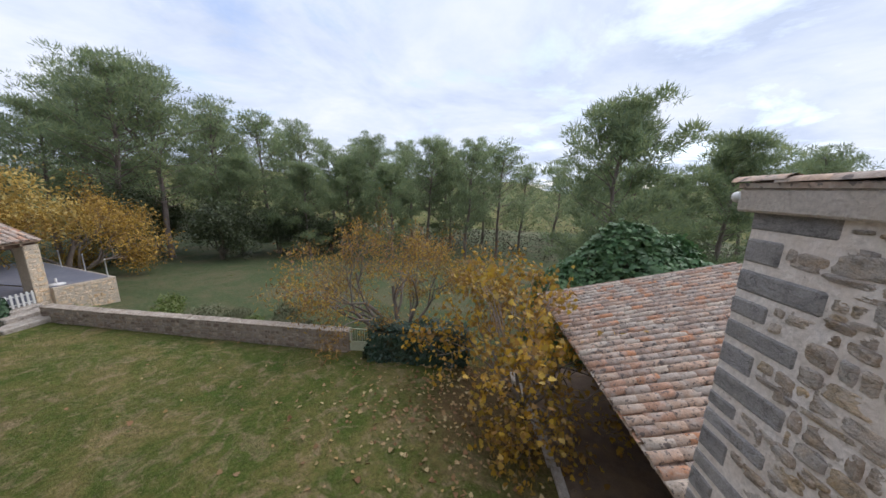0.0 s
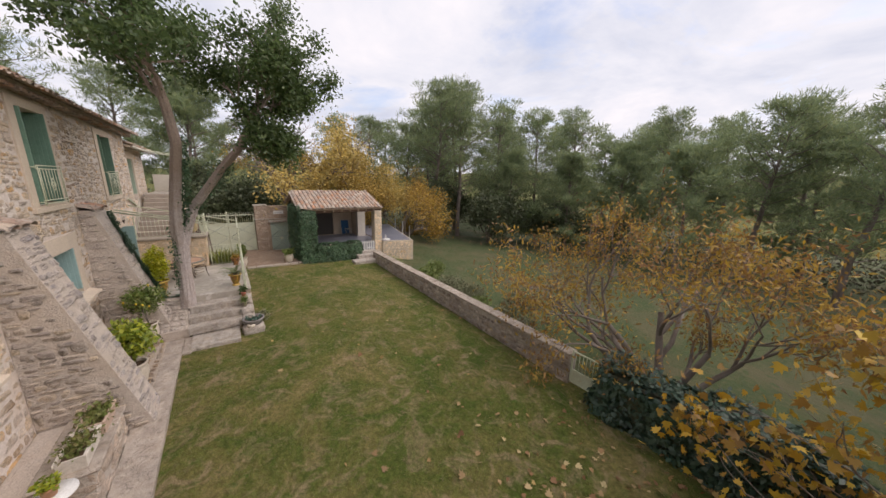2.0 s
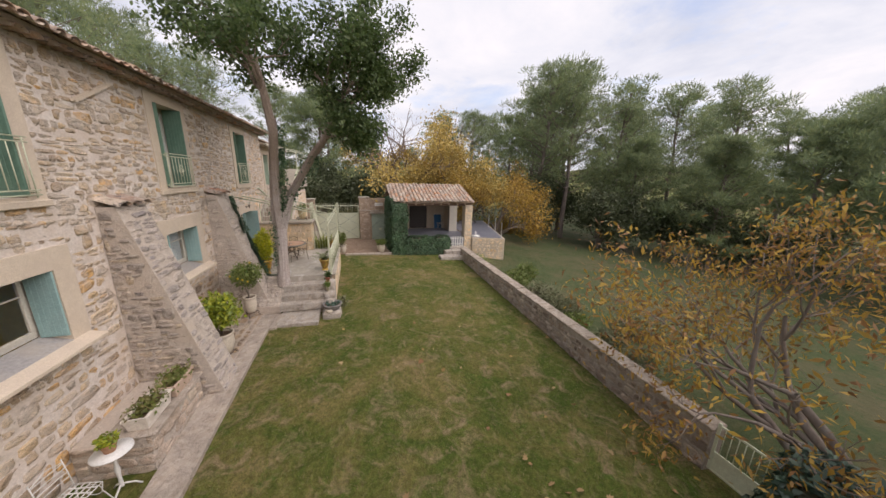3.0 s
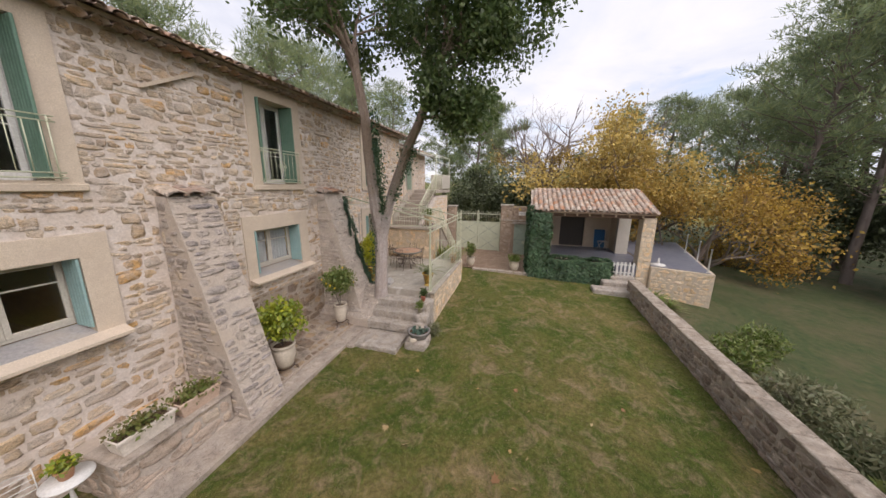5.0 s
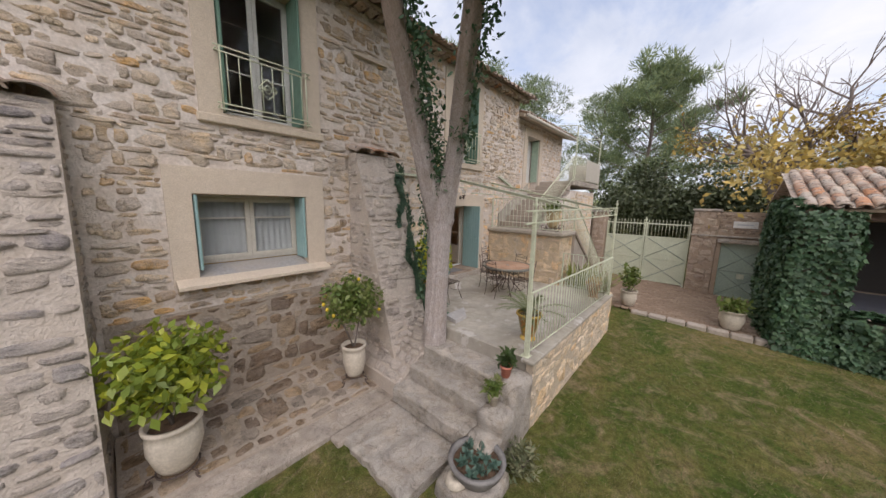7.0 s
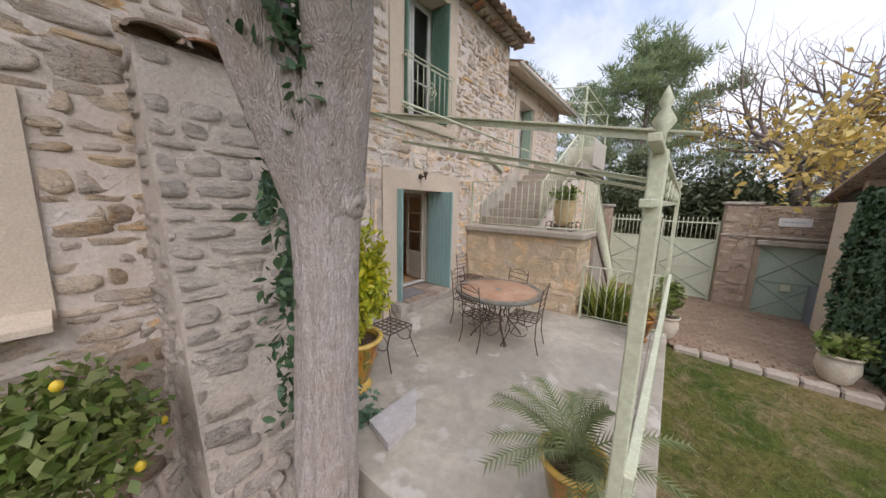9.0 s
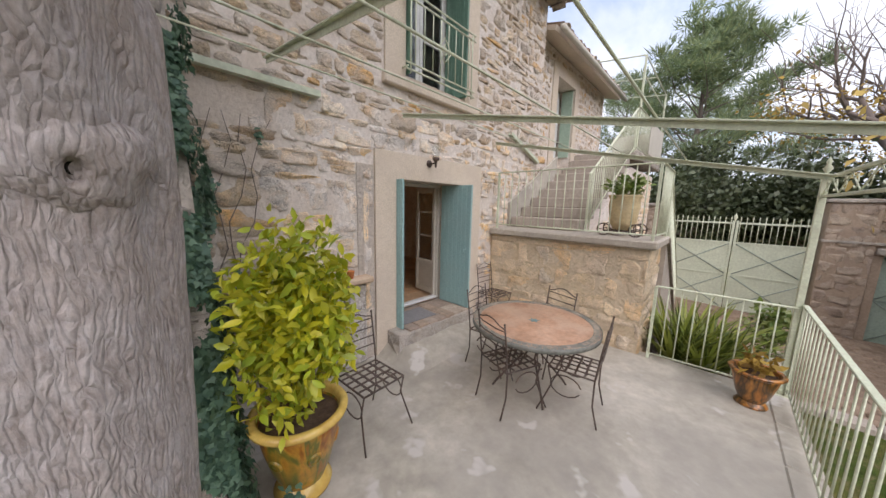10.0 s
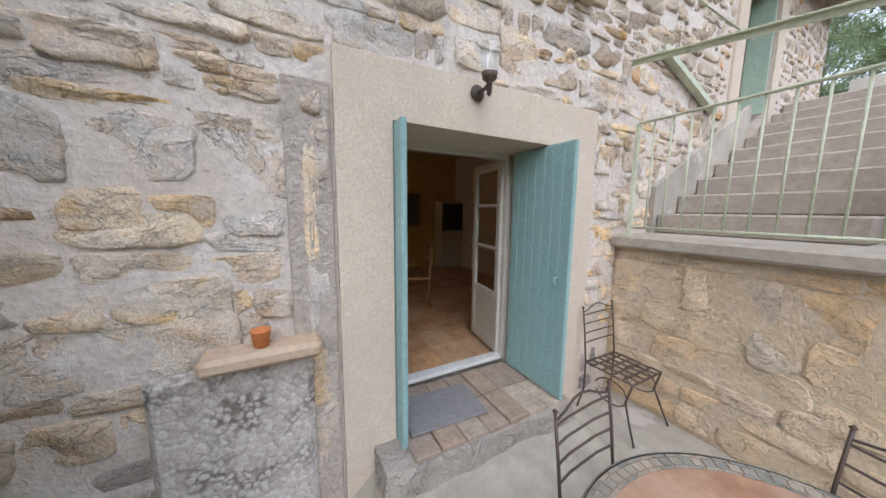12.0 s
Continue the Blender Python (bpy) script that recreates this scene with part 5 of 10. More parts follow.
part("bed", Build().prism([li @ Vector(p) for p in ((-9.12, 0.016, -0.2), (-9.12, 1.318, -0.2), (-9.12, 1.318, 0.26), (-9.12, 0.016, 0.44))], (-3.2, 0, 0)), M["foot_mortar"], ledge)
pf = Face(li @ Vector((-9.14, 1.31, 0.262)), (-1, 0, 0), (0, -1.315, 0.18))
stones(pf, rubble(0.0, 3.15, 0.0, 1.3, [], 97, (0.14, 0.3), (0.2, 0.5), 0.04, 0.03), M["dark_stone"], ledge, 98, lambda c: True, M["dark_piece"], (0.004, 0.02), "paver")

# raised bed with the troughs
bed = thing("raised_bed", "rendered stone planter wall along the facade", "planter wall", (-7.1, 0.6, 0.0))
bi = bed.matrix_basis.inverted()
part("bed_wall", Build().box(bi @ Vector((-8.232, 0.004, -0.3)), bi @ Vector((-6.52, 1.12, 0.74)), 0.03), M["butt_mortar"], bed)
bed_f = Face(bi @ Vector((-6.52, 1.12, 0.0)), (-1, 0, 0), (0, 0, 1))
bed_f.n = Vector((0, 1, 0))
stones(bed_f, rubble(0.0, 1.64, 0.0, 0.74, [], 191, (0.12, 0.24), (0.3, 0.7), 0.015, 0.02), M["bed_stone"], bed, 192, proud=(0.004, 0.03))
bed_e = Face(bi @ Vector((-6.52, 0.02, 0.0)), (0, 1, 0), (0, 0, 1))
stones(bed_e, rubble(0.0, 1.1, 0.0, 0.74, [], 193, (0.12, 0.24), (0.3, 0.6), 0.015, 0.02), M["bed_stone"], bed, 194, proud=(0.004, 0.03))
part("coping", Build().box(bi @ Vector((-8.232, 0.40, 0.742)), bi @ Vector((-6.50, 1.18, 0.80)), 0.02), M["strip"], bed)

# paved court before the gate
def paving():
    m, n, l, bs = nodes_of("court_paving")
    pos = n.new("ShaderNodeNewGeometry").outputs["Position"]
    col = ramped(n, l, noised(n, l, pos, 3, 6, 0.65), [(0.3, (0.14, 0.088, 0.055)), (0.5, (0.23, 0.16, 0.105)), (0.7, (0.32, 0.245, 0.18))])
    fine = noised(n, l, pos, 30, 5, 0.65)
    col = mixed(n, l, 0.7, col, ramped(n, l, fine, [(0.3, 0.55), (0.7, 1.35)]), "MULTIPLY")
    l.new(col, bs.inputs["Base Color"])
    bs.inputs["Roughness"].default_value = 0.9
    bp = n.new("ShaderNodeBump")
    bp.inputs["Strength"].default_value, bp.inputs["Distance"].default_value = 0.6, 0.015
    l.new(fine, bp.inputs["Height"])
    l.new(bp.outputs[0], bs.inputs["Normal"])
    return m


M["paving"] = paving()
M["stair_stone"] = surface("brown_stair_stone", [(0.33, 0.285, 0.235), (0.43, 0.375, 0.315)], 0.9, 20, 2.0, (0.34, 0.29, 0.25), 0.6, 0.6, 0.012)
court = Build()
cvx, cvy = np.linspace(-26.6, -17.88, 24), np.linspace(-0.3, 9.0, 24)
court.add([(x, y, court_z(x, y) + 0.012 * noise.noise((x * 1.3, y * 1.3, 6.0)) - (0.5 if x > -19.85 and y > 3.6 else 0.0)) for y in cvy for x in cvx], [(b2 * 24 + a, b2 * 24 + a + 1, b2 * 24 + a + 25, b2 * 24 + a + 24) for b2 in range(23) for a in range(23)], True)
ct = part("pavement_court", court, M["paving"])
tagged(ct, "brown cobbled court before the iron gate", "pavement", kind="structure")
cobb = Build()
rc = random.Random(4)
for i in range(30):
    for j in range(16):
        x, y = -19.98 - i * 0.19 + 0.03 * rc.random(), 3.45 + j * 0.21 + (i % 2) * 0.1
        if y > 6.7 or (i > 22 and y > 5.5):
            continue
        z = court_z(x, y) + 0.008
        cobb.box((x, y, z - 0.05), (x + 0.165, y + 0.185, z + 0.002 + 0.010 * rc.random()), 0.02)
tagged(part("cobbles", cobb, surface("cobble", [(0.25, 0.175, 0.12), (0.28, 0.20, 0.14), (0.23, 0.16, 0.11), (0.30, 0.22, 0.155)], 0.85, 30, 1.2, (0.22, 0.155, 0.105), 0.7, 0.6, 0.01, pick="island"), ct), kind="stuff")
for k in range(9):
    part("edge_stone", Build().box((-19.9, 3.95 + k * 0.44, 0.15), (-19.66, 3.95 + k * 0.44 + 0.42, 0.445 - 0.0075 * k), 0.03), M["stair_stone"], ct)

# ---------------- window and door surrounds, shutters, guards ----------------
def surround(name, o, s, label, sill=True):
    """A raised render band round an opening (x east, x west, sill, head) out to the edges s."""
    t = thing(name, label, "window surround" if sill else "door surround", ((o[0] + o[1]) / 2, 0, o[2]), kind="structure")
    inv = t.matrix_basis.inverted()
    f = Face(inv @ Vector((s[0], 0.035, s[2])), (-1, 0, 0), (0, 0, 1))
    f.n = Vector((0, 1, 0))
    part("band", holed_wall(f, 0, s[0] - s[1], 0, s[3] - s[2], [(s[0] - o[0], s[0] - o[1], o[2] - s[2], o[3] - s[2])], 0.033), M["render"], t)
    # thin plastered reveals
    for x, w in ((o[0], -0.015), (o[1], 0.015)):
        part("reveal", Build().box(inv @ Vector((min(x, x + w), -0.42, o[2])), inv @ Vector((max(x, x + w), 0.034, o[3]))), M["render"], t)
    part("reveal", Build().box(inv @ Vector((o[1] + 0.016, -0.42, o[3] - 0.015)), inv @ Vector((o[0] - 0.016, 0.034, o[3]))), M["render"], t)
    return t, inv


def shutter(t, inv, x, y0, y1, z0, z1, mat, boards=6, knob=None):
    """A plank shutter standing square to the facade at x, from y0 (hinges) to y1."""
    sh = part("shutter", Build().box(inv @ Vector((x - 0.014, y0, z0)), inv @ Vector((x + 0.014, y1, z1)), 0.003), mat, t)
    w = (y1 - y0) / boards
    for k in range(boards):
        for sx in (-1, 1):
            b = Build().box(inv @ Vector((x + sx * 0.0145 - 0.004, y0 + k * w + 0.004, z0 + 0.01)), inv @ Vector((x + sx * 0.0145 + 0.004, y0 + (k + 1) * w - 0.004, z1 - 0.01)), 0.003)
            part("board", b, mat, sh)
    for z in (z0 + 0.22, z1 - 0.22):
        part("hinge", Build().box(inv @ Vector((x - 0.024, y0, z)), inv @ Vector((x - 0.019, y1 - 0.1, z + 0.03)), 0.002), mat, sh)
    return sh


def casement(t, inv, x0, x1, z0, z1, y, leaf_bars, mat, curtain=False):
    """A two-leaf window between x0 (west) and x1 (east)."""
    fr = Build()
    fr.box(inv @ Vector((x0, y - 0.05, z0)), inv @ Vector((x0 + 0.05, y, z1)), 0.005).box(inv @ Vector((x1 - 0.05, y - 0.05, z0)), inv @ Vector((x1, y, z1)), 0.005)
    fr.box(inv @ Vector((x0 + 0.051, y - 0.05, z1 - 0.05)), inv @ Vector((x1 - 0.051, y, z1)), 0.005).box(inv @ Vector((x0 + 0.051, y - 0.05, z0)), inv @ Vector((x1 - 0.051, y, z0 + 0.05)), 0.005)
    part("window_frame", fr, mat, t)
    mid = (x0 + x1) / 2
    for a, b in ((x0 + 0.052, mid - 0.001), (mid + 0.001, x1 - 0.052)):
        lf = Build()
        for c, d, e, f in ((a, a + 0.065, z0 + 0.052, z1 - 0.052), (b - 0.065, b, z0 + 0.052, z1 - 0.052), (a + 0.056, b - 0.056, z0 + 0.052, z0 + 0.12), (a + 0.056, b - 0.056, z1 - 0.11, z1 - 0.052)):
            lf.box(inv @ Vector((c, y - 0.035, e)), inv @ Vector((d, y + 0.012, f)), 0.006)
        for q in leaf_bars:
            zz = z0 + (z1 - z0) * q
            lf.box(inv @ Vector((a + 0.056, y - 0.03, zz - 0.012)), inv @ Vector((b - 0.056, y + 0.008, zz + 0.012)), 0.004)
        sash = part("sash", lf, mat, t)
        pane = part("pane", Build().box(inv @ Vector((a + 0.05, y - 0.014, z0 + 0.11)), inv @ Vector((b - 0.05, y - 0.008, z1 - 0.1))), M["glass"], sash)
        pane.visible_shadow = False
        if curtain:
            cu = Build()
            n = 22
            vs = []
            for k in range(n + 1):
                xx = a + 0.04 + (b - a - 0.08) * k / n
                for zz in (z0 + 0.08, z1 - 0.1):
                    vs.append(inv @ Vector((xx, y - 0.085 + 0.014 * math.sin(k * 1.9), zz)))
            cu.add(vs, [(2 * k, 2 * k + 2, 2 * k + 3, 2 * k + 1) for k in range(n)], True)
            part("curtain", cu, M["curtain"], sash, "sheer grey curtain")


def guard(t, inv, x0, x1, z0, z1, y=0.13):
    """An iron window guard with a diamond in the middle."""
    g = Build()
    for z in (z0, z0 + 0.07, z1 - 0.07, z1):
        g.tube([inv @ Vector((x0, y, z)), inv @ Vector((x1, y, z))], 0.011, 6)
    for x in (x0 + 0.03, x1 - 0.03):
        for z in (z0 + 0.035, z1 - 0.035):
            g.tube([inv @ Vector((x, 0.03, z)), inv @ Vector((x, y, z))], 0.011, 6)
        g.tube([inv @ Vector((x + (0.04 if x < (x0 + x1) / 2 else -0.04), y, z0 - 0.04)), inv @ Vector((x + (0.04 if x < (x0 + x1) / 2 else -0.04), y, z1 + 0.01))], 0.010, 6)
    rail = part("guard_rail", g, M["iron_paint"], t, "pale green iron window guard")
    n = 9
    for k in range(1, n):
        x = x0 + (x1 - x0) * k / n
        if k == n // 2 + 0 and n % 2 == 0:
            continue
        part("bar", Build().tube([inv @ Vector((x, y, z0 + 0.07)), inv @ Vector((x, y, z1 - 0.07))], 0.007, 6), M["iron_paint"], rail)
    cx, cz = (x0 + x1) / 2, (z0 + z1) / 2
    dm = Build()
    for q in (0.13, 0.06):
        pts = [inv @ Vector((cx + q, y, cz)), inv @ Vector((cx, y, cz + q * 1.15)), inv @ Vector((cx - q, y, cz)), inv @ Vector((cx, y, cz - q * 1.15)), inv @ Vector((cx + q, y, cz))]
        for a, b in zip(pts, pts[1:]):
            dm.tube([a, b], 0.007, 6)
    dm.tube([inv @ Vector((cx - 0.13, y, cz)), inv @ Vector((cx + 0.13, y, cz))], 0.006, 6)
    part("diamond", dm, M["iron_paint"], rail)


M["warm_white"] = surface("cream_painted_wood", [(0.52, 0.49, 0.42), (0.58, 0.55, 0.48)], 0.5, 40, 3, (0.46, 0.43, 0.37), 0.3, 0.1, 0.003)
for k, (o, s) in WINDOWS.items():
    upper = k[0] == "u"
    t, inv = surround("window_" + {"w1": "1", "w2": "2", "u1": "3", "u2": "4", "u3": "5"}[k], o, s,
                      "tall window with green shutters and an iron guard" if upper else "low window in a cream surround with blue-green shutters")
    if upper:
        casement(t, inv, o[1] + 0.02, o[0] - 0.02, o[2], o[3] - 0.02, -0.36, (0.36,), M["white_wood"])
        shutter(t, inv, o[0] - 0.05, -0.33, 0.09, o[2] + 0.03, o[3] - 0.03, M["dark_shutter"])
        shutter(t, inv, o[1] + 0.05, -0.33, 0.09, o[2] + 0.03, o[3] - 0.03, M["dark_shutter"])
        guard(t, inv, o[1] - 0.08, o[0] + 0.06, o[2] + 0.04, o[2] + 0.86)
        part("sill", Build().box(inv @ Vector((s[1] - 0.03, -0.35, s[2] - 0.01)), inv @ Vector((s[0] + 0.03, 0.075, o[2] - 0.04)), 0.015), M["render"], t)
    else:
        casement(t, inv, o[1] + 0.02, o[0] - 0.02, o[2] + 0.17, o[3] - 0.02, -0.36, (0.66,), M["warm_white"], k == "w2")
        shutter(t, inv, o[0] - 0.05, -0.33, 0.05, o[2] + 0.15, o[3] - 0.03, M["shutter"], 5)
        shutter(t, inv, o[1] + 0.05, -0.33, 0.03, o[2] + 0.15, o[3] - 0.03, M["shutter"], 5)
        xa, xb = o[1] + 0.016, o[0] - 0.016
        b = Build().prism([inv @ Vector((xa, -0.36, o[2] + 0.16)), inv @ Vector((xa, 0.034, o[2] + 0.045)), inv @ Vector((xa, 0.034, o[2] + 0.002)), inv @ Vector((xa, -0.36, o[2] + 0.002))], (xb - xa, 0, 0))
        part("sill", b, M["sill"], t, "sloping blue-grey cement sill")
        xa, xb = s[1] + 0.02, s[0] - 0.02
        b = Build().prism([inv @ Vector((xa, 0.0345, o[2] + 0.045)), inv @ Vector((xa, 0.27, s[2] + 0.045)), inv @ Vector((xa, 0.27, s[2] - 0.005)), inv @ Vector((xa, 0.0345, s[2] - 0.03))], (xb - xa, 0, 0))
        part("sill_nose", b, M["render"], t, "jutting edge of the cement sill")

# the open front door
o, s = DOOR
t, inv = surround("door_1", o, s, "open front door in a cream surround with plank shutters", False)
shutter(t, inv, o[0] - 0.04, -0.33, 0.14, 1.50, o[3] - 0.02, M["shutter"], 6)
sh = shutter(t, inv, o[1] + 0.06, -0.33, 0.28, 1.60, o[3] - 0.02, M["shutter"], 7)
part("handle", Build().tube([inv @ Vector((o[1] + 0.09, 0.21, 2.52)), inv @ Vector((o[1] + 0.13, 0.21, 2.53)), inv @ Vector((o[1] + 0.13, 0.21, 2.46))], 0.009, 6), M["shutter"], sh)
fr = Build()
fr.box(inv @ Vector((o[1] + 0.02, -0.47, 1.63)), inv @ Vector((o[1] + 0.08, -0.40, o[3])), 0.006).box(inv @ Vector((o[0] - 0.08, -0.47, 1.63)), inv @ Vector((o[0] - 0.02, -0.40, o[3])), 0.006)
fr.box(inv @ Vector((o[1] + 0.081, -0.47, o[3] - 0.06)), inv @ Vector((o[0] - 0.081, -0.40, o[3])), 0.006)
part("door_frame", fr, M["warm_white"], t)
part("threshold", Build().box(inv @ Vector((o[1] + 0.02, -0.5, 1.61)), inv @ Vector((o[0] - 0.02, -0.40, 1.645)), 0.006), M["white_wood"], t)
# glazed leaf swung inwards on the west jamb
leaf_m = Matrix.Translation(inv @ Vector((o[1] + 0.085, -0.45, 1.65))) @ Matrix.Rotation(radians(-99), 4, "Z")
lf = Build()
W, Hh = 0.56, 1.80
for a, b2, c, d in ((0, 0.07, 0, Hh), (W - 0.07, W, 0, Hh), (0.071, W - 0.071, 0, 0.1), (0.071, W - 0.071, Hh - 0.08, Hh), (0.071, W - 0.071, 0.5, 0.58), (0.071, W - 0.071, 0.98, 1.01), (0.071, W - 0.071, 1.38, 1.41)):
    lf.box((a, -0.02, c), (b2, 0.02, d), 0.006)
lf.box((0.071, -0.008, 0.1), (W - 0.071, 0.008, 0.5))
leaf = part("door_leaf", lf, M["warm_white"], t, "cream glazed door leaf", at=leaf_m)
for c, d in ((0.58, 0.98), (1.01, 1.38), (1.41, Hh - 0.08)):
    g = part("pane", Build().box((0.066, -0.004, c - 0.005), (W - 0.066, 0.004, d + 0.005)), M["glass"], leaf)
    g.visible_shadow = False
# stone doorstep, tiles and mat
def rough_step(di, o):
    """A cement-smeared front that flares out unevenly towards the terrace."""
    prof = [(0.004, TERRACE - 0.05), (0.004, 1.572), (0.15, 1.574), (0.272, 1.572), (0.292, 1.558), (0.302, 1.50), (0.325, 1.42), (0.355, 1.345), (0.42, 1.297), (0.50, TERRACE - 0.012), (0.50, TERRACE - 0.05)]
    b, vs, fs, nx, k = Build(), [], [], 30, len(prof)
    x0, x1 = o[1] - 0.05, o[0] + 0.12
    for i in range(nx + 1):
        x = x0 + (x1 - x0) * i / nx
        for j, (y, z) in enumerate(prof):
            w = 0.0 if j < 3 else 1.0
            dy = w * (0.035 * noise.noise((x * 2.2, 0.7, z * 2.0)) + 0.018 * noise.noise((x * 8.0, 3.1, z * 7.0)))
            dz = (0.010 * noise.noise((x * 6.0, y * 6.0, 1.3)) - 0.006) if 1 < j < k - 2 else 0.0
            flare = 0.10 * max((1.5 - z) / 0.25, 0.0) * (1 if j > 4 else 0)
            xs = x + (flare if i == nx else -flare * 0.4 if i == 0 else 0.0)
            vs.append(di @ Vector((xs, y + dy, z + dz)))
    for i in range(nx):
        for j in range(k):
            fs.append((i * k + j, i * k + (j + 1) % k, (i + 1) * k + (j + 1) % k, (i + 1) * k + j))
    fs += [tuple(range(k))[::-1], tuple(nx * k + j for j in range(k))]
    return b.add(vs, fs)


ds = thing("doorstep", "low stone doorstep laid with worn clay tiles", "doorstep", (-16.15, 0.0, TERRACE))
di = ds.matrix_basis.inverted()
part("block", Build().box(di @ Vector((o[1] + 0.005, -0.498, 1.505)), di @ Vector((o[0] - 0.005, -0.002, 1.565)), 0.03), M["step"], ds)
part("block", rough_step(di, o), M["step"], ds)
# cement fillet that runs out from the step onto the terrace
ease = lambda a: (lambda q: q * q * (3 - 2 * q))(min(max(a, 0.0), 1.0))
av, af = [], []
for i in range(33):
    x = o[1] - 0.28 + (o[0] - o[1] + 0.60) * i / 32
    for j in range(19):
        y = 0.006 + 0.80 * j / 18
        h = ease((x - o[1] + 0.28) / 0.22) * ease((o[0] + 0.32 - x) / 0.26) * ease((0.80 - y) / 0.50)
        av.append(di @ Vector((x, y, TERRACE - 0.012 + 0.165 * h + 0.012 * h * noise.noise((x * 4, y * 4, 2.0)))))
for i in range(32):
    for j in range(18):
        af.append((i * 19 + j, i * 19 + 19 + j, i * 19 + 20 + j, i * 19 + j + 1))
part("apron", Build().add(av, af, True), M["concrete"], ds, "smooth cement fillet sloping to the terrace")
M["paver"] = surface("worn_clay_paver", [(0.36, 0.27, 0.20), (0.42, 0.34, 0.27), (0.32, 0.25, 0.20), (0.46, 0.38, 0.30)], 0.85, 30, 4, (0.28, 0.22, 0.17), 0.5, 0.3, 0.006, pick="object")
xx = o[1] + 0.1
for k in range(7):
    for j in range(2):
        part("tile", Build().box(di @ Vector((o[1] + 0.03 + k * 0.172, -0.38 + j * 0.33, 1.55)), di @ Vector((o[1] + 0.195 + k * 0.172, -0.06 + j * 0.33, 1.592 + 0.004 * (k % 3))), 0.006), M["paver"], ds)
M["mat"] = surface("grey_door_mat", [(0.20, 0.19, 0.19), (0.25, 0.24, 0.24)], 0.95, 120, 6, None, 0, 0.4, 0.004)
mat_ob = part("door_mat", Build().box((-0.28, -0.19, 0), (0.28, 0.19, 0.012), 0.004), M["mat"], at=pose(-15.9, -0.06, 1.603, 0, 0, -3))
tagged(mat_ob, "thin grey rubber-edged door mat on the doorstep", "door mat")
# wall lantern
wl_t = thing("wall_lantern", "black wall lantern with a clear glass shade above the door", "wall lamp", (-16.08, 0.036, 3.72))
part("back_plate", Build().lathe([(0.0, 0), (0.045, 0), (0.05, 0.012), (0.03, 0.025), (0.0, 0.028)], n=16), M["black_iron"], wl_t, at=pose(0, 0, 0, -90, 0, 0))
part("arm", Build().tube([(0, 0.02, 0), (0, 0.09, 0.0), (0, 0.13, 0.02)], 0.011, 8), M["black_iron"], wl_t)
part("cup", Build().lathe([(0.0, -0.06), (0.014, -0.045), (0.018, 0.02), (0.042, 0.04), (0.048, 0.072), (0.0, 0.072)], (0, 0.13, 0.0), 16), M["black_iron"], wl_t)
sg = part("glass_shade", Build().lathe([(0.046, 0.075), (0.062, 0.19), (0.064, 0.225), (0.062, 0.225), (0.06, 0.19), (0.044, 0.078)], (0, 0.13, 0.0), 20), M["clear"], wl_t, "clear ribbed glass shade")
sg.visible_shadow = False
# small stone shelf with a terracotta cup, and pitted block beneath
sh_t = part("stone_shelf", Build().box((-15.12, 0.0, 2.28), (-14.62, 0.17, 2.355), 0.02), surface("tan_shelf_stone", [(0.46, 0.33, 0.22), (0.54, 0.41, 0.29)], 0.9, 30, 5, (0.58, 0.48, 0.37), 0.5, 0.6, 0.01))
tagged(sh_t, "small stone shelf let into the wall", "shelf")
cup = part("terracotta_cup", Build().lathe([(0.0, 0), (0.03, 0), (0.042, 0.075), (0.046, 0.08), (0.04, 0.082), (0.028, 0.01), (0, 0.01)], n=16), plain("orange_clay", (0.62, 0.22, 0.07), 0.7), at=pose(-14.86, 0.09, 2.356))
tagged(cup, "tiny terracotta pot standing on the stone shelf", "flower pot")
M["pitted"] = pebbled("pitted_block", [(0.50, 0.455, 0.41), (0.54, 0.50, 0.46), (0.46, 0.415, 0.37), (0.58, 0.545, 0.51)], 34.0)
pb = part("stone_block", Build().box((-15.08, 0.0, TERRACE), (-14.42, 0.075, 2.27), 0.03), M["pitted"])
tagged(pb, "big pitted grey stone block at the foot of the wall", "stone block")
# iron profiles fixed to the facade
for k, (a, b2) in enumerate((((-13.5, 4.17), (-14.6, 4.17)), ((-18.07, 4.45), (-19.2, 4.08)), ((-8.3, 6.32), (-9.25, 6.82)), ((-12.75, 6.3), (-13.5, 6.3)))):
    pa, pb2 = Vector((a[0], 0.05, a[1])), Vector((b2[0], 0.05, b2[1]))
    d = (pb2 - pa)
    m = Matrix.Translation(pa) @ d.to_track_quat("X", "Z").to_matrix().to_4x4()
    prof = Build().box((0, -0.035, -0.004), (d.length, 0.035, 0.004), 0, m).box((0, -0.035, 0.0041), (d.length, -0.03, 0.05), 0, m).box((0, 0.03, 0.0041), (d.length, 0.035, 0.05), 0, m)
    tagged(part("iron_bracket", prof, M["gate_paint"] if k < 2 else M["render"]), "channel-shaped bracket fixed along the stone facade" if k < 2 else "plastered ledge in the stone facade", "bracket", "facade brackets")
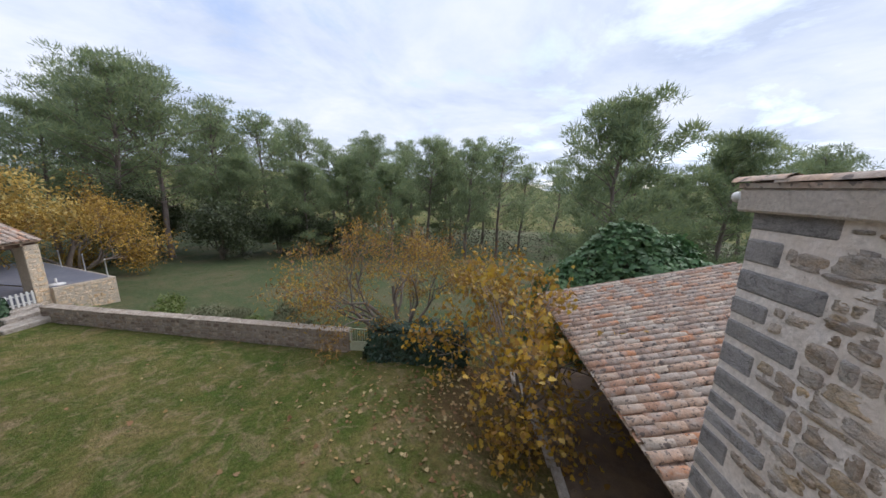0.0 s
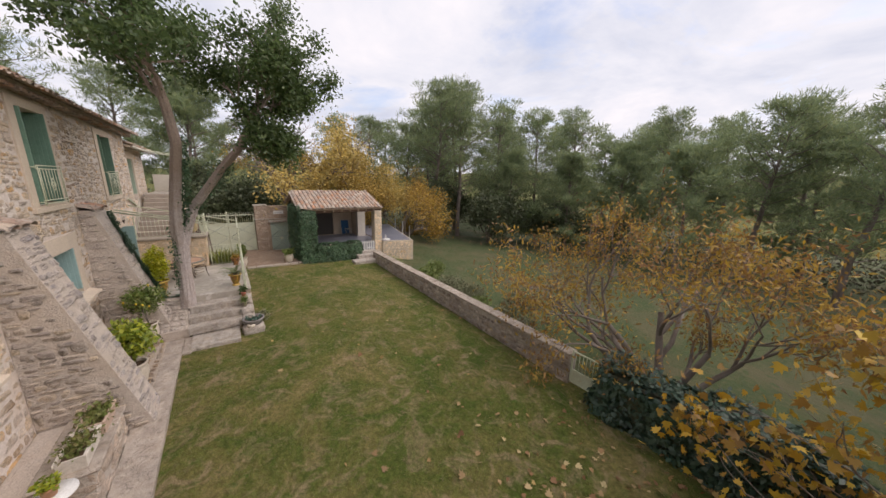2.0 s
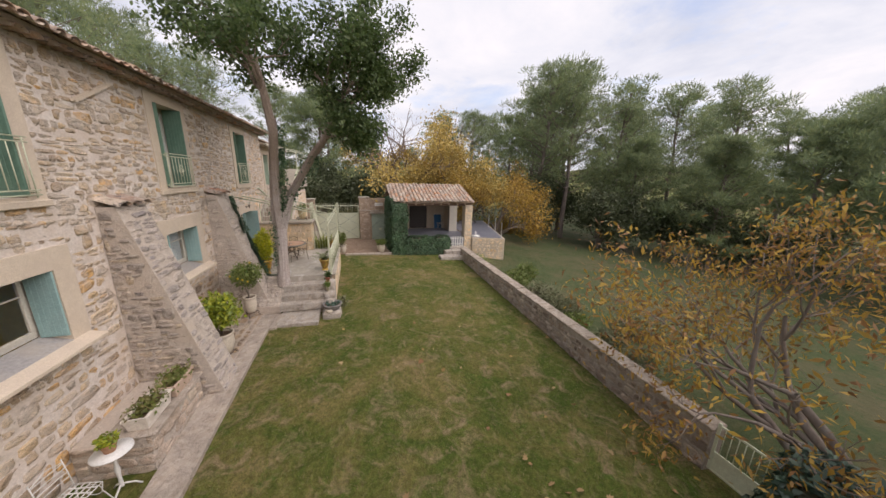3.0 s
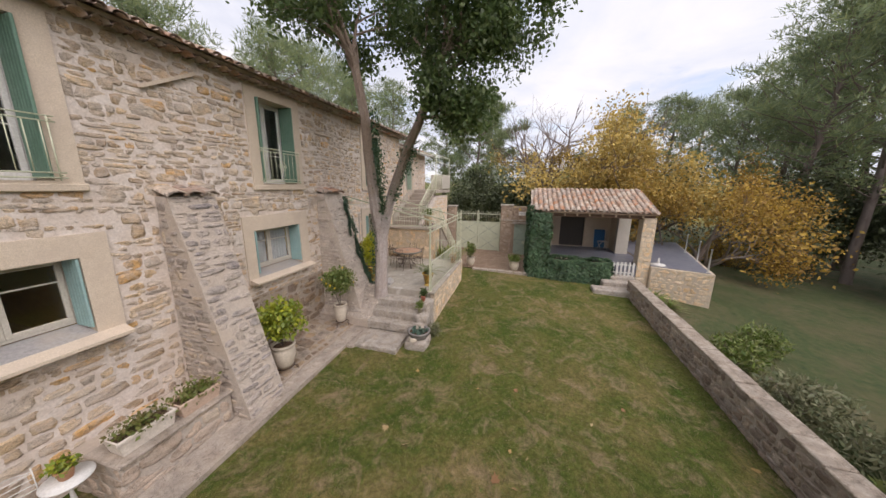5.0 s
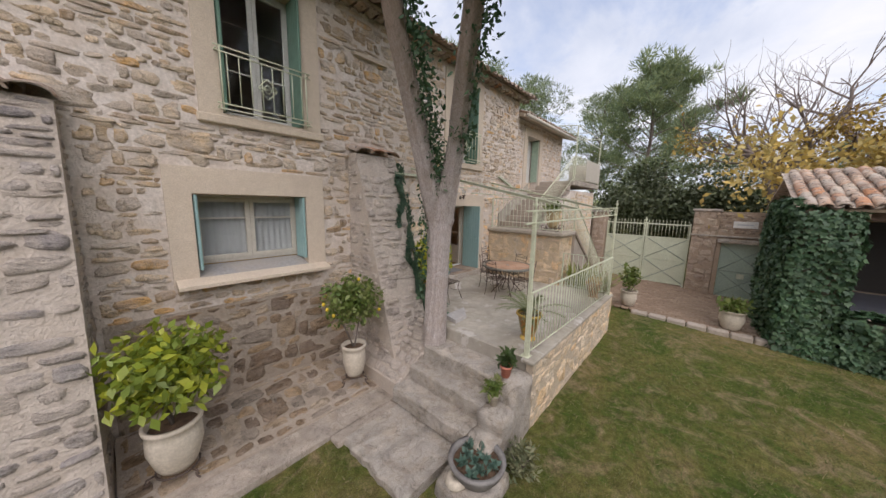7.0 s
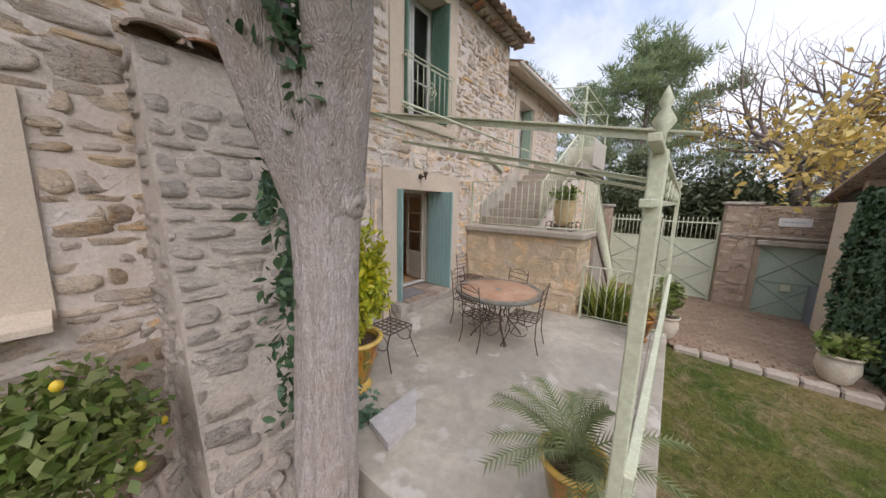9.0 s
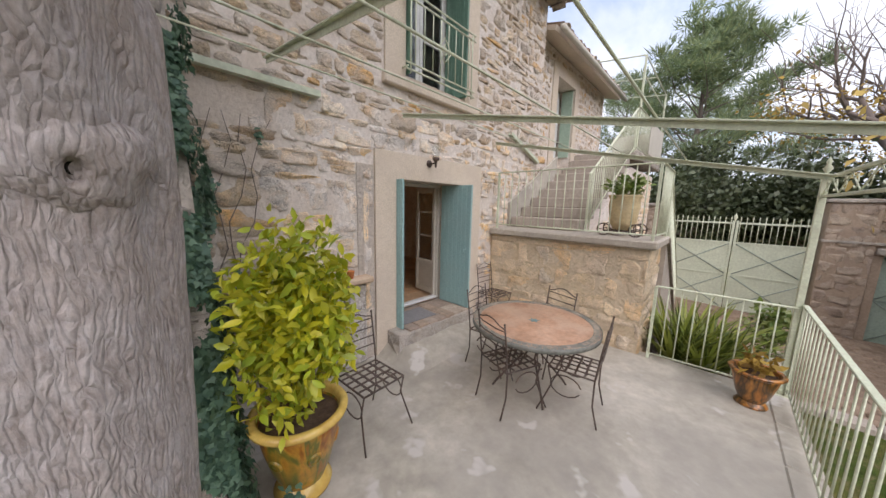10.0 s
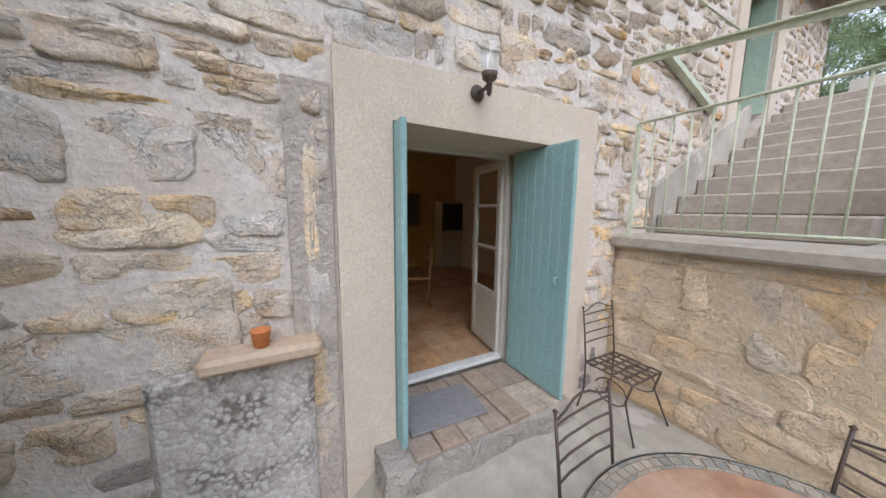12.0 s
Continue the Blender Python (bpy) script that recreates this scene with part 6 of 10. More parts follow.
# upper door of the wing
d3 = thing("door_2", "narrow upper door with open green shutters", "door", (WEST - 1.7, -0.2, 4.2), kind="structure")
i3 = d3.matrix_basis.inverted()
f3 = Face(i3 @ Vector((WEST - 0.88, -0.17, 4.02)), (-1, 0, 0), (0, 0, 1))
f3.n = Vector((0, 1, 0))
part("band", holed_wall(f3, 0, 1.62, 0, 2.46, [(0.27, 1.37, 0.18, 2.2)], 0.028), M["render"], d3)
part("door_leaf", Build().box(i3 @ Vector((WEST - 2.2, -0.62, 4.2)), i3 @ Vector((WEST - 1.2, -0.56, 6.2)), 0.01), M["white_wood"], d3)
# opaque dark sheets: the panes carry the room's darkness in their colour
for k in range(3):
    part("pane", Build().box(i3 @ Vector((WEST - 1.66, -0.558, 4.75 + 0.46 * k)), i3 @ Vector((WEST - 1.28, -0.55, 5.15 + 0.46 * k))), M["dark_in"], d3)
for x in (WEST - 1.19, WEST - 2.2):
    part("shutter", Build().box(i3 @ Vector((x - 0.016, -0.5, 4.52)), i3 @ Vector((x + 0.016, -0.22, 6.2)), 0.004), surface("faded_green_paint", [(0.30, 0.40, 0.31), (0.36, 0.46, 0.37)], 0.6, 40), d3)

# ---------------- room behind the door ----------------
M["ochre_plaster"] = surface("ochre_wall", [(0.52, 0.36, 0.10), (0.58, 0.42, 0.14)], 0.9, 10, 1, (0.46, 0.31, 0.09), 0.4, 0.1, 0.003)
rm = Build().box((-20.0, -5.2, 1.605), (-8.0, -5.0, 4.29))
tagged(part("wall_room_back", rm, M["ochre_plaster"]), "ochre-yellow painted wall inside the house", "wall", kind="structure")
rm = Build().box((-20.2, -4.99, 1.605), (-20.0, -0.52, 4.29)).box((-8.0, -4.99, 1.605), (-7.8, -0.52, 4.29))
tagged(part("wall_room_sides", rm, M["ochre_plaster"]), "ochre side walls of the room", "wall", kind="structure")
grout = Build()
for i in range(16):
    for j in range(11):
        grout.box((-18.2 + i * 0.33, -4.9 + j * 0.4, 1.602), (-18.2 + i * 0.33 + 0.322, -4.9 + j * 0.4 + 0.392, 1.609), 0.003)
tagged(part("floor_tiles", grout, surface("terracotta_squares", [(0.45, 0.25, 0.12), (0.52, 0.31, 0.16), (0.40, 0.22, 0.11), (0.50, 0.33, 0.19)], 0.45, 12, 3, (0.55, 0.36, 0.22), 0.4, 0.15, 0.004, pick="island")), "square terracotta tiles on the room's floor", "floor tiles", kind="structure")
# lit chandelier of bare bulbs in the room beyond
M["bulb"], bn, bl, bb = nodes_of("warm_bulb")
bb.inputs["Base Color"].default_value = (0.9, 0.8, 0.6, 1)
bb.inputs["Emission Color"].default_value = (1.0, 0.68, 0.36, 1)
bb.inputs["Emission Strength"].default_value = 9.0
cd = thing("chandelier", "iron chandelier with lit warm bulbs", "ceiling lamp", (-11.3, -2.6, 3.2))
part("stem", Build().tube([(0, 0, 0), (0, 0, 1.08)], 0.012, 6), M["black_iron"], cd)
for k in range(5):
    a = k * 1.2566
    arm = part("arm", Build().tube([(0, 0, 0.02), (0.15 * math.cos(a), 0.15 * math.sin(a), -0.06), (0.28 * math.cos(a), 0.28 * math.sin(a), 0.02)], 0.008, 6), M["black_iron"], cd)
    part("bulb", Build().lathe([(0.0, 0.02), (0.016, 0.03), (0.026, 0.065), (0.02, 0.095), (0.0, 0.11)], (0.28 * math.cos(a), 0.28 * math.sin(a), 0.0), 10), M["bulb"], arm)
cl_l = new("room_light", bpy.data.lights.new("room_light", "POINT"))
cl_l.data.energy, cl_l.data.color, cl_l.data.shadow_soft_size = 15, (1.0, 0.72, 0.42), 0.25
cl_l.matrix_world = pose(-11.3, -2.6, 3.0)
M["wood"] = surface("honey_wood", [(0.26, 0.13, 0.05), (0.34, 0.18, 0.07)], 0.45, 30, 3, (0.22, 0.11, 0.045), 0.5, 0.15, 0.003, stretch=(1, 1, 0.3))


def room_chair(at, rz):
    t = thing("wooden_chair", "ladder-back wooden chair beside a dining table", "chair", at, rz)
    part("seat", Build().box((-0.2, -0.2, 0.43), (0.2, 0.2, 0.46), 0.01), M["wood"], t)
    for x in (-0.18, 0.18):
        part("leg", Build().tube([(x, -0.18, 0), (x, -0.18, 0.43)], 0.018, 8), M["wood"], t)
        part("leg", Build().tube([(x, 0.18, 0), (x, 0.18, 0.5), (x, 0.22, 0.95)], 0.018, 8), M["wood"], t)
    for z in (0.6, 0.74, 0.88):
        part("slat", Build().box((-0.165, 0.19, z), (0.165, 0.21, z + 0.06), 0.006), M["wood"], t)


room_chair((-16.6, -2.2, 1.61), 75)
rt = thing("dining_table", "wooden dining table inside the dim room", "table", (-15.9, -2.5, 1.61))
part("tabletop", Build().box((-0.5, -0.7, 0.70), (0.5, 0.7, 0.74), 0.01), M["wood"], rt)
for x in (-0.42, 0.42):
    for y in (-0.6, 0.6):
        part("leg", Build().box((x - 0.035, y - 0.035, 0), (x + 0.035, y + 0.035, 0.70), 0.006), M["wood"], rt)
pic = thing("wall_picture", "dark framed picture on the ochre wall", "picture", (-17.6, -4.99, 3.0))
part("picture_frame", Build().box((-0.3, 0, -0.4), (0.3, 0.03, 0.4), 0.008), M["wood"], pic)
part("canvas", Build().box((-0.25, 0.031, -0.35), (0.25, 0.034, 0.35)), plain("dull_green_canvas", (0.12, 0.14, 0.13), 0.7), pic)
cab = thing("wall_cabinet", "small white cabinet against the ochre wall", "cabinet", (-18.6, -4.8, 1.61))
part("body", Build().box((-0.3, -0.19, 0), (0.3, 0.19, 1.6), 0.01), M["warm_white"], cab)
part("door", Build().box((-0.28, 0.191, 0.9), (0.28, 0.205, 1.55), 0.006), M["dark_in"], cab)

# ---------------- landing, outer stair, balcony ----------------
M["slab_stone"] = surface("beige_slab_stone", [(0.37, 0.325, 0.27), (0.46, 0.41, 0.34)], 0.9, 18, 1.6, (0.33, 0.29, 0.24), 0.5, 0.5, 0.01)
M["landing_mortar"] = surface("ochre_mortar", [(0.56, 0.45, 0.315), (0.65, 0.53, 0.385)], 0.95, 26, 1.2, (0.60, 0.45, 0.27), 0.6, 1.0, 0.025)
M["landing_stone"] = rock("ochre_landing_stone", WARMS, "island", 0.6, (0.62, 0.51, 0.375), 2.0, 0.016, 0.75, gain=1.1)
land = thing("stair_landing", "warm ashlar landing with an overhanging stone slab", "landing", (-18.0, 1.2, 0.3))
ln = land.matrix_basis.inverted()
part("core", Build().box(ln @ Vector((-18.65, 0.004, -0.2)), ln @ Vector((-17.70, 2.38, 2.69))), M["landing_mortar"], land)
fl_e = Face(ln @ Vector((-17.698, 0.02, 1.29)), (0, 1, 0), (0, 0, 1))
cl = rubble(0.0, 2.36, 0.0, 1.37, [], 101, (0.12, 0.32), (0.24, 0.70), 0.0, 0.02)
stones(fl_e, cl, M["landing_stone"], land, 102, lambda c: True, M["ashlar_piece"], (0.0, 0.006))
fl_n = Face(ln @ Vector((-17.70, 2.382, 0.35)), (-1, 0, 0), (0, 0, 1))
stones(fl_n, rubble(0.0, 0.95, 0.0, 2.3, [], 103, (0.12, 0.32), (0.24, 0.5), 0.0, 0.02), M["landing_stone"], land, 104)
part("slab", Build().box(ln @ Vector((-18.72, 0.006, 2.692)), ln @ Vector((-17.60, 2.47, 2.80)), 0.02), M["slab_stone"], land)

up = thing("upper_stair", "flight of stone steps climbing along the facade", "stairs", (-20.0, 0.7, 0.3))
ui = up.matrix_basis.inverted()
for k in range(9):
    x0, zt = -18.25 - k * 0.37, 2.99 + k * 0.19
    part("step", Build().box(ui @ Vector((-22.0 if k == 8 else x0 - 0.42, 0.06, zt - 0.19)), ui @ Vector((x0, 1.30, zt)), 0.015), M["stair_stone"], up)
part("stair_base", Build().prism([ui @ Vector(p) for p in ((-18.66, 0.05, -0.2), (-18.66, 0.05, 2.62), (-21.5, 0.05, 4.16), (-24.4, 0.05, 4.16), (-24.4, 0.05, -0.2))], (0, 1.24, 0)), M["mortar"], up)
part("stringer", Build().prism([ui @ Vector(p) for p in ((-18.2, 0.004, 2.80), (-18.2, 0.004, 3.25), (-20.2, 0.004, 4.35), (-20.2, 0.004, 3.9), (-18.25, 0.004, 2.80))], (0, 0.052, 0)), M["concrete"], up)
part("platform", Build().box(ui @ Vector((-24.6, 0.02, 4.34)), ui @ Vector((-21.3, 1.42, 4.52)), 0.02), M["step"], up)
sn = Face(ui @ Vector((-18.66, 1.292, 0.35)), (-1, 0, 0), (0, 0, 1))
stones(sn, rubble(0.0, 5.7, 0.0, 3.8, [], 105, (0.1, 0.24), (0.16, 0.45), 0.025, 0.02, 1.0, lambda u, v, h: v < 2.0 + 0.53 * min(u, 3.2)), M["ashlar"], up, 106)

down = thing("court_stair", "stone stair descending from the landing to the court", "stairs", (-20.0, 1.9, 0.3))
dn = down.matrix_basis.inverted()
for k in range(12):
    x0, zt = -18.74 - k * 0.27, 2.62 - k * 0.19
    part("step", Build().box(dn @ Vector((x0 - 0.3, 1.31, 0.2)), dn @ Vector((x0 + 0.0, 2.30, zt)), 0.012), M["step"], down)
part("parapet", Build().prism([dn @ Vector(p) for p in ((-18.66, 2.31, 0.2), (-18.66, 2.31, 2.70), (-22.0, 2.31, 0.42), (-22.0, 2.31, 0.2))], (0, 0.14, 0)), M["stair_stone"], down)
# dark stone puts the shade along the stair's edge into its colour
part("coping", Build().prism([dn @ Vector(p) for p in ((-18.62, 2.29, 2.704), (-18.62, 2.29, 2.78), (-22.05, 2.29, 0.47), (-22.05, 2.29, 0.394))], (0, 0.2, 0)), M["dark_stone"], down)


def railing(name, label, a, b2, h, gap=0.125, post_a=True, post_b=True, top_lift=None, hand=0.02):
    """An iron railing of thin upright bars from foot a to foot b2."""
    a, b2 = Vector(a), Vector(b2)
    t = thing(name, label, "railing", a, group="iron railings")
    d = b2 - a
    up_v = Vector((0, 0, h))
    part("handrail", Build().box((0, -hand, -0.008), (d.length, hand, 0.008), 0.004, Matrix.Translation(up_v) @ d.to_track_quat("X", "Z").to_matrix().to_4x4()), M["iron_paint"], t)
    part("bottom_rail", Build().tube([Vector((0, 0, 0.07)), d + Vector((0, 0, 0.07))], 0.011, 6), M["iron_paint"], t)
    n = max(2, round(d.length / gap))
    bar = Build().tube([(0, 0, 0), (0, 0, h - 0.075)], 0.0075, 6).mesh("baluster")
    bar.materials.append(M["iron_paint"])
    for k in range(1, n):
        part("baluster", bar, M["iron_paint"], t, at=Matrix.Translation(d * (k / n) + Vector((0, 0, 0.07))))
    for q, on in ((0, post_a), (1, post_b)):
        if on:
            p = d * q
            part("post", Build().box(p + Vector((-0.016, -0.016, -0.02)), p + Vector((0.016, 0.016, h)), 0.003), M["iron_paint"], t)
    return t


RL = "pale green iron railing with thin upright bars"
railing("terrace_railing", RL, (-13.35, 3.62, 1.30), (-17.77, 3.70, 1.30), 0.98)
railing("terrace_railing", RL, (-17.77, 3.66, 1.28), (-17.70, 2.50, 1.28), 0.96, post_a=False)
railing("landing_railing", RL, (-17.66, 0.14, 2.80), (-17.66, 2.40, 2.80), 0.94)
railing("landing_railing", RL, (-17.68, 2.42, 2.80), (-18.62, 2.42, 2.78), 0.94, post_a=False)
railing("stair_railing", RL, (-18.64, 2.40, 2.76), (-22.0, 2.40, 0.46), 0.95, post_a=False)
railing("stair_railing", RL, (-18.50, 1.34, 2.82), (-21.3, 1.34, 4.50), 0.92)
railing("balcony_railing", RL, (-21.3, 1.38, 4.52), (-24.5, 1.38, 4.52), 0.92, post_a=False)
part("screen_panel", Build().box(ui @ Vector((-24.56, 0.05, 4.53)), ui @ Vector((-24.52, 1.42, 5.5)), 0.006).box(ui @ Vector((-24.5, 1.40, 4.6)), ui @ Vector((-22.6, 1.42, 5.42)), 0.004), M["warm_white"], up, "cream sheet screening the balcony")
# iron frame over the balcony
bf = thing("balcony_pergola", "slender pale iron frame above the balcony", "pergola", (-22.0, 1.36, 4.52))
fb = bf.matrix_basis.inverted()
for x in (-21.4, -24.5):
    part("post", Build().box(fb @ Vector((x - 0.02, 1.34, 4.53)), fb @ Vector((x + 0.02, 1.38, 6.55)), 0.003), M["iron_paint"], bf)
for pa, pb2 in (((-21.4, 1.36, 6.55), (-24.5, 1.36, 6.55)), ((-21.4, 1.36, 6.55), (-21.4, -0.15, 6.75)), ((-22.9, 1.36, 6.55), (-22.9, -0.15, 6.75)), ((-24.5, 1.36, 6.55), (-24.5, -0.15, 6.75)), ((-21.4, 1.36, 6.15), (-24.5, 1.36, 6.15)), ((-21.4, 0.8, 6.62), (-24.5, 0.8, 6.62))):
    part("beam", Build().tube([fb @ Vector(pa), fb @ Vector(pb2)], 0.016, 6), M["iron_paint"], bf)

# ---------------- iron pergola over the terrace ----------------
pg = thing("pergola", "pale green iron pergola with a lattice front beam", "pergola", (-13.3, 3.6, 1.28))
pi = pg.matrix_basis.inverted()
PA, PB, PT = Vector((-13.36, 3.58, 3.46)), Vector((-17.80, 3.66, 3.52)), 1.28
for P in (PA, PB):
    part("post", Build().box(pi @ Vector((P.x - 0.026, P.y - 0.026, PT)), pi @ Vector((P.x + 0.026, P.y + 0.026, P.z)), 0.005), M["iron_paint"], pg)
    part("base_plate", Build().box(pi @ Vector((P.x - 0.07, P.y - 0.07, PT)), pi @ Vector((P.x + 0.07, P.y + 0.07, PT + 0.015)), 0.003), M["iron_paint"], pg)
    part("finial", Build().lathe([(0.0, 0), (0.012, 0.01), (0.012, 0.05), (0.035, 0.09), (0.012, 0.13), (0.022, 0.15), (0.0, 0.2)], pi @ P, 10), M["iron_paint"], pg)
for dz in (0.0, -0.17):
    m = Matrix.Translation(pi @ (PA + Vector((0, 0, dz)))) @ (PB - PA).to_track_quat("X", "Z").to_matrix().to_4x4()
    part("chord", Build().box((-0.25, -0.016, -0.012), ((PB - PA).length + 0.12, 0.016, 0.012), 0.003, m), M["iron_paint"], pg)
n = 15
for k in range(n):
    a, b2 = PA.lerp(PB, k / n), PA.lerp(PB, (k + 1) / n)
    lo, hi = ((a + Vector((0, 0, -0.158))), (b2 + Vector((0, 0, -0.014)))) if k % 2 else ((a + Vector((0, 0, -0.014))), (b2 + Vector((0, 0, -0.158))))
    part("lattice_bar", Build().tube([pi @ lo, pi @ hi], 0.0055, 6), M["iron_paint"], pg)
    c = (a + b2) / 2 + Vector((0, 0, -0.085))
    sc = Build()
    pts = [pi @ (c + (PB - PA).normalized() * (0.05 * math.cos(q)) + Vector((0, 0, 0.05 * math.sin(q)))) for q in np.linspace(0.3, 5.6, 10)]
    sc.tube(pts, 0.0045, 6)
    part("scroll", sc, M["iron_paint"], pg)
BARS = [(-13.80, -14.15), (-15.25, -15.6), (-17.1, -17.6)]
for xa, xw in BARS:
    up1 = 0.11 if xa > -14 else 0.0
    A, B2 = Vector((xa, 3.60, 3.49 + up1)), Vector((xw, 0.08, 4.24 + up1))
    m = Matrix.Translation(pi @ A) @ (B2 - A).to_track_quat("X", "Z").to_matrix().to_4x4()
    part("rafter_bar", Build().box((-0.1, -0.028, -0.005), ((B2 - A).length, 0.028, 0.005), 0.002, m).box((0, -0.004, -0.04), ((B2 - A).length, 0.004, -0.0055), 0, m), M["iron_paint"], pg)
for q in (0.27, 0.44, 0.62, 0.80):
    yy, zz = 3.60 - 3.52 * q, 3.49 + 0.75 * q
    part("rod", Build().tube([pi @ Vector((-13.1, yy, zz + 0.012)), pi @ Vector((-17.7, yy, zz + 0.012))], 0.006, 6), M["iron_paint"], pg)

# gutter along the western wing
gt = part("gutter", Build().tube([(-19.35, 0.30, 6.66), (-24.5, 0.30, 6.64)], 0.06, 10), M["warm_white"])
tagged(gt, "pale round gutter along the wing's eave", "gutter")

# ---------------- gate and court walls ----------------
GX = -25.55
gate = thing("iron_gate", "pale green double iron gate with sheet panels and spikes", "gate", (GX, 3.3, 0.24))
for y0, y1, sg in ((1.74, 3.31, 1), (3.33, 4.90, -1)):
    g = Build()
    a, b2 = y0 - 3.3, y1 - 3.3
    g.box((-0.025, a, -0.05 if sg > 0 else -0.1), (0.025, a + 0.06, 2.68), 0.005).box((-0.025, b2 - 0.06, -0.07), (0.025, b2, 2.68), 0.005)
    for z in (0.0, 1.02, 2.0, 2.58):
        g.box((-0.02, a + 0.061, z), (0.02, b2 - 0.061, z + 0.05), 0.004)
    leaf = part("gate_leaf", g, M["gate_paint"], gate)
    part("sheet", Build().box((-0.006, a + 0.061, 0.052), (0.002, b2 - 0.061, 1.999)), M["gate_paint"], leaf)
    for z0, z1 in ((0.06, 1.01), (1.08, 1.99)):
        for s0, s1 in ((a + 0.07, b2 - 0.07), (b2 - 0.07, a + 0.07)):
            # braces get a darker copy of the green, with their shade in the colour
            part("brace", Build().tube([(0.012, s0, z0), (0.012, s1, z1)], 0.012, 6), surface("shaded_green_iron", [(0.24, 0.30, 0.26), (0.28, 0.34, 0.29)], 0.5, 40) if "brace_m" not in M else M["brace_m"], leaf)
            if "brace_m" not in M:
                M["brace_m"] = bpy.data.materials["shaded_green_iron"]
    n = 12
    spike = Build().tube([(0, 0, 0), (0, 0, 0.66)], 0.010, 6).lathe([(0.0, 0.66), (0.02, 0.665), (0.016, 0.70), (0.0, 0.76)], n=8)
    sm = spike.mesh("spike")
    sm.materials.append(M["iron_paint"])
    for k in range(n):
        part("spike", sm, M["iron_paint"], leaf, at=Matrix.Translation((0, a + 0.09 + (b2 - a - 0.18) * k / (n - 1), 2.05)))
part("finial", Build().lathe([(0.0, 2.63), (0.03, 2.65), (0.02, 2.70), (0.055, 2.78), (0.02, 2.86), (0.0, 2.92)], n=10), M["iron_paint"], gate)
part("lock_box", Build().box((0.021, -0.14, 1.14), (0.06, -0.02, 1.28), 0.008), M["gate_paint"], gate)


def pier(name, x0, x1, y0, y1, z0, z1, label, seed):
    t = thing(name, label, "gate pier", ((x0 + x1) / 2, (y0 + y1) / 2, z0), kind="structure")
    i = t.matrix_basis.inverted()
    part("shaft", Build().box(i @ Vector((x0, y0, z0 - 0.3)), i @ Vector((x1, y1, z1 - 0.1)), 0.015), M["pier_stone"], t)
    part("cap", Build().box(i @ Vector((x0 - 0.06, y0 - 0.06, z1 - 0.099)), i @ Vector((x1 + 0.06, y1 + 0.06, z1)), 0.02), M["step"], t)
    f = Face(i @ Vector((x1 + 0.001, y0, z0)), (0, 1, 0), (0, 0, 1))
    stones(f, rubble(0.0, y1 - y0, 0.0, z1 - z0 - 0.11, [], seed, (0.16, 0.34), (0.25, 0.5), 0.005, 0.01), M["pier_block"], t, seed + 1, proud=(0.002, 0.01))
    return t


M["pier_block"] = rock("brown_pier_block", [(0.40, 0.31, 0.235), (0.45, 0.36, 0.28), (0.36, 0.28, 0.22), (0.48, 0.39, 0.30)], "island", 0.5, (0.47, 0.39, 0.32), 2.0, 0.015, 0.72)
M["pier_stone"] = surface("brown_pier_stone", [(0.34, 0.26, 0.19), (0.42, 0.33, 0.25)], 0.92, 20, 2, (0.28, 0.21, 0.16), 0.6, 0.6, 0.012)
pier("gate_pier", -25.85, -25.25, 1.14, 1.70, 0.1, 3.40, "brown stone gate pier with a flat cap", 201)
pier("gate_pier", -25.85, -25.25, 4.94, 5.72, 0.0, 3.56, "brown stone gate pier with a flat cap", 203)
cwf = Face((-25.3, 5.73, 0), (0, 1, 0), (0, 0, 1))
SD = (0.14, 1.47, 0.04, 2.24)
cw = part("wall_court", holed_wall(cwf, 0, 3.5, -0.3, 3.45, [SD], 0.4), M["pier_stone"])
tagged(cw, "brown rubble court wall with a small green door", "wall", kind="structure")
stones(cwf, rubble(0.0, 3.5, 0.0, 3.42, [(-0.1, 1.63, -0.5, 2.6)], 205, (0.06, 0.16), (0.12, 0.4), 0.02, 0.03), surface("brown_rubble", [(0.30, 0.22, 0.16), (0.36, 0.29, 0.23), (0.42, 0.35, 0.28), (0.25, 0.19, 0.15)], 0.92, 26, 3, (0.42, 0.37, 0.31), 0.5, 0.8, 0.012, pick="island"), cw, 206)
part("lintel", Build().box((-25.32, 5.75, 2.245), (-25.2, 7.28, 2.41), 0.02), M["step"], cw)
part("ledge", Build().box((-25.85, 4.9, 2.47), (-25.22, 7.3, 2.54), 0.015), M["step"], cw)
sdr = thing("small_door", "small pale green sheet door with crossed iron braces", "door", (-25.42, 6.535, 0.09))
part("leaf", Build().box((-0.02, -0.655, 0), (0.02, 0.655, 2.14), 0.006), surface("grey_green_sheet", [(0.33, 0.42, 0.35), (0.37, 0.46, 0.38)], 0.5, 20, 1.5, (0.29, 0.36, 0.30), 0.4, 0.1, 0.003), sdr)
for z0, z1 in ((0.04, 1.03), (1.08, 2.10)):
    for a, b2 in ((-0.63, 0.63), (0.63, -0.63)):
        part("brace", Build().tube([(0.03, a, z0), (0.03, b2, z1)], 0.013, 6), M["brace_m"], sdr)
part("cross_bar", Build().box((0.021, -0.64, 1.03), (0.045, 0.64, 1.07), 0.005), M["brace_m"], sdr)
part("letter_box", Build().box((0.021, -0.09, 0.80), (0.09, 0.12, 0.99), 0.01), M["gate_paint"], sdr)
pq = thing("wall_plaque", "white enamel plaque with a blurred line on the court wall", "plaque", (-25.29, 6.46, 2.97))
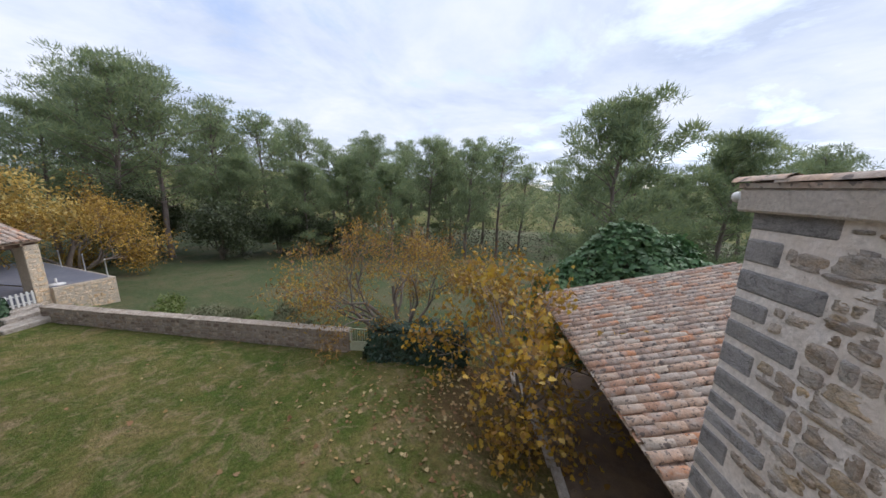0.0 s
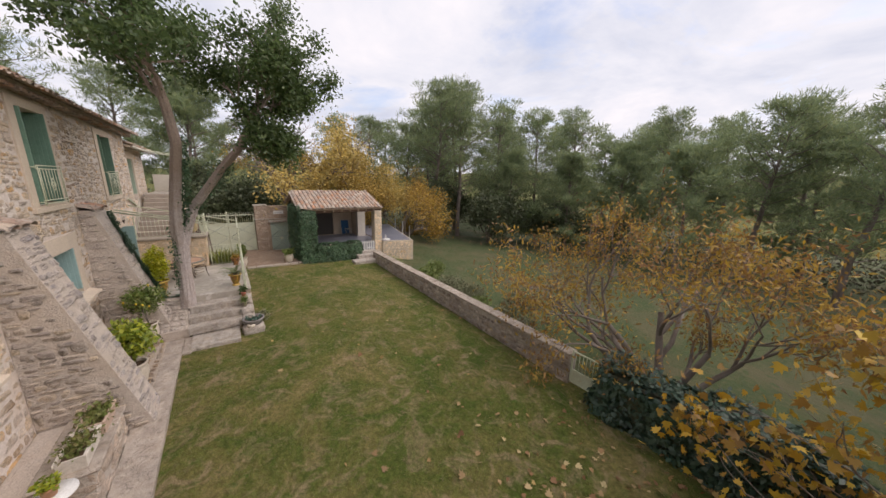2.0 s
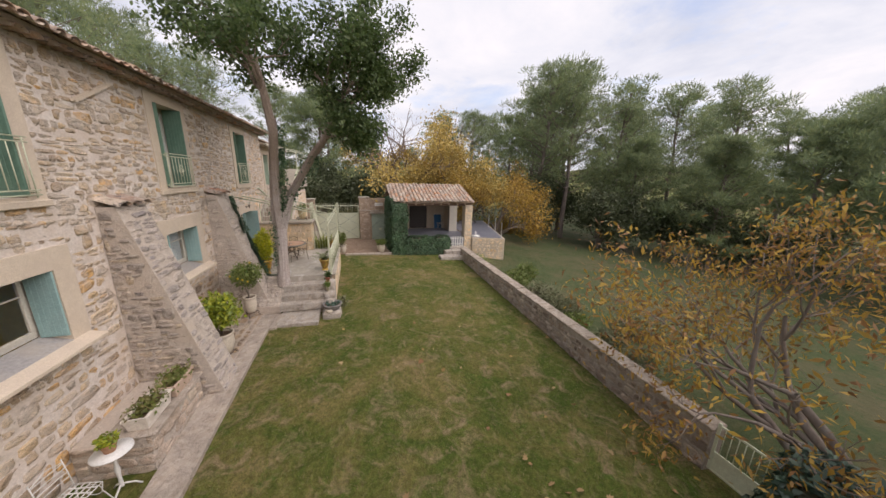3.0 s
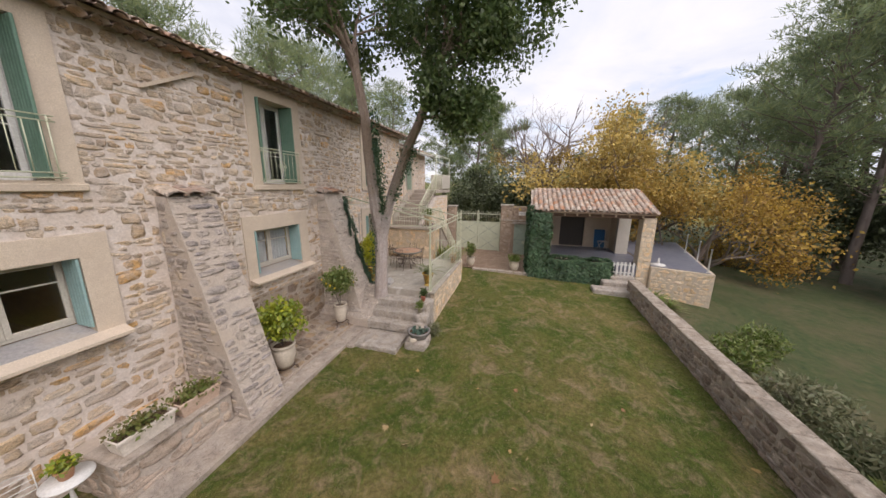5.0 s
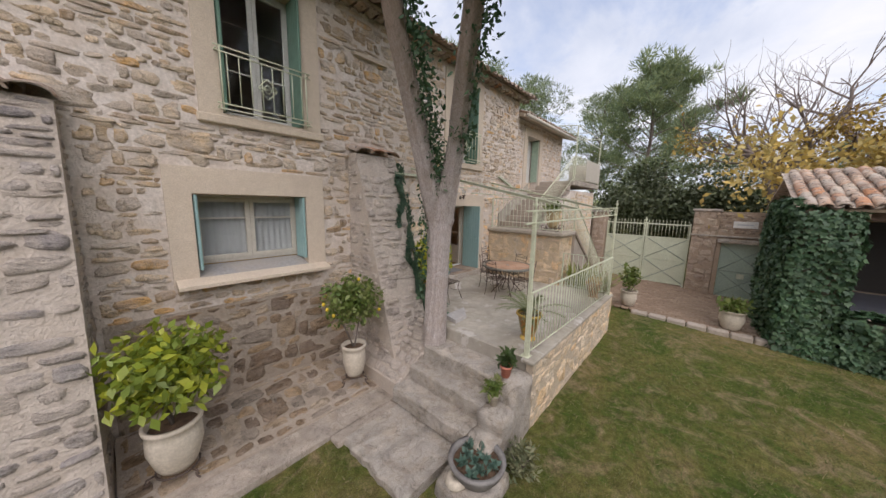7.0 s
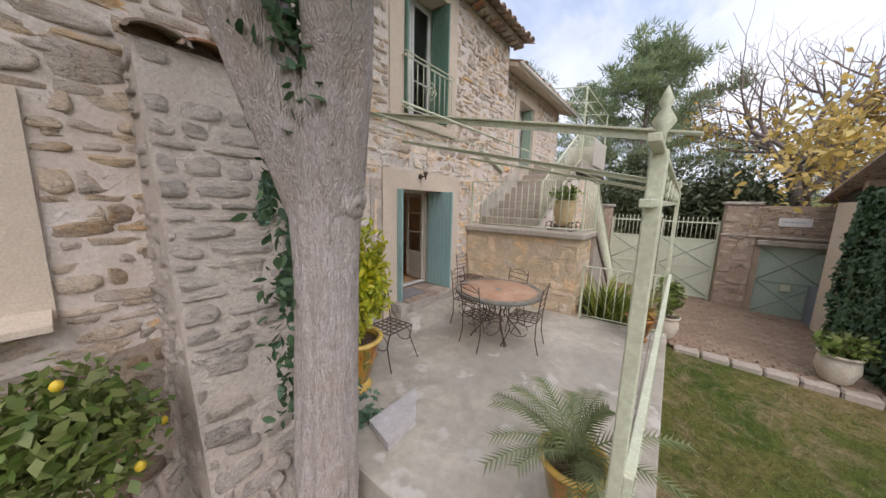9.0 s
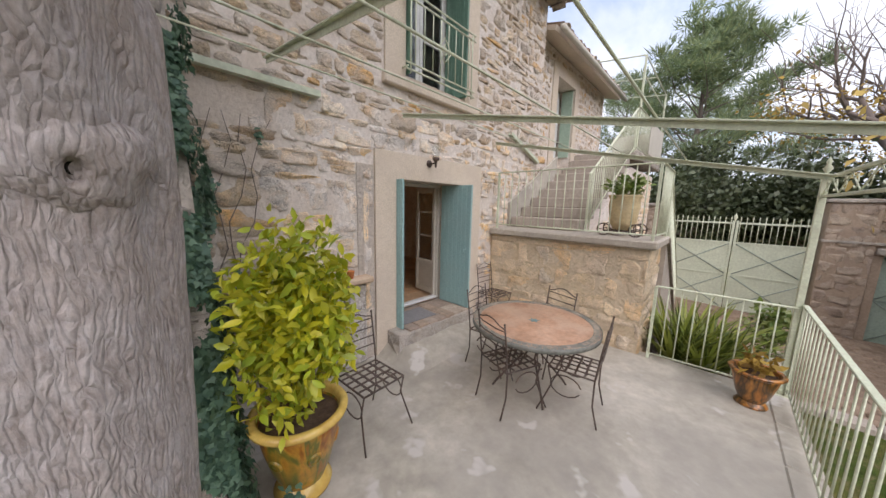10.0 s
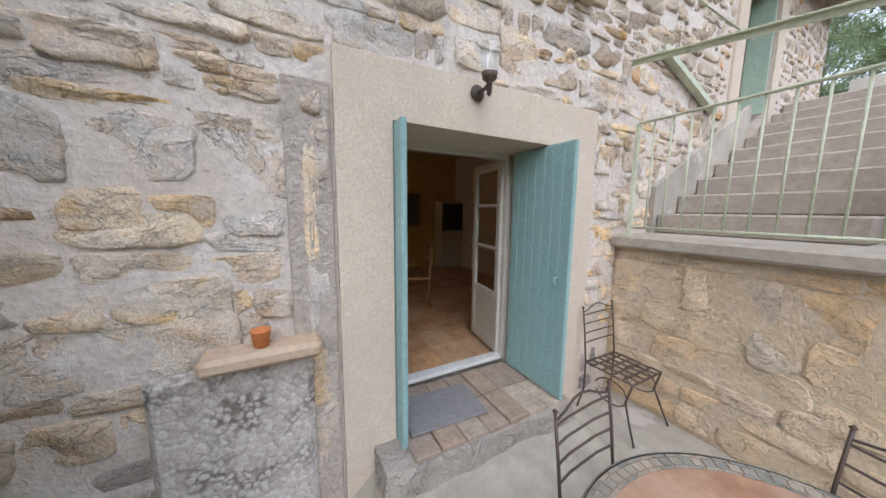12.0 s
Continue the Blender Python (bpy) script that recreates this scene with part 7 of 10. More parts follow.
part("plate", Build().box((0, -0.33, -0.12), (0.02, 0.33, 0.13), 0.006), M["white_wood"], pq)
part("line", Build().box((0.021, -0.22, -0.02), (0.023, 0.22, 0.03)), plain("grey_lettering", (0.45, 0.47, 0.50), 0.6), pq)
back_w = part("wall_lane", Build().box((-25.9, -6.0, -0.2), (-25.5, 1.13, 2.9)), M["pier_stone"])
tagged(back_w, "plain wall closing the court", "wall", kind="structure")

# ---------------- garden pavilion ----------------
PF = 1.15
pv = thing("pavilion", "small open garden pavilion under a canal tile roof", "pavilion", (-21.2, 9.6, 0.2))
pvi = pv.matrix_basis.inverted()
P = lambda x, y, z: pvi @ Vector((x, y, z))
part("floor", Build().box(P(-25.8, 7.0, -0.3), P(-19.95, 12.36, PF), 0.02), surface("blue_grey_floor", [(0.13, 0.14, 0.18), (0.18, 0.19, 0.23)], 0.35, 10, 1, (0.22, 0.22, 0.25), 0.4, 0.1, 0.003), pv)
M["dark_beam"] = surface("dark_stained_beam", [(0.10, 0.055, 0.035), (0.15, 0.085, 0.055)], 0.7, 30, 3, (0.18, 0.11, 0.07), 0.4, 0.3, 0.006)
M["pav_wall"] = surface("beige_plaster", [(0.56, 0.47, 0.36), (0.63, 0.54, 0.42)], 0.9, 20, 1, (0.50, 0.41, 0.32), 0.4, 0.2, 0.005)
part("side_wall", Build().box(P(-24.5, 6.95, -0.3), P(-19.92, 7.25, 3.55)), M["pav_wall"], pv)
part("front_pier", Build().box(P(-20.4, 7.251, PF), P(-19.92, 7.72, 3.5), 0.02), M["pav_wall"], pv)
bwf = Face(P(-24.2, 7.252, PF), (0, 1, 0), (0, 0, 1))
part("back_wall", holed_wall(bwf, 0, 4.6, 0, 3.0, [(1.49, 2.9, 0.02, 2.12)], 0.2), M["pav_wall"], pv)
# dark sheets behind the opening, painted as the room's shade
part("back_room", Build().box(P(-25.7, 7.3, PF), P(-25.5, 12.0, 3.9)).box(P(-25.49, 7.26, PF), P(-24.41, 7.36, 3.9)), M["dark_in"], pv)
dleaf = part("door_leaf", Build().box(P(-24.36, 8.75, PF + 0.02), P(-24.32, 10.14, PF + 2.11), 0.01), plain("dark_plank", (0.05, 0.042, 0.036), 0.5), pv, "dark brown plank door")
part("return_wall", Build().box(P(-24.199, 11.62, PF), P(-22.96, 11.86, 4.1)), M["pav_wall"], pv)
part("white_pillar", Build().box(P(-22.955, 11.56, PF), P(-22.62, 12.17, 4.3), 0.012), M["warm_white"], pv)
pst = part("corner_pier", Build().box(P(-20.5, 11.82, -0.3), P(-19.92, 12.36, 3.42), 0.02), M["pav_wall"], pv, "square warm stone corner pier")
fpr = Face(P(-19.918, 11.82, 0.1), (0, 1, 0), (0, 0, 1))
stones(fpr, rubble(0.0, 0.54, 0.0, 3.3, [], 301, (0.2, 0.32), (0.25, 0.4), 0.012, 0.0), M["ashlar"], pst, 302, proud=(0.002, 0.006))
part("low_wall", Build().box(P(-20.3, 7.72, -0.2), P(-20.0, 10.62, 1.2)), M["pav_wall"], pv)
part("eave_beam", Build().box(P(-20.12, 7.1, 3.36), P(-19.98, 12.3, 3.56), 0.01), M["dark_beam"], pv)
rup = (-1, 0, 0.35)
deck = roof_slab((-19.78, 6.95, 3.60), rup, (0, 1, 0), 3.15, 5.4, 0.06)
deck.v = [tuple(pvi @ Vector(q)) for q in deck.v]
part("roof_deck", deck, M["eave_wood"], pv)
tiled(pv, P(-19.74, 7.02, 3.62), rup, (0, 1, 0), 8, 22, 303, near=lambda i, j: True)
for k in range(9):
    y = 7.25 + k * 0.56
    part("rafter", Build().prism([P(-19.85, y, 3.42), P(-22.6, y, 4.39), P(-22.6, y, 4.50), P(-19.85, y, 3.53)], (0, 0.07, 0)), M["eave_wood"], pv)
rear = roof_slab((-25.9, 6.95, 3.62), (1, 0, 0.32), (0, 1, 0), 3.3, 5.4, 0.06)
rear.v = [tuple(pvi @ Vector(q)) for q in rear.v]
part("rear_roof", rear, M["tile_bulk"], pv)
for k in range(13):
    m = Matrix.Translation(P(-22.68, 7.0 + k * 0.41, 4.63)) @ Matrix.Rotation(math.pi / 2, 4, "Z")
    part("ridge_tile", TILE, M["tile"], pv, at=m)
part("step", Build().box(P(-18.95, 9.7, -0.2), P(-18.25, 11.5, 0.32), 0.04), M["step"], pv)
part("step", Build().box(P(-19.4, 10.2, -0.2), P(-18.951, 11.5, 0.52), 0.04), M["step"], pv)
part("step", Build().box(P(-19.99, 10.63, -0.2), P(-19.401, 11.7, 0.66), 0.03), M["step"], pv)
pk = thing("picket_gate", "low white picket gate at the pavilion steps", "picket gate", (-19.72, 10.7, 0.67))
part("rail", Build().box((-0.015, 0, 0.12), (0.015, 0.98, 0.17), 0.004).box((-0.015, 0, 0.50), (0.015, 0.98, 0.55), 0.004), M["white_wood"], pk)
for k in range(6):
    part("picket", Build().box((0.016, 0.02 + k * 0.17, 0), (0.04, 0.11 + k * 0.17, 0.66), 0.01), M["white_wood"], pk)
M["blue"] = plain("blue_canvas", (0.03, 0.13, 0.28), 0.8)
lg = thing("folded_lounger", "blue canvas lounger leaning against the pavilion wall", "lounger", (-23.9, 11.0, PF), 0)
part("canvas", Build().box((-0.05, -0.3, 0.05), (0.0, 0.3, 1.15), 0.015, Matrix.Rotation(radians(-10), 4, "Y")), M["blue"], lg)
part("frame", Build().tube([(0.06, -0.32, 0), (-0.16, -0.32, 1.2), (-0.16, 0.32, 1.2), (0.06, 0.32, 0)], 0.016, 6), M["white_wood"], lg)
fc = thing("folding_chair", "white folding chair on the pavilion floor", "chair", (-23.5, 11.1, PF), 20)
for y in (-0.2, 0.2):
    part("leg", Build().tube([(0.22, y, 0), (-0.2, y, 0.5)], 0.014, 6), M["white_wood"], fc)
    part("leg", Build().tube([(-0.22, y, 0), (0.2, y, 0.5)], 0.014, 6), M["white_wood"], fc)
part("seat", Build().box((-0.22, -0.22, 0.5), (0.22, 0.22, 0.52), 0.006), M["white_wood"], fc)
sp = thing("standing_pot", "slim pale pot with a plant inside the pavilion", "plant pot", (-22.9, 8.05, PF))
part("pot", Build().lathe([(0.0, 0), (0.1, 0), (0.14, 0.35), (0.15, 0.5), (0.13, 0.5), (0.0, 0.45)], n=14), M["pale_pot"], sp)
part("stems", foliage("stems", NR.normal(size=(60, 3)) * (0.1, 0.1, 0.2) + (0, 0, 0.75), 0.22, LONG, NR, 0.2, 0, 0.05), M["green_leaf"], sp)

# ---------------- raised terrace beside the pavilion ----------------
pt = part("terrace_pool", Build().prism([(-19.75, 12.365, -1.6), (-19.05, 14.5, -1.6), (-27.5, 16.6, -1.6), (-27.5, 12.365, -1.6)], (0, 0, 2.78)), M["pav_wall"])
tagged(pt, "raised terrace with a pale rendered retaining wall", "terrace", kind="structure")
pcv = part("pool_cover", Build().prism([(-19.9, 12.37, 1.184), (-19.22, 14.4, 1.184), (-27.45, 16.5, 1.184), (-27.45, 12.37, 1.184)], (0, 0, 0.025)), surface("blue_grey_cover", [(0.14, 0.15, 0.19), (0.18, 0.19, 0.23)], 0.4, 6, 0.8, (0.24, 0.24, 0.27), 0.3, 0.1, 0.004))
tagged(pcv, "flat blue-grey cover lying on the raised terrace", "cover")
pwf = Face((-19.748, 12.37, -0.6), (0.7, 2.135, 0), (0, 0, 1))
stones(pwf, rubble(0.0, 2.22, 0.0, 1.78, [], 311, (0.12, 0.26), (0.2, 0.5), 0.015, 0.01), M["ashlar"], pt, 312, proud=(0.003, 0.01))
for x, y in ((-19.25, 14.3), (-21.6, 15.0), (-23.9, 15.5)):
    fp = thing("fence_post", "slim white post on the terrace edge", "post", (x, y, 1.21), group="terrace posts")
    part("shaft", Build().lathe([(0.03, 0), (0.03, 1.0), (0.034, 1.0), (0.034, 1.04), (0.0, 1.05)], n=10), M["white_wood"], fp)
    part("foot", Build().lathe([(0.06, 0), (0.06, 0.012), (0.0, 0.014)], n=10), M["white_wood"], fp)
wb = thing("parasol_base", "white round parasol base on the terrace", "parasol base", (-20.1, 12.75, 1.21))
part("dish", Build().lathe([(0.0, 0), (0.3, 0), (0.3, 0.05), (0.1, 0.1), (0.0, 0.1)], n=18), M["white_wood"], wb)
part("socket", Build().lathe([(0.04, 0.1), (0.04, 0.34), (0.0, 0.34)], n=10), M["white_wood"], wb)

# ---------------- low garden gate ----------------
lg2 = thing("garden_gate", "low pale green iron gate in the garden wall", "gate", (-4.15, LW_Y + 0.12, ground_z(-3.8, LW_Y)))
g = Build()
g.box((0.0, -0.02, 0.05), (0.05, 0.02, 1.12), 0.004).box((0.85, -0.02, 0.05), (0.9, 0.02, 1.12), 0.004)
for z in (0.05, 0.45, 1.05):
    g.box((0.051, -0.015, z), (0.849, 0.015, z + 0.04), 0.004)
gl = part("gate_frame", g, M["iron_paint"], lg2)
part("sheet", Build().box((0.051, -0.004, 0.091), (0.849, 0.004, 0.449)), M["iron_paint"], lg2)
for k in range(7):
    part("bar", Build().tube([(0.13 + k * 0.105, 0, 0.49), (0.13 + k * 0.105, 0, 1.05)], 0.008, 6), M["iron_paint"], lg2)

# ---------------- trees ----------------
def limb(bd, tips, p, d, length, r, depth, rng, gnarl=0.25, lift=0.15, split=(2, 3), shrink=0.72, sides=7, spread=0.9):
    """Grows a limb and its branches; the tips are kept for the leaves."""
    n = 4
    pts, rad = [Vector(p)], [r]
    d = Vector(d).normalized()
    for k in range(n):
        d = (d + Vector((rng.gauss(0, gnarl), rng.gauss(0, gnarl), rng.gauss(0, gnarl) + lift)) * 0.45).normalized()
        pts.append(pts[-1] + d * (length / n))
        rad.append(r * (1 - 0.42 * (k + 1) / n))
    bd.tube(pts, rad, sides if depth > 1 else 5, cap=False)
    if depth <= 2:
        tips.extend((pts[k], depth) for k in range(2, n + 1))
    if depth == 0:
        return
    for k in range(rng.randint(*split)):
        q = rng.randint(2, n)
        a = Vector((rng.gauss(0, 1), rng.gauss(0, 1), rng.gauss(0, 0.6)))
        a -= d * a.dot(d)
        nd = (d + a.normalized() * spread * (0.6 + 0.6 * rng.random())).normalized()
        limb(bd, tips, pts[q], nd, length * shrink * (0.75 + 0.4 * rng.random()), rad[q] * 0.72, depth - 1, rng, gnarl, lift, split, shrink, max(4, sides - 1), spread)


def cloud(tips, per, rng, near=0.25):
    """Leaf places round the tips."""
    base = np.array([tuple(t[0]) for t in tips])
    return np.repeat(base, per, axis=0) + rng.normal(size=(len(base) * per, 3)) * near


def pine(name, seed, H, bare, width, lean=(0.05, 0.02), blades=11500, round_top=True):
    """An Aleppo pine: a leaning bare trunk and an open crown of needle tufts."""
    rng, nr = random.Random(seed), np.random.default_rng(seed)
    t = thing(name, "tall Aleppo pine with an airy grey-green crown", "pine tree", group="pines round the field")
    bd = Build()
    pts, rad = [], []
    for k in range(9):
        q = k / 8
        pts.append(Vector((lean[0] * H * q * q + 0.12 * math.sin(k * 1.3 + seed), lean[1] * H * q + 0.1 * math.cos(k * 1.7 + seed), H * 0.94 * q - 0.3 * (k == 0))))
        rad.append(0.024 * H * 0.62 * (1 - 0.85 * q) + 0.02)
    bd.tube(pts, rad, 9, cap=False, wob=0.08, seed=seed)
    tufts = []
    nb = int(36 + H)
    for k in range(nb):
        q = bare + (0.99 - bare) * (k + rng.random()) / nb
        base = pts[min(int(q * 8), 7)].lerp(pts[min(int(q * 8) + 1, 8)], q * 8 - int(q * 8))
        ang = k * 2.4 + rng.random()
        rel = (q - bare) / (1 - bare)
        prof = math.sin(math.pi * min(1, 0.22 + 0.78 * rel) ** 0.9) if round_top else 1.05 - rel
        ln = width * (0.28 + 0.75 * prof) * (0.65 + 0.6 * rng.random())
        d = Vector((math.cos(ang), math.sin(ang), 0.25 + 0.5 * rel)).normalized()
        bp = [base]
        for s in range(4):
            d = (d + Vector((rng.gauss(0, 0.18), rng.gauss(0, 0.18), rng.gauss(0.08, 0.12)))).normalized()
            bp.append(bp[-1] + d * ln / 4)
        bd.tube(bp, [0.05 * (1 - 0.2 * s) * (0.5 + 0.07 * H) * 0.6 for s in range(5)], 4, cap=False)
        for s in (2, 3, 4):
            for _ in range(3 if s > 2 else 2):
                c = bp[s] + Vector((rng.gauss(0, 0.34), rng.gauss(0, 0.34), rng.gauss(0.14, 0.16)))
                tufts.append((c, 0.26 + 0.3 * rng.random()))
    part("trunk", bd, M["pine_bark"], t)
    per = max(12, blades // len(tufts))
    cen = np.repeat(np.array([tuple(c) for c, s in tufts]), per, axis=0)
    sz = np.repeat(np.array([s for c, s in tufts]), per)
    off = nr.normal(size=cen.shape)
    off /= np.linalg.norm(off, axis=1)[:, None]
    al = off * 0.8 + np.array((0, 0, 0.55)) + nr.normal(size=cen.shape) * 0.35
    al /= np.linalg.norm(al, axis=1)[:, None]
    nor = np.cross(al, nr.normal(size=cen.shape))
    nor /= np.linalg.norm(nor, axis=1)[:, None]
    off *= (0.25 + 0.75 * nr.random(len(cen)) ** 0.7)[:, None] * sz[:, None] * np.array((1.3, 1.3, 0.62))
    part("crown", foliage("crown", cen + off, 0.36, NEEDLE, nr, spread=0.02, turn=np.stack([np.cross(al, nor), al, nor], axis=2)), M["pine"], t)
    return t


def set_at(ob, x, y, s, rz):
    ob.matrix_basis = Matrix.Translation((x, y, ground_z(x, y))) @ Matrix.Rotation(radians(rz), 4, "Z") @ Matrix.Scale(s, 4)
    return ob


pines = [pine("pine_tree", 1, 15, 0.36, 4.2), pine("pine_tree", 2, 15, 0.28, 4.4, (-0.06, 0.03)), pine("pine_tree", 3, 15, 0.2, 3.9, (0.02, -0.05)),
         pine("pine_tree", 4, 12, 0.12, 4.0, (0.03, 0.03), 24000)]
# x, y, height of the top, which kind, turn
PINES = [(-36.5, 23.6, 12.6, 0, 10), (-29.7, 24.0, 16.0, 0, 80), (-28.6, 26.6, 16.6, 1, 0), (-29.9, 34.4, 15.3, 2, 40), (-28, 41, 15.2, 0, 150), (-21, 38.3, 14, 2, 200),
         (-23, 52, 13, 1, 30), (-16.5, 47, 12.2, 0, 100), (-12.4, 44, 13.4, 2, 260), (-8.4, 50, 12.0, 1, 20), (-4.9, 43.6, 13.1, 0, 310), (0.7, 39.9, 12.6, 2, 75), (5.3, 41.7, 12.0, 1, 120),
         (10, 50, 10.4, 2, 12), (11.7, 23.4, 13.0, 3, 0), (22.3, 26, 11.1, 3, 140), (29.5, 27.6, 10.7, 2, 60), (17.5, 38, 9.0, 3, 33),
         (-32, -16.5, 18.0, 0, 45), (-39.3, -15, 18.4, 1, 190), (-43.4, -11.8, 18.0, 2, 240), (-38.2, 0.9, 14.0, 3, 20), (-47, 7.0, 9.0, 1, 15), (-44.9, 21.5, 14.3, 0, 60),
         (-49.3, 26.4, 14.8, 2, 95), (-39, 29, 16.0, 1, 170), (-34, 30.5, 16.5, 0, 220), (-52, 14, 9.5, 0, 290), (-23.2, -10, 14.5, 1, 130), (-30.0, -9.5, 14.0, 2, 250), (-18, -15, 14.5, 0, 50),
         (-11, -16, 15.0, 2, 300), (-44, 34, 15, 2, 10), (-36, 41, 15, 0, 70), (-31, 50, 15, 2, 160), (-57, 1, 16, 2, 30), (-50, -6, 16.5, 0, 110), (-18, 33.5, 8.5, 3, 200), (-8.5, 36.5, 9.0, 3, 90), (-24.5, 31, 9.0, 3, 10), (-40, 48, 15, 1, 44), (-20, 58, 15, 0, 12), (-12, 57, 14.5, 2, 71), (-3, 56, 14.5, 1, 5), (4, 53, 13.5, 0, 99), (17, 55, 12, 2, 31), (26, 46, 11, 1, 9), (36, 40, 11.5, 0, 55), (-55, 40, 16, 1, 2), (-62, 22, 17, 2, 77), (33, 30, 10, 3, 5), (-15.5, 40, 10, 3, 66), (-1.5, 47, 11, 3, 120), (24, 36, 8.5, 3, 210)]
used = set()
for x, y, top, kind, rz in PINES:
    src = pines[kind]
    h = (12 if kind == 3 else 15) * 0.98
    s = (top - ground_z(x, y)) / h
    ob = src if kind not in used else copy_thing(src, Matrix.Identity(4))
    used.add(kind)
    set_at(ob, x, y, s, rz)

# dim understorey and far wood
ur = np.random.default_rng(33)
pts = []
for k in range(1000):
    a = ur.random()
    x, y = (-62 + 100 * ur.random(), 42 + 22 * ur.random()) if a < 0.5 else ((-60 + 20 * ur.random(), -18 + 70 * ur.random()) if a < 0.86 else (18 + 25 * ur.random(), 30 + 30 * ur.random()))
    h = 1.0 + 4.0 * ur.random() ** 1.5
    for _ in range(34):
        pts.append((x + ur.normal() * 0.9, y + ur.normal() * 0.9, ground_z(x, y) + h * ur.random()))
us = part("understorey", foliage("understorey", np.array(pts), 0.3, LEAF, ur, 0.3, 0, 0.2), M["scrub"])
tagged(us, "dim scrub and undergrowth between the pines", "undergrowth", kind="stuff")
pts = []
for k in range(1500):
    a, r = ur.random() * 2 * math.pi, 70 + 230 * ur.random() ** 0.8
    x, y = -8 + r * math.cos(a), 5 + r * math.sin(a)
    h = 6 + 5 * ur.random()
    for _ in range(36):
        q = ur.random()
        pts.append((x + ur.normal() * 1.9 * (1.2 - q), y + ur.normal() * 1.9 * (1.2 - q), ground_z(x, y) + 1.0 + (h - 1.0) * q))
fw = part("far_wood", foliage("far_wood", np.array(pts), 0.85, LEAF, ur, 0.1, 0, 0.6), M["pine"])
tagged(fw, "distant pine wood covering the low hills", "wood", kind="stuff")


def broadleaf(name, label, at, seed, trunks, leaves, size, mat, depth=4, per=6, near=0.28, shape=LEAF, first=2.2, r0=0.16, gnarl=0.25, lift=0.12, spread=0.9, split=(2, 3), shrink=0.74, bark="thin_bark", droop=0.2, cat="tree", below=99.0):
    rng, nr = random.Random(seed), np.random.default_rng(seed)
    t = thing(name, label, cat, at)
    bd, tips = Build(), []
    for d, q in trunks:
        limb(bd, tips, (0, 0, -0.15), d, first * q, r0 * q, depth, rng, gnarl, lift, split, shrink, 8, spread)
    part("trunk", bd, M[bark], t)
    pos = cloud(tips, per, nr, near)
    pos = pos[pos[:, 2] < below + 1.5 * np.sin(pos[:, 0] * 1.3) * np.cos(pos[:, 1] * 1.1)]
    if len(pos) > leaves:
        pos = pos[nr.permutation(len(pos))[:leaves]]
    part("crown", foliage("crown", pos, size, shape, nr, 0.5, droop, 0.05), M[mat], t)
    return t


M["tan_leaf"] = leafy("tan_leaf", [(0.36, 0.23, 0.045), (0.44, 0.29, 0.05), (0.28, 0.17, 0.04), (0.38, 0.27, 0.06)], 0.7, 0.4)
broadleaf("gold_tree", "spreading mulberry with golden autumn leaves behind the pavilion", (-29.5, 14.0, ground_z(-29, 14)), 11, [((0.1, 0, 1), 1.15), ((-0.4, 0.3, 1), 1.0), ((0.3, -0.7, 0.8), 1.1), ((0.2, 0.8, 0.8), 1.05)], 24000, 0.23, "gold", 5, 14, 0.5, first=3.3, r0=0.2)
broadleaf("gold_tree", "low spreading tree with brown and gold autumn leaves", (-26.6, 17.4, ground_z(-26.6, 17.4)), 12, [((0.1, 0.2, 1), 1.1), ((0.8, 0.1, 0.55), 0.95), ((-0.7, 0.3, 0.6), 0.95), ((0.3, -0.7, 0.6), 0.9), ((0.4, 0.7, 0.6), 0.9)], 15000, 0.16, "ochre", 5, 10, 0.4, first=3.0, r0=0.16)
broadleaf("gold_tree", "tall half-bare tree with ochre autumn leaves beyond the gate", (-32.5, 9.2, ground_z(-32, 9)), 13, [((0.0, 0.1, 1), 1.3), ((-0.3, -0.4, 1), 1.1), ((0.3, 0.4, 1), 1.1), ((0.1, -0.3, 1), 1.0)], 6500, 0.15, "tan_leaf", 5, 26, 0.36, first=4.9, r0=0.36, lift=0.16, below=6.4, bark="pine_bark")
broadleaf("gold_tree", "yellow tree glowing between the dark pines", (-31.8, 24.5, ground_z(-31, 24)), 14, [((0.0, 0.1, 1), 0.9)], 3000, 0.22, "gold", 4, 7, 0.45, first=2.0, r0=0.14)
for k, (x, y, q) in enumerate(((-29.5, 23.0, 1.0), (-24.0, 27.5, 0.95), (-35.5, 17.5, 1.1), (-21.5, 33.0, 0.9), (-33.0, 28.0, 1.1), (-17.0, 37.0, 0.8), (-33.0, 1.5, 0.85), (-33.5, 5.6, 0.8))):
    broadleaf("holm_oak", "dense dark evergreen oak at the edge of the wood", (x, y, ground_z(x, y)), 70 + k, [((0.1, 0.1, 1), q), ((-0.4, 0.2, 0.9), 0.9 * q), ((0.4, -0.2, 0.9), 0.9 * q)], 13000, 0.24, "holm", 4, 22, 0.55, first=2.6, r0=0.17)
broadleaf("walnut_tree", "low spreading tree with drooping yellow-brown compound leaves", (-2.4, 13.3, ground_z(-2.4, 13.3)), 21,
          [((-0.25, 0.05, 1), 1.15), ((0.25, 0.1, 1), 0.95), ((-0.8, -0.35, 0.75), 1.1), ((-0.5, -0.4, 0.8), 1.1), ((-0.95, 0.4, 0.65), 1.1), ((0.7, 0.2, 0.7), 0.9)], 11500, 0.15, "walnut", 5, 9, 0.24, LONG, 2.5, 0.12, 0.28, 0.09, 0.85, droop=0.7)
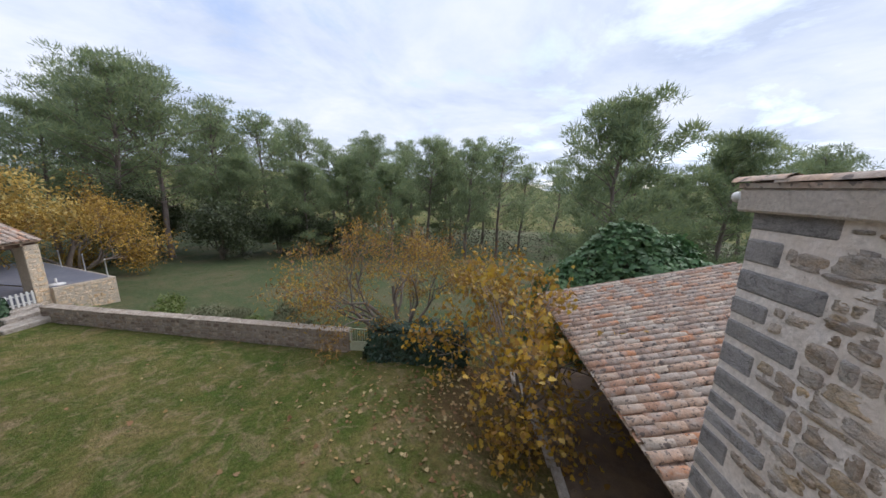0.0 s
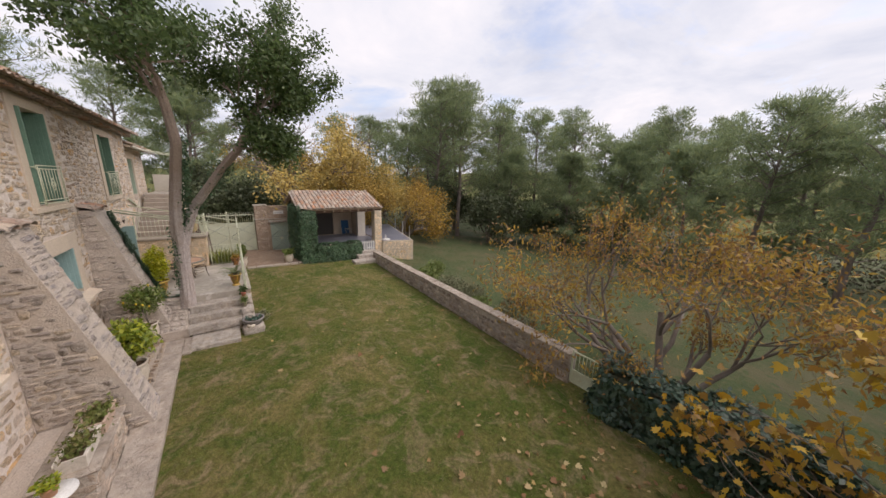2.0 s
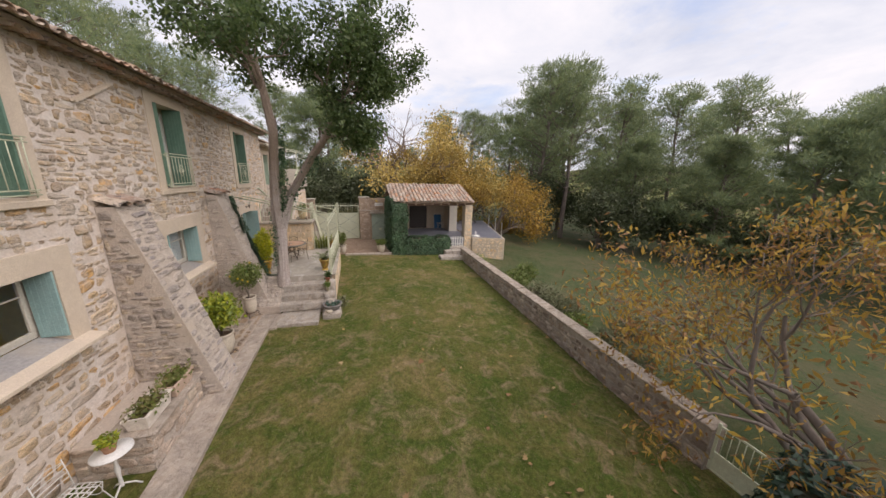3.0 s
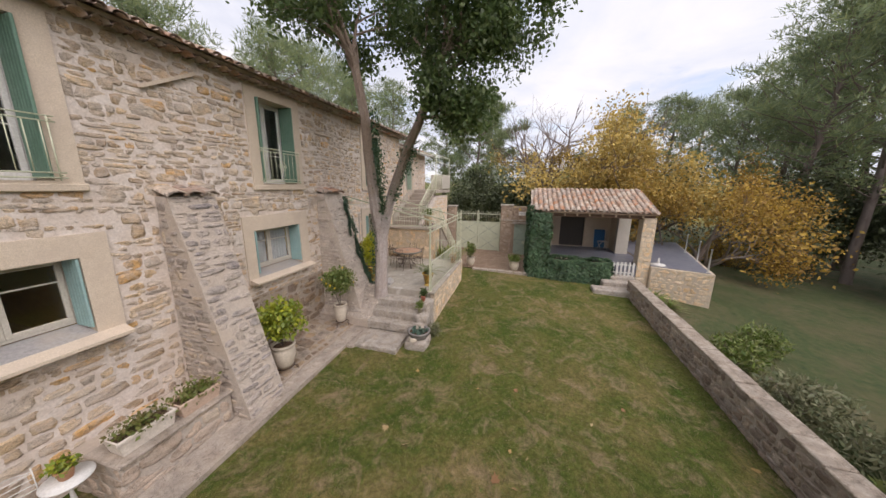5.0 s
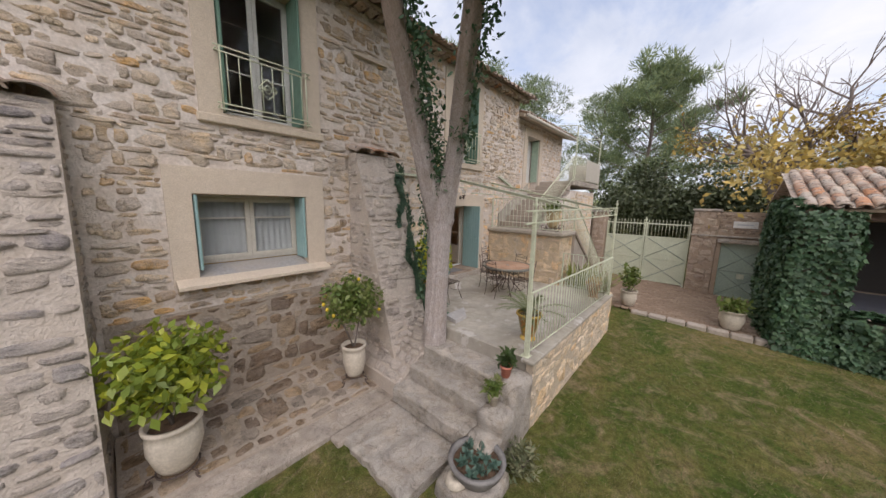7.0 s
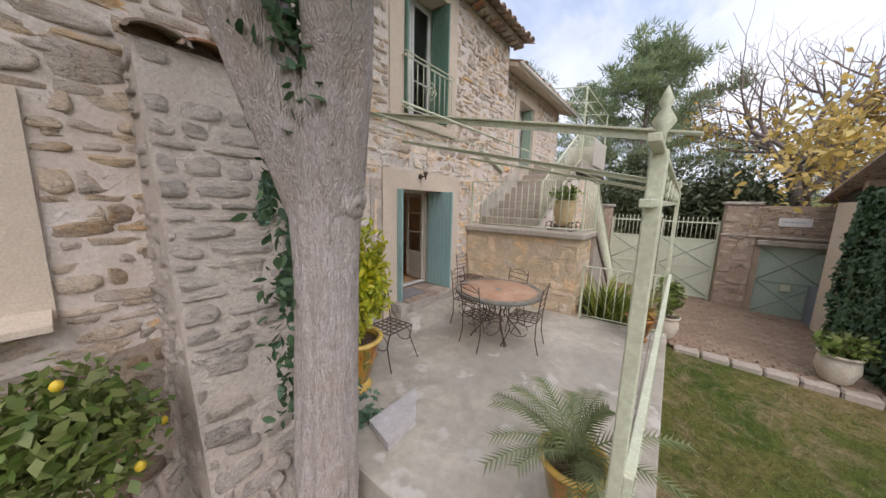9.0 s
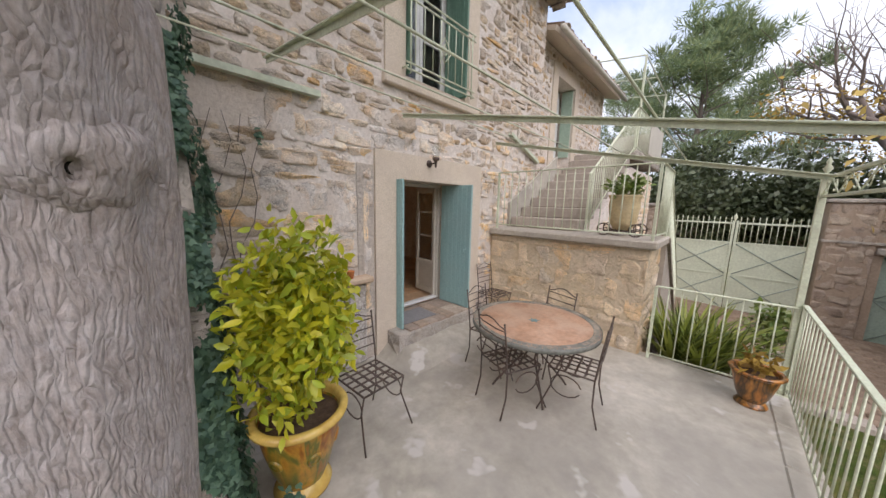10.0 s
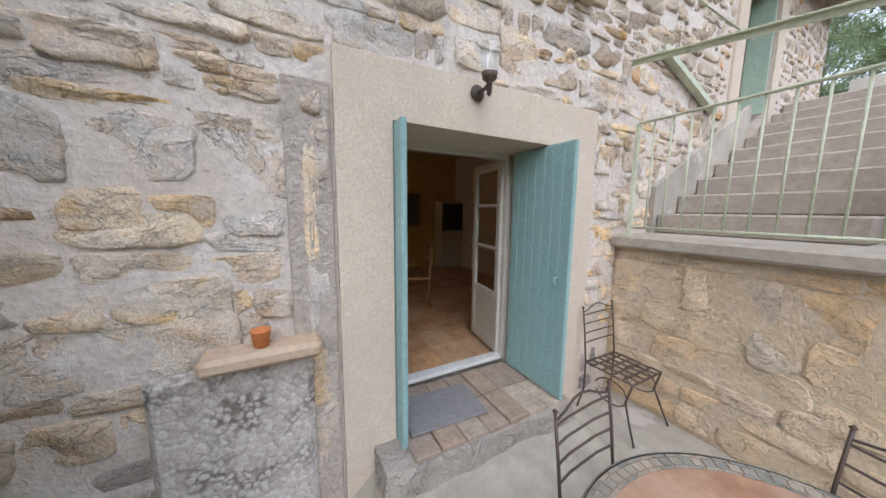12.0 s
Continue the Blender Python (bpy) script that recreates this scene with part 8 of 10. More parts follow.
fig = broadleaf("fig_tree", "fig tree with large yellow lobed leaves and bare grey twigs", (2.95, 9.1, ground_z(2.95, 9.1)), 31,
                [((-0.45, -0.3, 0.95), 1.0), ((0.1, -0.75, 0.7), 1.0), ((-0.1, 0.3, 1), 1.1), ((-0.6, 0.35, 0.8), 1.0), ((0.3, -0.3, 1), 0.95), ((-0.2, -0.8, 0.6), 0.9), ((0.2, -0.9, 0.35), 0.9), ((0.5, -0.8, 0.3), 0.85)], 5200, 0.135, "fig_leaf", 4, 9, 0.2, PALMATE, 2.2, 0.075, 0.3, 0.11, 0.85, droop=0.8)
tw_r, tw_b = random.Random(35), Build()
for k in range(26):
    a = tw_r.random() * 6.28
    p0 = Vector((0.9 * math.cos(a) - 0.5, 0.9 * math.sin(a), 2.6 + 1.2 * tw_r.random()))
    p1 = p0 + Vector((0.5 * math.cos(a) + 0.2 * tw_r.gauss(0, 1), 0.5 * math.sin(a), 0.75 + 0.4 * tw_r.random()))
    tw_b.tube([p0 - Vector((0.3 * math.cos(a), 0.3 * math.sin(a), 0.8)), p0, p1], [0.022, 0.015, 0.006], 5)
part("twig_tangle", tw_b, M["pale_twig"], fig, "bare pale grey twigs above the leaves")

# the forked evergreen on the terrace
rng, nr = random.Random(77), np.random.default_rng(77)
ot = thing("evergreen_tree", "forked evergreen tree with furrowed grey bark growing beside the steps", "tree", (-13.2, 1.86, 1.2))
TO = Vector((-13.2, 1.86, 1.2))
tb, tips = Build(), []


def furrowed(path, radii, n=28, rows=5):
    """A stout trunk with lengthwise ribs and furrows."""
    pts, rad = [], []
    for a, b2, r0, r1 in zip(path, path[1:], radii, radii[1:]):
        for k in range(rows):
            q = k / rows
            pts.append(Vector(a).lerp(Vector(b2), q))
            rad.append(r0 + (r1 - r0) * q)
    pts.append(Vector(path[-1]))
    rad.append(radii[-1])
    vs, fs = [], []
    for i, p in enumerate(pts):
        d = (pts[min(i + 1, len(pts) - 1)] - pts[max(i - 1, 0)]).normalized()
        a = d.cross(Vector((0.2, 0.95, 0.1))).normalized()
        b3 = d.cross(a)
        for k in range(n):
            t = 2 * math.pi * k / n
            amp = 0.03 + 0.06 * min(max((p.z - 1.4) / 0.8, 0.0), 1.0)
            fine = 1.0 - abs(noise.noise((math.cos(t) * 4.6, math.sin(t) * 4.6, p.z * 1.1 + 9.0))) * 2.4
            rib = amp * math.sin(6 * t + 0.7 * p.z + 1.2 * noise.noise((math.cos(t), math.sin(t), p.z * 0.6))) + 0.05 * noise.noise((math.cos(t) * 3.0, math.sin(t) * 3.0, p.z * 0.8)) * 2 + 0.07 * noise.noise((math.cos(t) * 7.0, math.sin(t) * 7.0, p.z * 2.2)) + 0.02 * fine
            r = rad[i] * (1 + rib)
            vs.append(p + a * (r * math.cos(t)) + b3 * (r * math.sin(t)))
    for i in range(len(pts) - 1):
        for k in range(n):
            fs.append((i * n + k, i * n + (k + 1) % n, (i + 1) * n + (k + 1) % n, (i + 1) * n + k))
    tb.add(vs, fs, True)


rel = lambda *p: Vector(p) - TO
furrowed([rel(-13.10, 1.90, 1.0), rel(-13.11, 1.92, 1.5), rel(-13.13, 1.94, 2.4), rel(-13.13, 1.96, 3.1), rel(-13.12, 1.98, 3.55), rel(-13.05, 2.02, 4.0)], [0.215, 0.20, 0.185, 0.195, 0.205, 0.10], 72, 14)
furrowed([rel(-13.12, 1.95, 2.6), rel(-13.11, 1.94, 3.2), rel(-12.82, 1.98, 4.0), rel(-12.45, 2.08, 4.75), rel(-11.95, 2.26, 5.7), rel(-11.66, 2.38, 6.4), rel(-11.5, 2.3, 7.3), rel(-11.4, 2.2, 8.0)], [0.10, 0.175, 0.17, 0.14, 0.125, 0.115, 0.1, 0.085], 44, 8)
furrowed([rel(-13.13, 1.96, 2.6), rel(-13.15, 1.99, 3.2), rel(-13.08, 2.22, 3.9), rel(-12.92, 2.48, 4.5), rel(-12.45, 2.98, 5.2), rel(-12.12, 3.35, 5.75), rel(-11.78, 3.8, 6.3), rel(-11.62, 4.2, 7.1), rel(-11.6, 4.5, 7.8)], [0.10, 0.175, 0.16, 0.13, 0.12, 0.11, 0.1, 0.09, 0.08], 44, 8)
for p, d, L in (((-11.4, 2.2, 7.95), (0.2, -0.2, 1), 1.5), ((-11.45, 2.25, 7.5), (0.6, 0.1, 0.9), 1.2), ((-11.45, 2.3, 7.4), (-0.3, -0.7, 1.0), 1.5), ((-11.45, 2.3, 7.5), (0.4, -0.7, 1.0), 1.35), ((-11.42, 2.2, 7.8), (-0.8, -0.2, 1.0), 1.4), ((-11.5, 2.3, 7.2), (-0.6, -0.3, 1.0), 1.3),
                ((-11.6, 4.5, 7.75), (-0.2, 0.8, 0.8), 1.5), ((-11.6, 4.45, 7.7), (0.2, 0.2, 1), 1.5), ((-11.65, 4.2, 7.2), (-0.5, 0.9, 0.5), 1.4), ((-11.65, 4.2, 7.1), (0.35, 1.0, 0.35), 1.3), ((-11.62, 4.3, 7.3), (0.6, 0.5, 0.7), 1.15), ((-11.6, 4.5, 7.7), (-0.9, 0.1, 0.9), 1.4), ((-11.6, 4.35, 7.4), (0.1, 1.0, 0.15), 1.3), ((-11.62, 4.25, 7.2), (-0.2, -0.5, 0.9), 1.2), ((-11.75, 3.85, 6.4), (0.1, 1.0, 0.05), 0.9), ((-11.68, 4.05, 6.7), (-0.5, 0.8, 0.0), 0.9), ((-11.7, 4.0, 6.6), (0.4, 0.3, 0.5), 0.7)):
    limb(tb, tips, rel(*p), d, L * (0.85 if d[1] > 0.3 else 1.0), 0.055, 3, rng, 0.25, 0.07, (2, 3), 0.72, 6, 0.9)
part("trunk", tb, M["bark"], ot)
kn, kv, kf = Build(), [], []
KNOT = [(0.007, -0.004), (0.009, 0.008), (0.013, 0.014), (0.022, 0.0145), (0.034, 0.011), (0.046, 0.004), (0.058, -0.006), (0.07, -0.02)]
for j, (r, h) in enumerate(KNOT):
    for i in range(28):
        t = 2 * math.pi * i / 28
        w = r * (1 + 0.22 * noise.noise((math.cos(t) * 1.5, math.sin(t) * 1.5, j * 0.3)))
        kv.append((w * math.cos(t) * (0.75 if j < 2 else 1.0), w * math.sin(t) * (1.5 if j < 2 else 1.12), h + 0.005 * noise.noise((math.cos(t) * r * 90, math.sin(t) * r * 90, 4.0))))
for j in range(len(KNOT) - 1):
    for i in range(28):
        kf.append((j * 28 + i, j * 28 + (i + 1) % 28, j * 28 + 28 + (i + 1) % 28, j * 28 + 28 + i)[::-1])
kn.add(kv, kf, True)
kq = Vector((-0.15, 0.95, -0.27)).to_track_quat("Z", "Y").to_matrix().to_4x4()
kq = kq @ Matrix.Scale(1.5, 4)
kq.translation = rel(-13.192, 2.18, 3.235)
knot = part("knot", kn, M["bark"], ot, "swollen knot in the bark", at=kq)
# shallow black disc: the hollow's darkness is in its colour, not its depth
part("hollow", Build().lathe([(0.0, 0.003), (0.008, 0.004), (0.010, -0.004)], n=12), plain("hollow_shade", (0.02, 0.015, 0.012), 0.95), knot, "black disc painted as the shade in the knot's hollow")
pos = cloud(tips, 60, nr, 0.2)
pos = pos[nr.permutation(len(pos))[:31000]]
part("crown", foliage("crown", pos, 0.115, OVAL, nr, 0.5, 0.3, 0.05), M["oak"], ot)
# ivy climbing the limbs and hanging down the trunk
iv = []
for a, b2, k, w in (((-13.02, 2.06, 3.7), (-12.58, 2.27, 4.75), 560, 0.075), ((-12.58, 2.27, 4.75), (-12.02, 2.44, 5.9), 620, 0.085), ((-12.02, 2.44, 5.9), (-11.75, 2.5, 6.6), 260, 0.09), ((-13.02, 2.45, 4.3), (-12.55, 3.02, 5.2), 420, 0.07), ((-12.5, 3.05, 5.2), (-12.1, 3.5, 5.9), 420, 0.10),
                    ((-12.96, 1.74, 1.75), (-12.92, 1.80, 3.9), 240, 0.05)):
    q = nr.random(k)[:, None]
    iv.append(np.array(a) * (1 - q) + np.array(b2) * q + nr.normal(size=(k, 3)) * w)
part("ivy", foliage("ivy", np.concatenate(iv) - np.array(TO), 0.075, OVAL, nr, 0.2, 0.9, 0.02), M["ivy"], ot, "dark glossy ivy climbing the limbs")


# ---------------- ivy sheets, hedges, shrubs ----------------
def leaf_sheet(name, label, cat, boxes, density, size, mat, seed, shape=IVY, thick=0.07, droop=1.0, group=""):
    """Leaves over the outer skin of boxes (lo, hi), hanging downwards and facing out."""
    nr = np.random.default_rng(seed)
    allp, allt = [], []
    core = Build()
    for lo, hi in boxes:
        lo, hi = np.array(lo, float), np.array(hi, float)
        core.box(lo + 0.06, hi - 0.06, 0.05)
        for ax in range(3):
            for s in (0, 1):
                if ax == 2 and s == 0:
                    continue
                o1, o2 = (ax + 1) % 3, (ax + 2) % 3
                n = int((hi[o1] - lo[o1]) * (hi[o2] - lo[o2]) * density)
                p = np.zeros((n, 3))
                p[:, ax] = hi[ax] if s else lo[ax]
                p[:, o1] = lo[o1] + nr.random(n) * (hi[o1] - lo[o1])
                p[:, o2] = lo[o2] + nr.random(n) * (hi[o2] - lo[o2])
                out = np.zeros(3)
                out[ax] = 1 if s else -1
                wav = np.array([noise.noise(tuple(q * 1.6)) for q in p])
                p += out * (wav[:, None] * thick * 2.0 + nr.random(n)[:, None] * thick)
                nor = out + nr.normal(size=(n, 3)) * 0.45 + np.array((0, 0, 0.35))
                al = nr.normal(size=(n, 3)) * 0.5 + np.array((0, 0, -droop)) + (out * 0.9 if ax == 2 else 0)
                nor /= np.linalg.norm(nor, axis=1)[:, None]
                al -= nor * np.sum(al * nor, axis=1)[:, None]
                al /= np.linalg.norm(al, axis=1)[:, None]
                allp.append(p)
                allt.append(np.stack([np.cross(al, nor), al, nor], axis=2))
    t = thing(name, label, cat, tuple((np.array(boxes[0][0]) + np.array(boxes[0][1])) / 2 * (1, 1, 0) + (0, 0, boxes[0][0][2])), group=group)
    off = np.array(t.matrix_basis.translation)
    core.v = [tuple(np.array(q) - off) for q in core.v]
    # solid dark filler that stands for the shade between the leaves
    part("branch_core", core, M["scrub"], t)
    part("leaves", foliage("leaves", np.concatenate(allp) - off, size, shape, nr, spread=0.01, turn=np.concatenate(allt)), M[mat], t)
    return t


leaf_sheet("ivy_wall", "dense dark ivy covering the pavilion wall and pier", "ivy", [((-22.8, 6.78, 0.25), (-19.86, 6.94, 3.75)), ((-19.9, 6.85, 0.2), (-19.62, 7.78, 3.55))], 620, 0.095, "ivy", 401)
leaf_sheet("ivy_hedge", "clipped ivy cloaking the low front wall of the pavilion", "ivy hedge", [((-19.98, 7.78, 0.15), (-19.52, 10.62, 1.32))], 620, 0.095, "ivy", 402)
leaf_sheet("laurel_hedge", "dark clipped laurel hedge beside the garden gate", "hedge", [((-3.15, 10.75, -0.5), (-1.2, 11.85, 0.86)), ((-1.2, 10.85, -0.5), (0.9, 11.95, 0.85))], 620, 0.13, "laurel", 403, LEAF, 0.12, 0.5)
nrb = np.random.default_rng(5)
# rounded mound of ivy behind the shed
mound = thing("ivy_mound", "rounded mass of dark green ivy behind the shed", "ivy mound", (9.0, 14.7, ground_z(9.0, 14.7)))
n = 14500
dv = nrb.normal(size=(n, 3))
dv /= np.linalg.norm(dv, axis=1)[:, None]
dv[:, 2] = np.abs(dv[:, 2])
lump = np.array([1 + 0.16 * noise.noise(tuple(q * 2.2)) for q in dv])
pm = dv * lump[:, None] * np.array((4.9, 2.6, 6.2))
nor = dv + nrb.normal(size=(n, 3)) * 0.4
nor /= np.linalg.norm(nor, axis=1)[:, None]
al = nrb.normal(size=(n, 3)) * 0.5 + np.array((0, 0, -1.0))
al -= nor * np.sum(al * nor, axis=1)[:, None]
al /= np.linalg.norm(al, axis=1)[:, None]
part("leaves", foliage("leaves", pm, 0.24, IVY, nrb, spread=0.08, turn=np.stack([np.cross(al, nor), al, nor], axis=2)), M["mound_ivy"], mound)
# dark dome under the leaves, painted in place of the mound's inner shade
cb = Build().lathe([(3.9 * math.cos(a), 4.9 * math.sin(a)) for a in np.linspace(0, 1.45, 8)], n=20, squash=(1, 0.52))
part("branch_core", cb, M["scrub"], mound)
# stone bed that carries the sword-leaved clumps
ib = thing("stone_bed", "raised rubble bed of sword-leaved plants below the landing", "planting bed", (-18.6, 3.0, 0.4))
ibi = ib.matrix_basis.inverted()
part("bed_wall", Build().box(ibi @ Vector((-19.35, 2.50, 0.2)), ibi @ Vector((-17.90, 3.48, 0.98)), 0.04), M["ashlar"], ib)
part("soil", Build().box(ibi @ Vector((-19.25, 2.56, 0.982)), ibi @ Vector((-17.98, 3.40, 1.01)), 0.02), M["soil"], ib)


# ivy on the buttress and on the wall behind it
def cling(pts, out, rng, size=0.042):
    n = len(pts)
    al = rng.normal(size=(n, 3)) * 0.5 + np.array((0, 0, -0.8))
    nor = np.array(out) + np.array((0, 0, 0.3)) + rng.normal(size=(n, 3)) * 0.3
    nor /= np.linalg.norm(nor, axis=1)[:, None]
    al -= nor * np.sum(al * nor, axis=1)[:, None]
    al /= np.linalg.norm(al, axis=1)[:, None]
    return foliage("leaves", pts, size, IVY, rng, spread=0.01, turn=np.stack([np.cross(al, nor), al, nor], axis=2))


def patchy(pts, f, cut):
    thin = 0.22 * np.maximum(pts[:, 2] - 2.5, 0)
    return pts[np.array([noise.noise(tuple(q * np.array(f))) for q in pts]) > cut + thin]


M["wall_ivy"] = leafy("blue_green_ivy", [(0.048, 0.10, 0.066), (0.072, 0.135, 0.085), (0.105, 0.18, 0.11)], 0.5, 0.5, tone=1.5)
wi = thing("wall_ivy", "trailing ivy clinging to the stone wall behind the tree", "ivy", (0, 0, 0))
nq = 14000
iv = np.stack([-13.545 - nrb.random(nq) * 0.06, 0.05 + nrb.random(nq) * 1.45, 1.28 + nrb.random(nq) * 3.1], axis=1)
iv = iv[iv[:, 1] < 1.62 - 0.3 * iv[:, 2] + 0.12]
part("leaves", cling(patchy(iv, (1, 2.6, 1.7), -0.34), (-1.0, 0, 0), nrb), M["wall_ivy"], wi)
nq = 9000
ivt = np.stack([-13.55 - nrb.random(nq) ** 1.8 * 0.75, 0.03 + nrb.random(nq) * 0.06, 1.9 + nrb.random(nq) * 2.7], axis=1)
ivt = ivt[ivt[:, 0] > -13.85 - 0.16 * np.maximum(ivt[:, 2] - 2.6, 0) * 1.5]
part("leaves", cling(patchy(ivt, (6.5, 1, 1.1), 0.12), (0, 1.0, 0), nrb), M["wall_ivy"], wi)
nq = 14000
ivf = np.stack([-13.53 + nrb.random(nq) * 0.40, np.zeros(nq), 1.28 + nrb.random(nq) * 3.1], axis=1)
ivf[:, 1] = 1.62 - 0.3 * ivf[:, 2] + 0.03 + 0.05 * nrb.random(nq)
edge_n = np.array([noise.noise((q[0] * 5.0, 1.0, q[2] * 2.4)) for q in ivf])
part("leaves", cling(ivf[edge_n > 2.4 * (ivf[:, 0] + 13.53) - 0.24 + 0.1 * np.maximum(ivf[:, 2] - 3.4, 0)], (-0.4, 0.9, 0.2), nrb), M["wall_ivy"], wi)
nq = 420
fi_x = -13.5 - nrb.random(nq) ** 1.3 * 0.3
ivg = np.stack([fi_x, 1.3 + nrb.random(nq) * 0.38, 1.29 + nrb.random(nq) ** 2 * 0.26], axis=1)
ivg = ivg[np.array([noise.noise(tuple(q * 4.5)) for q in ivg]) > -0.05]
part("leaves", cling(ivg, (-0.3, 0.4, 1.0), nrb, 0.05), M["wall_ivy"], wi)
for k in range(5):
    x0 = -13.56 - 0.05 * k
    vn = Build()
    vn.tube([(x0 - 0.05 * k * 0.2 * s + 0.05 * math.sin(k * 2 + s * 1.7), 0.022, 1.9 + 0.22 * s) for s in range(10)], [0.007 - 0.0005 * s for s in range(10)], 5)
    part("stem", vn, M["thin_bark"], wi)


def shrub(name, label, at, seed, n, rad, size, mat, shape=LONG, cat="shrub", lift=0.5, droop=-0.5):
    nr = np.random.default_rng(seed)
    t = thing(name, label, cat, at)
    q = nr.normal(size=(n, 3))
    q /= np.linalg.norm(q, axis=1)[:, None]
    q = q * (nr.random(n) ** 0.45)[:, None] * np.array(rad) + np.array((0, 0, rad[2] * 0.9))
    q[:, 2] = np.maximum(q[:, 2], 0.02)
    st = Build()
    rr = random.Random(seed)
    for k in range(9):
        a = rr.random() * 6.28
        st.tube([(0, 0, -0.05), (math.cos(a) * rad[0] * 0.3, math.sin(a) * rad[1] * 0.3, rad[2] * 0.8), (math.cos(a) * rad[0] * 0.7, math.sin(a) * rad[1] * 0.7, rad[2] * 1.5)], [0.014, 0.01, 0.005], 5)
    part("stems", st, M["thin_bark"], t)
    part("leaves", foliage("leaves", q, size, shape, nr, 0.3, droop, 0.03), M[mat], t)
    return t


for k, (x, y, r, h) in enumerate(((-14.4, 12.9, 0.7, 0.5), (-12.6, 13.2, 0.9, 0.45), (-11.2, 13.6, 0.8, 0.35), (-10.0, 13.0, 0.6, 0.3), (-8.6, 13.4, 0.6, 0.3), (-7.3, 13.0, 0.6, 0.35), (-15.6, 14.2, 0.6, 0.5), (-9.2, 15.0, 0.8, 0.45))):
    shrub("grey_shrub", "grey-green shrub in the rough grass beyond the wall", (x, y, ground_z(x, y)), 500 + k, 900, (r, r, h), 0.17, "grey_leaf" if k % 3 else "green_leaf")


shrub("santolina", "low grey-green santolina at the foot of the stair wall", (-12.55, 3.98, ground_z(-12.5, 4)), 515, 500, (0.22, 0.2, 0.22), 0.09, "grey_leaf")


M["iris_leaf"] = leafy("sword_leaf", [(0.15, 0.19, 0.03), (0.23, 0.28, 0.045), (0.33, 0.36, 0.07), (0.11, 0.145, 0.03)], 0.45, 0.9, tone=3.0)


def fan_palm(name, label, at, seed, n, ln, mat="green_leaf", rise=0.35, sag=0.45):
    """Long arching blades from one foot."""
    rr, b = random.Random(seed), Build()
    t = thing(name, label, "plant", at)
    for k in range(n):
        a, e = rr.random() * 6.28, rise + (1.4 - rise) * rr.random()
        L = ln * (0.6 + 0.5 * rr.random())
        w = 0.024 + 0.014 * rr.random()
        vs = []
        for s in range(5):
            q = s / 4
            r = L * q * math.cos(e) * (1 + 0.3 * q)
            z = L * q * math.sin(e) * (1 - sag * q)
            ww = w * (1 - q) ** 0.6 + 0.001
            vs += [(r * math.cos(a) - ww * math.sin(a), r * math.sin(a) + ww * math.cos(a), z), (r * math.cos(a) + ww * math.sin(a), r * math.sin(a) - ww * math.cos(a), z)]
        b.add(vs, [(2 * s, 2 * s + 1, 2 * s + 3, 2 * s + 2) for s in range(4)], True)
    part("leaf_tuft", b, M[mat], t)
    return t


for k, (x, y) in enumerate(((-18.25, 2.72), (-18.25, 3.05), (-18.65, 2.8), (-18.95, 3.05), (-18.6, 3.25))):
    fan_palm("iris_clump", "clump of sword-shaped green leaves below the landing", (x, y, 1.0), 520 + k, 75, (1.25, 1.0, 1.15, 1.0, 0.9)[k], "iris_leaf", 0.75, 0.16)
fan_palm("fan_plant", "spiky green fan-leaved plant beside the pavilion wall", (-18.6, 12.15, ground_z(-18.6, 12.2) + 0.1), 530, 110, 1.0)
fan_palm("fan_plant", "spiky green fan-leaved plant beside the pavilion wall", (-18.1, 12.6, ground_z(-18.1, 12.6) + 0.1), 531, 80, 0.8)

# ---------------- grass and fallen leaves ----------------
gr = np.random.default_rng(90)
n = 90000
gx2 = np.concatenate([-19.5 + gr.random(n) * 22.5])
gy2 = 1.7 + gr.random(n) * 9.7
ok = ~((gx2 < -11.1) & (gy2 < 3.95)) & ~((gx2 > 2.9)) & ~((gx2 < -17.6) & (gy2 > 9.4))
gx2, gy2 = gx2[ok], gy2[ok]
gz2 = np.array([ground_z(a, b3) for a, b3 in zip(gx2, gy2)])
M["grass"] = leafy("grass_blade", [(0.065, 0.11, 0.022), (0.12, 0.135, 0.038), (0.20, 0.17, 0.072), (0.075, 0.115, 0.023), (0.24, 0.195, 0.10)], 0.7, 0.5, tone=0.9)
gz_t = part("lawn_grass", foliage("lawn_grass", np.stack([gx2, gy2, gz2], axis=1), 0.055, FINE, gr, 0.2, -1.2, 0.01, 0.6), M["grass"])
tagged(gz_t, "short autumn lawn grass, green with straw-coloured patches", "grass", kind="stuff")
n = 900
lx, ly = 0.6 + gr.normal(size=n) * 2.2, 8.3 + gr.normal(size=n) * 2.0
ok = (ly < 11.1) & (ly > 2) & (lx < 3.3)
lx, ly = lx[ok], ly[ok]
lx, ly = np.concatenate([lx, -11 + gr.random(60) * 13]), np.concatenate([ly, 4 + gr.random(60) * 7])
lz = np.array([ground_z(a, b3) + 0.035 for a, b3 in zip(lx, ly)])
tr = turns(len(lx), gr, 6.0)
M["dead_leaf"] = leafy("fallen_leaf", [(0.42, 0.29, 0.10), (0.30, 0.18, 0.08), (0.50, 0.40, 0.20), (0.24, 0.13, 0.06)], 0.8, 0.5)
fl_t = part("fallen_leaves", foliage("fallen_leaves", np.stack([lx, ly, lz], axis=1), 0.11, PALMATE, gr, spread=0.005, turn=tr), M["dead_leaf"])
tagged(fl_t, "fallen yellow and brown fig leaves scattered over the lawn", "fallen leaves", kind="stuff")

